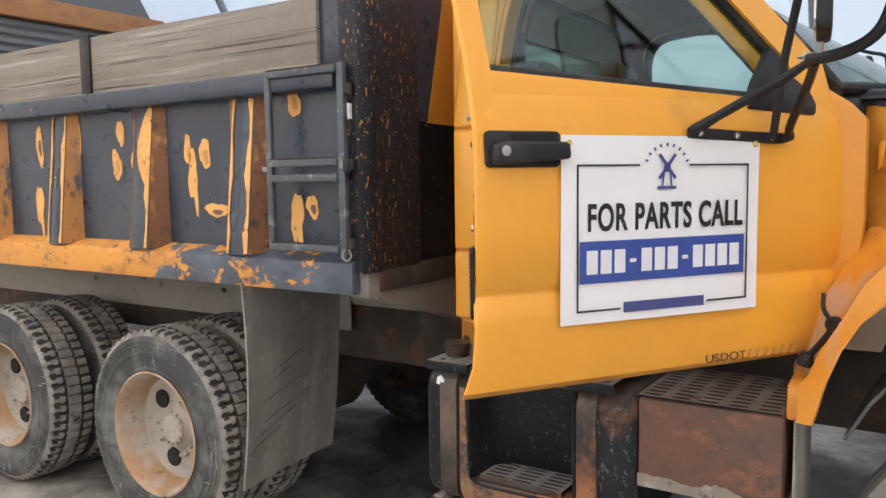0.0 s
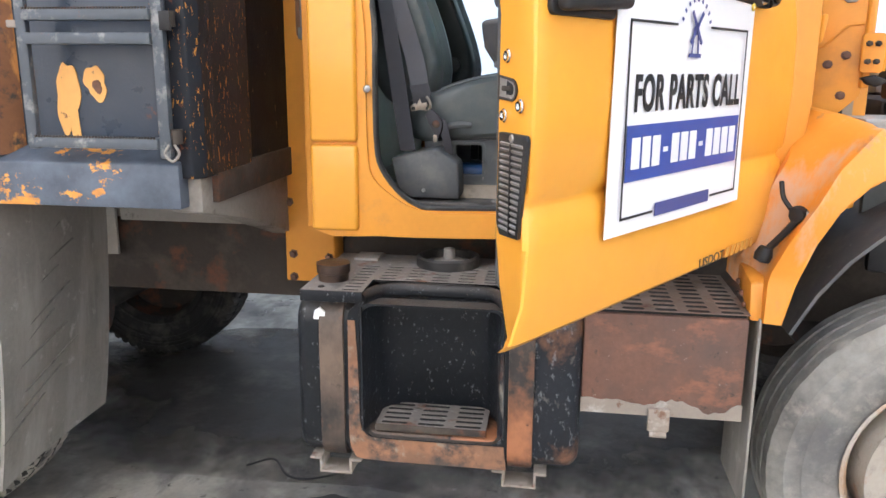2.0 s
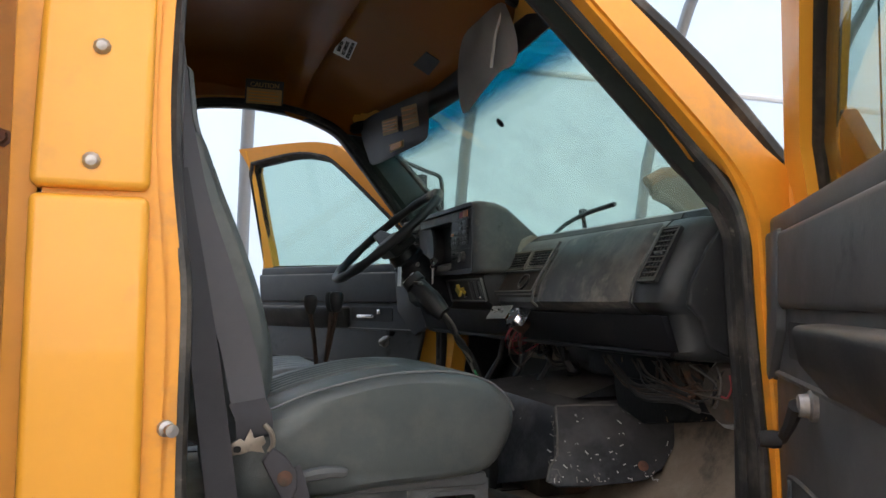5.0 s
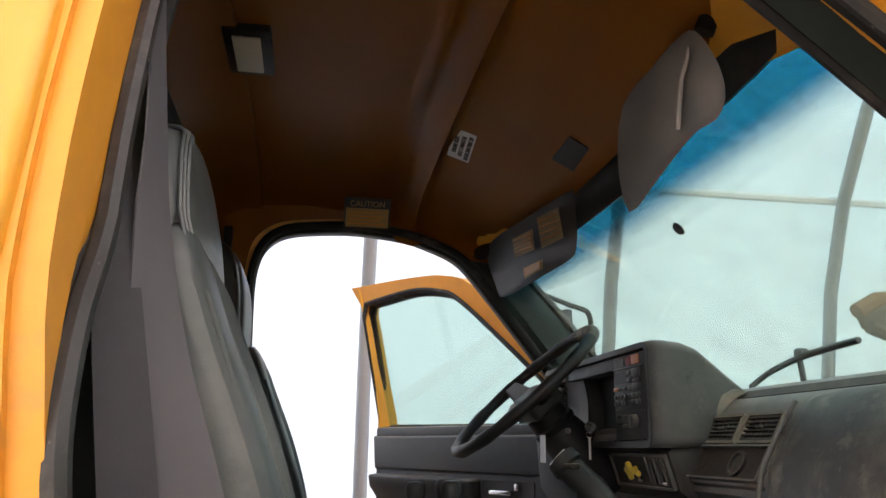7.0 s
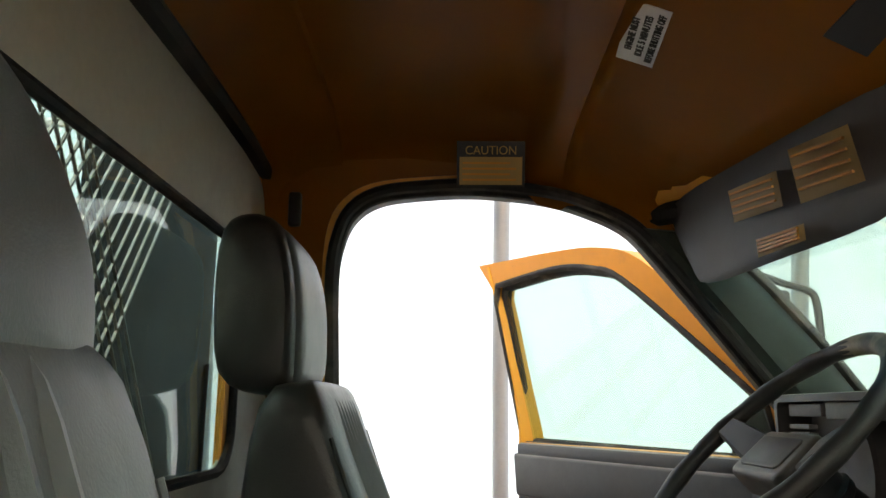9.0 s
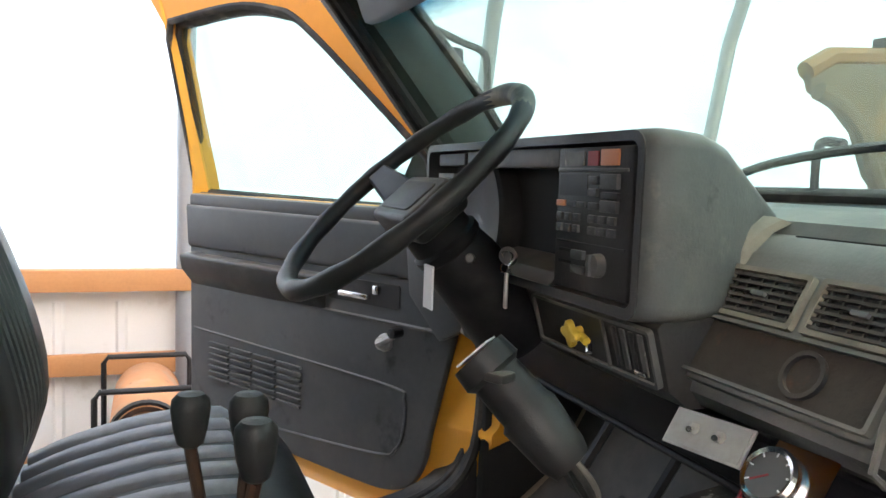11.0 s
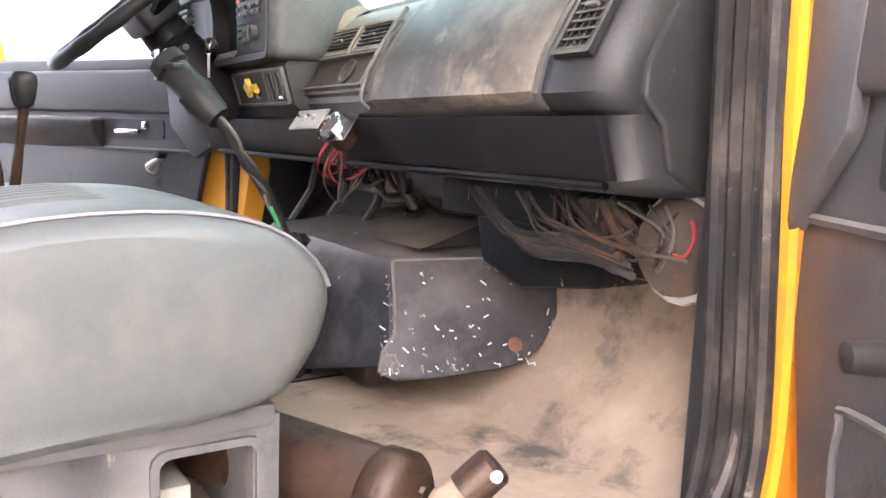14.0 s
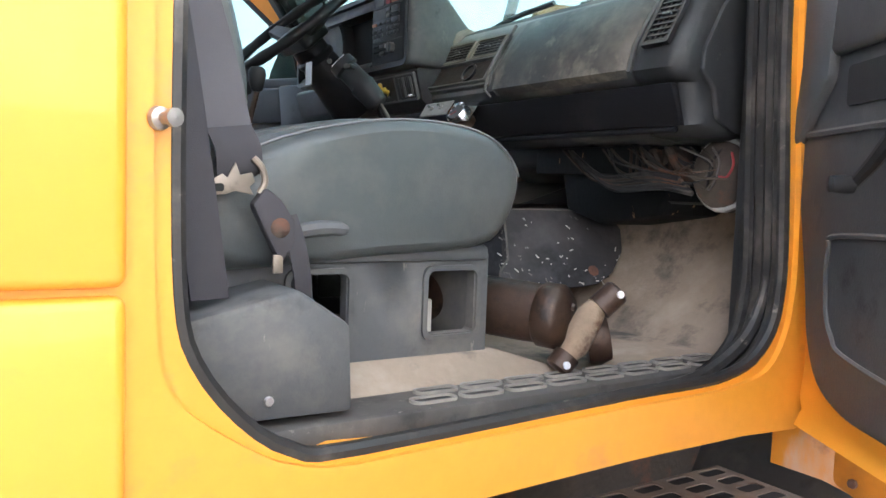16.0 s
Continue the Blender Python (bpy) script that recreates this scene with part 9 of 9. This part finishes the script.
part("recliner_knob", lathe(B(), [(0.0, 0.03), (0.03, 0.028), (0.035, 0.0)], (-1.44, 4.02, 1.72), (0, -1, 0), 14), M_BLACK, dseat)
part("adjuster", box(B(), -1.14, -0.97, 4.0, 4.03, 1.40, 1.45, 0.006), M_BLACK, dseat)
# belt and its retractor cover
gd = part("belt_cover", prism(B(), [(-1.485, 1.425), (-1.34, 1.458), (-1.268, 1.410), (-1.262, 1.296), (-1.42, 1.298), (-1.465, 1.33)], "xz", 2.852, 2.985, 0.008, 2), M_PED, truck, "grey plastic belt retractor cover on the sill")
part("cover_screw", lathe(B(), [(0, 0.003), (0.005, 0.003), (0.007, 0)], (-1.378, 2.850, 1.323), (0, -1, 0), 10), M_STEEL, gd)


def ribbon(pts, w, turn, mat, name, parent, label=""):
    """A strap through pts, its width turning from the first direction to the second."""
    P = smooth_path(pts, 6)
    e0, e1 = Vector(turn[0]).normalized(), Vector(turn[1]).normalized()
    rows = []
    for k, p in enumerate(P):
        t = k / (len(P) - 1)
        d = e0.lerp(e1, t * t * (3 - 2 * t)).normalized() * w / 2
        rows.append([p - d, p + d])
    bm = loft(B(), rows, cap=False, closed=False)
    bmesh.ops.solidify(bm, geom=bm.faces[:], thickness=0.002)
    return part(name, bm, mat, parent, label)


bl = ribbon([(-1.575, 2.93, 2.36), (-1.548, 2.905, 2.15), (-1.524, 2.895, 2.0), (-1.487, 2.886, 1.78), (-1.459, 2.89, 1.59), (-1.438, 2.895, 1.445)], 0.050, ((0.4, 0.9, 0), (1, 0.2, 0)), M_BELT, "seat_belt", truck, "dark grey seat belt hanging by the door pillar")
ribbon([(-1.538, 2.965, 2.36), (-1.521, 2.945, 2.20), (-1.513, 2.935, 2.10), (-1.496, 2.93, 1.985), (-1.464, 2.93, 1.872), (-1.424, 2.936, 1.74), (-1.404, 2.932, 1.648)], 0.058, ((0.05, 1.0, 0), (1, 0.1, 0.15)), M_BELTL, "shoulder_strap", bl, "pale lavender-grey webbing")
ribbon([(-1.408, 2.928, 1.655), (-1.398, 2.92, 1.630), (-1.395, 2.923, 1.600), (-1.398, 2.935, 1.590)], 0.060, ((1, 0.1, 0.15), (1, 0, 0.25)), M_BELT, "strap_fold", bl)
bk = part("belt_buckle", prism(B(), [(-1.432, 1.570), (-1.434, 1.588), (-1.418, 1.597), (-1.412, 1.592), (-1.402, 1.612), (-1.396, 1.596), (-1.381, 1.600), (-1.377, 1.588), (-1.384, 1.582), (-1.379, 1.572), (-1.402, 1.576), (-1.414, 1.572)], "xz", 2.914, 2.918, 0.001), M_BUCK, bl, "worn bare metal buckle plate")
part("buckle_slot", prism(B(), rrect(-1.429, -1.417, 1.575, 1.585, 0.003, 2), "xz", 2.912, 2.914), M_SHADE, bk)
part("web_guide", tube(B(), smooth_path([(-1.380, 2.914, 1.618), (-1.370, 2.91, 1.606), (-1.366, 2.91, 1.588), (-1.372, 2.912, 1.574)], 4), 0.0045, 8), M_BUCK, bl, "worn metal web guide")
lt = part("belt_latch", prism(B(), [(-1.384, 1.560), (-1.366, 1.582), (-1.345, 1.566), (-1.326, 1.540), (-1.326, 1.512), (-1.343, 1.484), (-1.353, 1.500), (-1.368, 1.528)], "xz", 2.902, 2.922, 0.005, 2), M_BELT, bl, "dark webbing sleeve round the latch")
part("latch_button", lathe(B(), [(0.0, 0.004), (0.010, 0.003), (0.013, 0.0)], (-1.347, 2.902, 1.531), (0, -1, 0), 16), M_FRAME, lt)
part("latch_tongue", box(B(), -1.3560, -1.3420, 2.902, 2.907, 1.473, 1.497, 0.002), M_BUCK, lt)
ribbon([(-1.332, 2.918, 1.545), (-1.322, 2.915, 1.515), (-1.312, 2.916, 1.475), (-1.303, 2.925, 1.430)], 0.026, ((1, 0.1, 0.3), (1, 0.2, 0.3)), M_BELT, "lap_strap", bl)
part("belt_anchor", box(B(), -1.62, -1.575, 2.90, 2.94, 2.34, 2.40, 0.008), M_BLACK, bl)

# ---- levers, cup, floor things ----
for (kx, ky, kz), (bx, by) in (((-1.154, 3.803, 1.815), (-1.130, 3.800)), ((-1.105, 3.680, 1.822), (-1.138, 3.742)), ((-1.102, 3.765, 1.822), (-1.128, 3.752))):
    lv = part("gear_lever", tube(B(), smooth_path([(bx, by, 1.58), ((kx + bx) / 2 + 0.003, (ky + by) / 2, 1.69), (kx, ky, kz - 0.03)], 4), 0.0065, 8), M_SHAFT, truck, "steel lever with black knob")
    part("lever_knob", lathe(B(), [(0.008, -0.030), (0.013, -0.026), (0.017, -0.010), (0.0195, 0.008), (0.0185, 0.018), (0.013, 0.024), (0.0, 0.0255)], (kx, ky, kz), (0, 0, 1), 18), M_BLACK, lv)
    prof = []
    for i in range(5):
        prof += [(0.043 - 0.006 * i, 0.017 * i), (0.033 - 0.006 * i, 0.017 * i + 0.010)]
    part("lever_boot", lathe(B(), prof + [(0.0, 0.09)], (bx, by, 1.545), (0, 0, 1), 20), M_BOOT, lv, "grey rubber bellows")
part("lever_console", box(B(), -1.28, -1.02, 3.58, 3.86, 1.286, 1.545, 0.02), M_DASHD, truck)
cup = single("black_cup", lathe(B(), [(0.0, 0.0), (0.055, 0.0), (0.064, 0.15), (0.069, 0.155), (0.060, 0.15), (0.051, 0.006), (0.0, 0.006)], (-0.925, 3.695, 1.445), (0, 0, 1), 32), M_BLACK, "open black plastic cup standing between the seats", "cup")
part("cup_stand", box(B(), -1.00, -0.86, 3.62, 3.78, 1.286, 1.445, 0.01), M_DASHD, truck)
single("red_lighter", box(B(), -1.30, -1.24, 3.55, 3.62, 1.53, 1.55, 0.006), M_RED, "small red plastic piece on the console", "clutter")
# loose drive shaft on the cab floor
a0, a1 = Vector((-0.818, 2.945, 1.378)), Vector((-1.00, 3.27, 1.40))
ax = (a1 - a0).normalized()
sh = single("drive_shaft", lathe(B(), [(0.0, -0.010), (0.036, -0.008), (0.050, 0.002), (0.056, 0.010), (0.056, 0.04), (0.051, 0.046), (0.052, 0.07), (0.052, 0.36), (0.0, 0.365)], a0, tuple(ax), 32), M_SHAFT, "oily brown drive shaft with universal joint on the cab floor", "drive shaft")
for k in range(4):
    q = a0 - ax * 0.011 + Vector((0.02 * math.cos(1.57 * k), 0, 0.02 * math.sin(1.57 * k)))
    part("end_bolt", lathe(B(), [(0, 0.005), (0.006, 0.005), (0.007, 0)], q, tuple(-ax), 6), M_SHAFT, sh)
part("joint_cross", tube(B(), [(-0.768, 2.915, 1.405), (-0.785, 2.920, 1.385), (-0.800, 2.925, 1.355), (-0.812, 2.925, 1.33), (-0.826, 2.93, 1.315)], [0.016, 0.024, 0.026, 0.022, 0.016], 12), M_CROSS, sh, "dusty clay-caked joint cross")
for p, q in (((-0.772, 2.914, 1.397), (-0.742, 2.900, 1.428)), ((-0.825, 2.928, 1.318), (-0.845, 2.932, 1.294))):
    part("bearing_cap", tube(B(), [p, Vector(p).lerp(Vector(q), 0.9), q], [0.023, 0.023, 0.019], 14), M_SHAFT, sh)
    # pale print colour stands in for the glint on the metal pin
    part("glint_pin", tube(B(), [Vector(p).lerp(Vector(q), 0.7) + Vector((-0.004, -0.019, 0.004)), Vector(p).lerp(Vector(q), 0.7) + Vector((-0.005, -0.0245, 0.005))], 0.0065, 12), M_PRINTW, sh, "worn joint pin, its glint put into a pale colour")
part("yoke_ring", lathe(B(), [(0.022, -0.022), (0.044, -0.020), (0.050, 0.0), (0.044, 0.020), (0.022, 0.022), (0.022, -0.022)], (-0.735, 2.955, 1.338), (0.75, -0.55, 0.2), 24), M_SHAFT, sh)
bt = single("blue_bottle", lathe(B(), [(0.0, 0.0), (0.03, 0.0), (0.032, 0.02), (0.032, 0.10), (0.014, 0.125), (0.014, 0.14), (0, 0.142)], (-1.30, 3.10, 1.355), (1, -0.1, 0), 20), M_BLUEP, "blue plastic bottle lying inside the seat base", "bottle")
single("grey_carton", box(B(), -1.055, -1.02, 3.05, 3.12, 1.324, 1.405, 0.003), M_REAR, "small grey carton inside the seat base", "carton")

# ---- roof fittings ----
dl = part("dome_lamp", box(B(), -1.566, -1.474, 3.60, 3.785, 2.668, 2.69, 0.005), M_BLACK, truck, "black-framed roof lamp")
part("lamp_lens", box(B(), -1.548, -1.494, 3.622, 3.764, 2.663, 2.67, 0.002), M_POLY, dl)


def placard(name, c, xd, yd, w, h, mat, label, rim=None):
    xd, yd = Vector(xd).normalized(), Vector(yd).normalized()
    m = Matrix((xd, yd, xd.cross(yd))).transposed().to_4x4()
    ob = thing(name, c, label, "label", m=Matrix.Translation(c) @ m)
    part("plate", box(B(), -w / 2, w / 2, -h / 2, h / 2, -0.001, 0.001), mat, ob, local=True)
    return ob


pl = placard("caution_label", (-1.228, 4.42, 2.567), (1, 0.0, 0.0), (0, -0.35, 0.94), 0.135, 0.090, M_INK, "black and amber CAUTION label on the headliner")
part("text_panel", box(B(), -0.062, 0.062, -0.041, 0.014, 0.0015, 0.0022), M_LABEL, pl, local=True)
words("heading", "CAUTION", 0.024, M_LABEL, pl, Matrix.Translation((0, 0.019, 0.0016)), width=0.10)
for i in range(4):
    part("text_bar", box(B(), -0.056, 0.05 - 0.012 * (i % 2), -0.033 + i * 0.011, -0.029 + i * 0.011, 0.0026, 0.003), M_YEL2, pl, local=True)
pl = placard("idle_label", (-1.030, 3.985, 2.622), (0.0, -1, 0.06), (-1, 0.15, 0.40), 0.150, 0.058, M_PRINTW, "white label about idling before shut-off on the headliner")
for i, tx in enumerate(("ENGINE MUST", "IDLE 5 MINUTES", "BEFORE SHUTTING OFF")):
    words("line", tx, 0.015, M_INK, pl, Matrix.Translation((0, 0.010 - i * 0.017, 0.0016)), width=0.085 + 0.02 * i, bold=0.03)
pl = placard("pictogram_label", (-0.812, 3.757, 2.518), (0.0, -1, 0.02), (-0.88, 0.0, 0.47), 0.125, 0.095, M_INK, "black pictogram label on the headliner")
for i in range(4):
    part("mark", box(B(), -0.045 + 0.014 * i + 0.03 * (i // 2), -0.036 + 0.014 * i + 0.03 * (i // 2), -0.032, -0.014, 0.0015, 0.0022), M_PRINTW, pl, local=True)


def sheet(name, pts, thick, mat, parent, label=""):
    bm = B()
    bm.faces.new([bm.verts.new(p) for p in pts])
    bmesh.ops.solidify(bm, geom=bm.faces[:], thickness=thick)
    bmesh.ops.bevel(bm, geom=[e for e in bm.edges if e.calc_face_angle(0) > 0.6], offset=thick * 0.35, segments=2, affect="EDGES", profile=0.5)
    return part(name, bm, mat, parent, label)


def visor_plane(y, z, a, b, c):
    return (a + b * (y - 3.3) + c * (2.42 - z), y, z)


VP = close_curve([(3.46, 2.508), (3.525, 2.425), (3.506, 2.322), (3.36, 2.336), (3.22, 2.354), (3.146, 2.347), (3.112, 2.365), (3.113, 2.41), (3.15, 2.478), (3.20, 2.506), (3.33, 2.512)], 3)
vz = sheet("sun_visor", [visor_plane(y, z, -0.83, 0.05, 0.10) for y, z in VP], 0.018, M_VISOR, truck, "grey cloth sun visor swung down")
part("visor_pivot", tube(B(), [(-0.80, 3.17, 2.545), (-0.82, 3.18, 2.50)], 0.016, 8), M_BLACK, vz)
part("visor_crease", tube(B(), [(-0.834, 3.185, 2.50), (-0.850, 3.20, 2.43), (-0.852, 3.218, 2.36)], 0.004, 6), M_VISOR, vz)
VD = close_curve([(4.505, 2.478), (4.42, 2.504), (4.10, 2.478), (3.775, 2.446), (3.735, 2.425), (3.735, 2.36), (3.745, 2.32), (3.79, 2.300), (4.05, 2.306), (4.34, 2.318), (4.42, 2.365)], 3)
vd = sheet("sun_visor", [visor_plane(y, z, -0.825, -0.02, 0.06) for y, z in VD], 0.018, M_VISD, truck, "dark grey sun visor with amber caution labels")


def visor_point(y, z):
    return Vector(visor_plane(y, z, -0.825, -0.02, 0.06))


for c, nm in ((((4.150, 2.438), (3.975, 2.418), (3.97, 2.366), (4.14, 2.384)), "visor_label"), (((3.935, 2.434), (3.785, 2.414), (3.768, 2.342), (3.92, 2.356)), "visor_label"), (((4.07, 2.341), (3.92, 2.330), (3.92, 2.308), (4.07, 2.314)), "visor_label")):
    vl = sheet(nm, [visor_point(y, z) + Vector((-0.019, 0, -0.001)) for y, z in c], 0.003, M_LABEL, vd, "amber caution label")
    (ya, za), (yb, zb), (yc, zc), (yd, zd) = c
    for k in range(1, 5):
        f = k / 5
        e0, e1 = visor_point(ya + (yd - ya) * f - 0.012, za + (zd - za) * f), visor_point(yb + (yc - yb) * f + 0.012, zb + (zc - zb) * f)
        part("text_bar", tube(B(), [e0 + Vector((-0.0225, 0, 0)), e1 + Vector((-0.0225, 0, 0))], 0.0022, 4), M_YEL2, vl)
part("visor_pivot", tube(B(), [(-0.83, 4.47, 2.49), (-0.87, 4.56, 2.50)], 0.025, 8), M_BLACK, vd)
bm = loft(B(), [[ws(-1 + 2 * i / 16, 0.965) + Vector((dx, 0, dz)) for i in range(17)] for dx, dz in ((0.0, -0.004), (-0.022, -0.020), (-0.040, -0.006), (-0.048, 0.030), (-0.040, 0.062))], cap=False, closed=False)
bmesh.ops.solidify(bm, geom=bm.faces[:], thickness=0.004)
part("header_trim", bm, M_BLACK, screen, "dark header strip over the windscreen")
part("mirror_button", lathe(B(), [(0.0, 0.004), (0.014, 0.003), (0.016, 0)], ws(-0.035, 0.765) + Vector((-0.012, 0, -0.012)), (-0.75, 0, -0.66), 14), M_BLACK, screen)
wp = part("wiper", tube(B(), smooth_path([(-0.165, 4.24, 2.075), (-0.185, 4.10, 2.105), (-0.205, 3.92, 2.125), (-0.215, 3.72, 2.135)], 5), 0.008, 6), M_BLACK, screen, "black windscreen wiper")
part("wiper_arm", tube(B(), smooth_path([(-0.13, 4.05, 2.06), (-0.15, 4.03, 2.12), (-0.19, 3.98, 2.14), (-0.20, 3.93, 2.135)], 4), 0.008, 6), M_BLACK, wp)
part("coat_hook", box(B(), -1.635, -1.61, 4.46, 4.48, 2.45, 2.52, 0.005), M_BLACK, truck)

# ---- torpedo heater by the far wall ----
ht = thing("torpedo_heater", (-1.22, 6.85, 0), "orange torpedo heater on a black wheeled frame", "heater")
part("drum", lathe(B(), [(0.0, 0.10), (0.09, 0.08), (0.10, 0.04), (0.13, 0.0), (0.15, 0.0), (0.15, 0.02), (0.155, 0.70), (0.14, 0.74), (0.0, 0.75)], (-1.22, 6.45, 0.93), (0, 1, 0.0), 32), M_HEAT, ht)
part("nozzle", lathe(B(), [(0.13, -0.004), (0.10, 0.03), (0.085, 0.10), (0.0, 0.10)], (-1.22, 6.45, 0.93), (0, 1, 0), 28), M_RUST, ht)
part("nozzle_rim", lathe(B(), [(0.135, 0.0), (0.15, -0.01), (0.155, 0.02)], (-1.22, 6.45, 0.93), (0, 1, 0), 28), M_BLACK, ht)
part("fuel_box", box(B(), -1.42, -1.02, 6.48, 7.12, 0.45, 0.72, 0.02), M_BLACK, ht)
for y in (6.45, 7.10):
    part("handle_frame", tube(B(), [(-1.42, y, 0.5), (-1.42, y, 1.10), (-1.40, y, 1.13), (-1.04, y, 1.13), (-1.02, y, 1.10), (-1.02, y, 0.5)], 0.013, 8), M_BLACK, ht)
for x in (-1.40, -1.04):
    part("side_tube", tube(B(), [(x, 6.35, 0.42), (x, 7.15, 0.42)], 0.013, 8), M_BLACK, ht)
    part("heater_wheel", lathe(B(), [(0.0, -0.03), (0.18, -0.03), (0.21, 0.0), (0.18, 0.03), (0.0, 0.03)], (x, 6.6, 0.21), (1, 0, 0), 24), M_TYRE, ht)
    part("leg", tube(B(), [(x, 7.1, 0.42), (x, 7.1, 0.0)], 0.013, 8), M_BLACK, ht)
    part("strut", tube(B(), [(x, 6.6, 0.21), (x, 6.6, 0.45)], 0.013, 8), M_BLACK, ht)
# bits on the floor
# under-truck shade painted on the floor, mixed with oil staining
blotch("oily_shade", -1.45, 4.30, 1.25, 1.9, M_OIL_SHADE, "broad dark patch under the truck, its shade and oil painted on concrete", 21, floor)
blotch("oil_stain", -1.80, 3.09, 0.090, 1.15, M_WET, "dark oil spot on the concrete", 3)
blotch("white_spill", -2.22, 2.93, 0.066, 2.8, M_CHALK, "dried white spill on the concrete", 4)
blotch("white_spill", -2.45, 2.86, 0.036, 2.2, M_CHALK, "dried white spill on the concrete", 6)
blotch("white_spill", -2.62, 2.72, 0.04, 2.0, M_CHALK, "dried white spill on the concrete", 9)
blotch("white_spill", -2.05, 2.86, 0.025, 2.6, M_CHALK, "dried white spill on the concrete", 11)
rope = [(-2.25, 3.35, 0.006), (-2.15, 3.42, 0.008), (-2.05, 3.30, 0.006), (-1.95, 3.28, 0.006), (-1.80, 3.36, 0.006)]
single("thin_cord", tube(B(), smooth_path(rope, 6), 0.005, 6), M_BLACK, "thin black cord lying on the concrete", "cord")
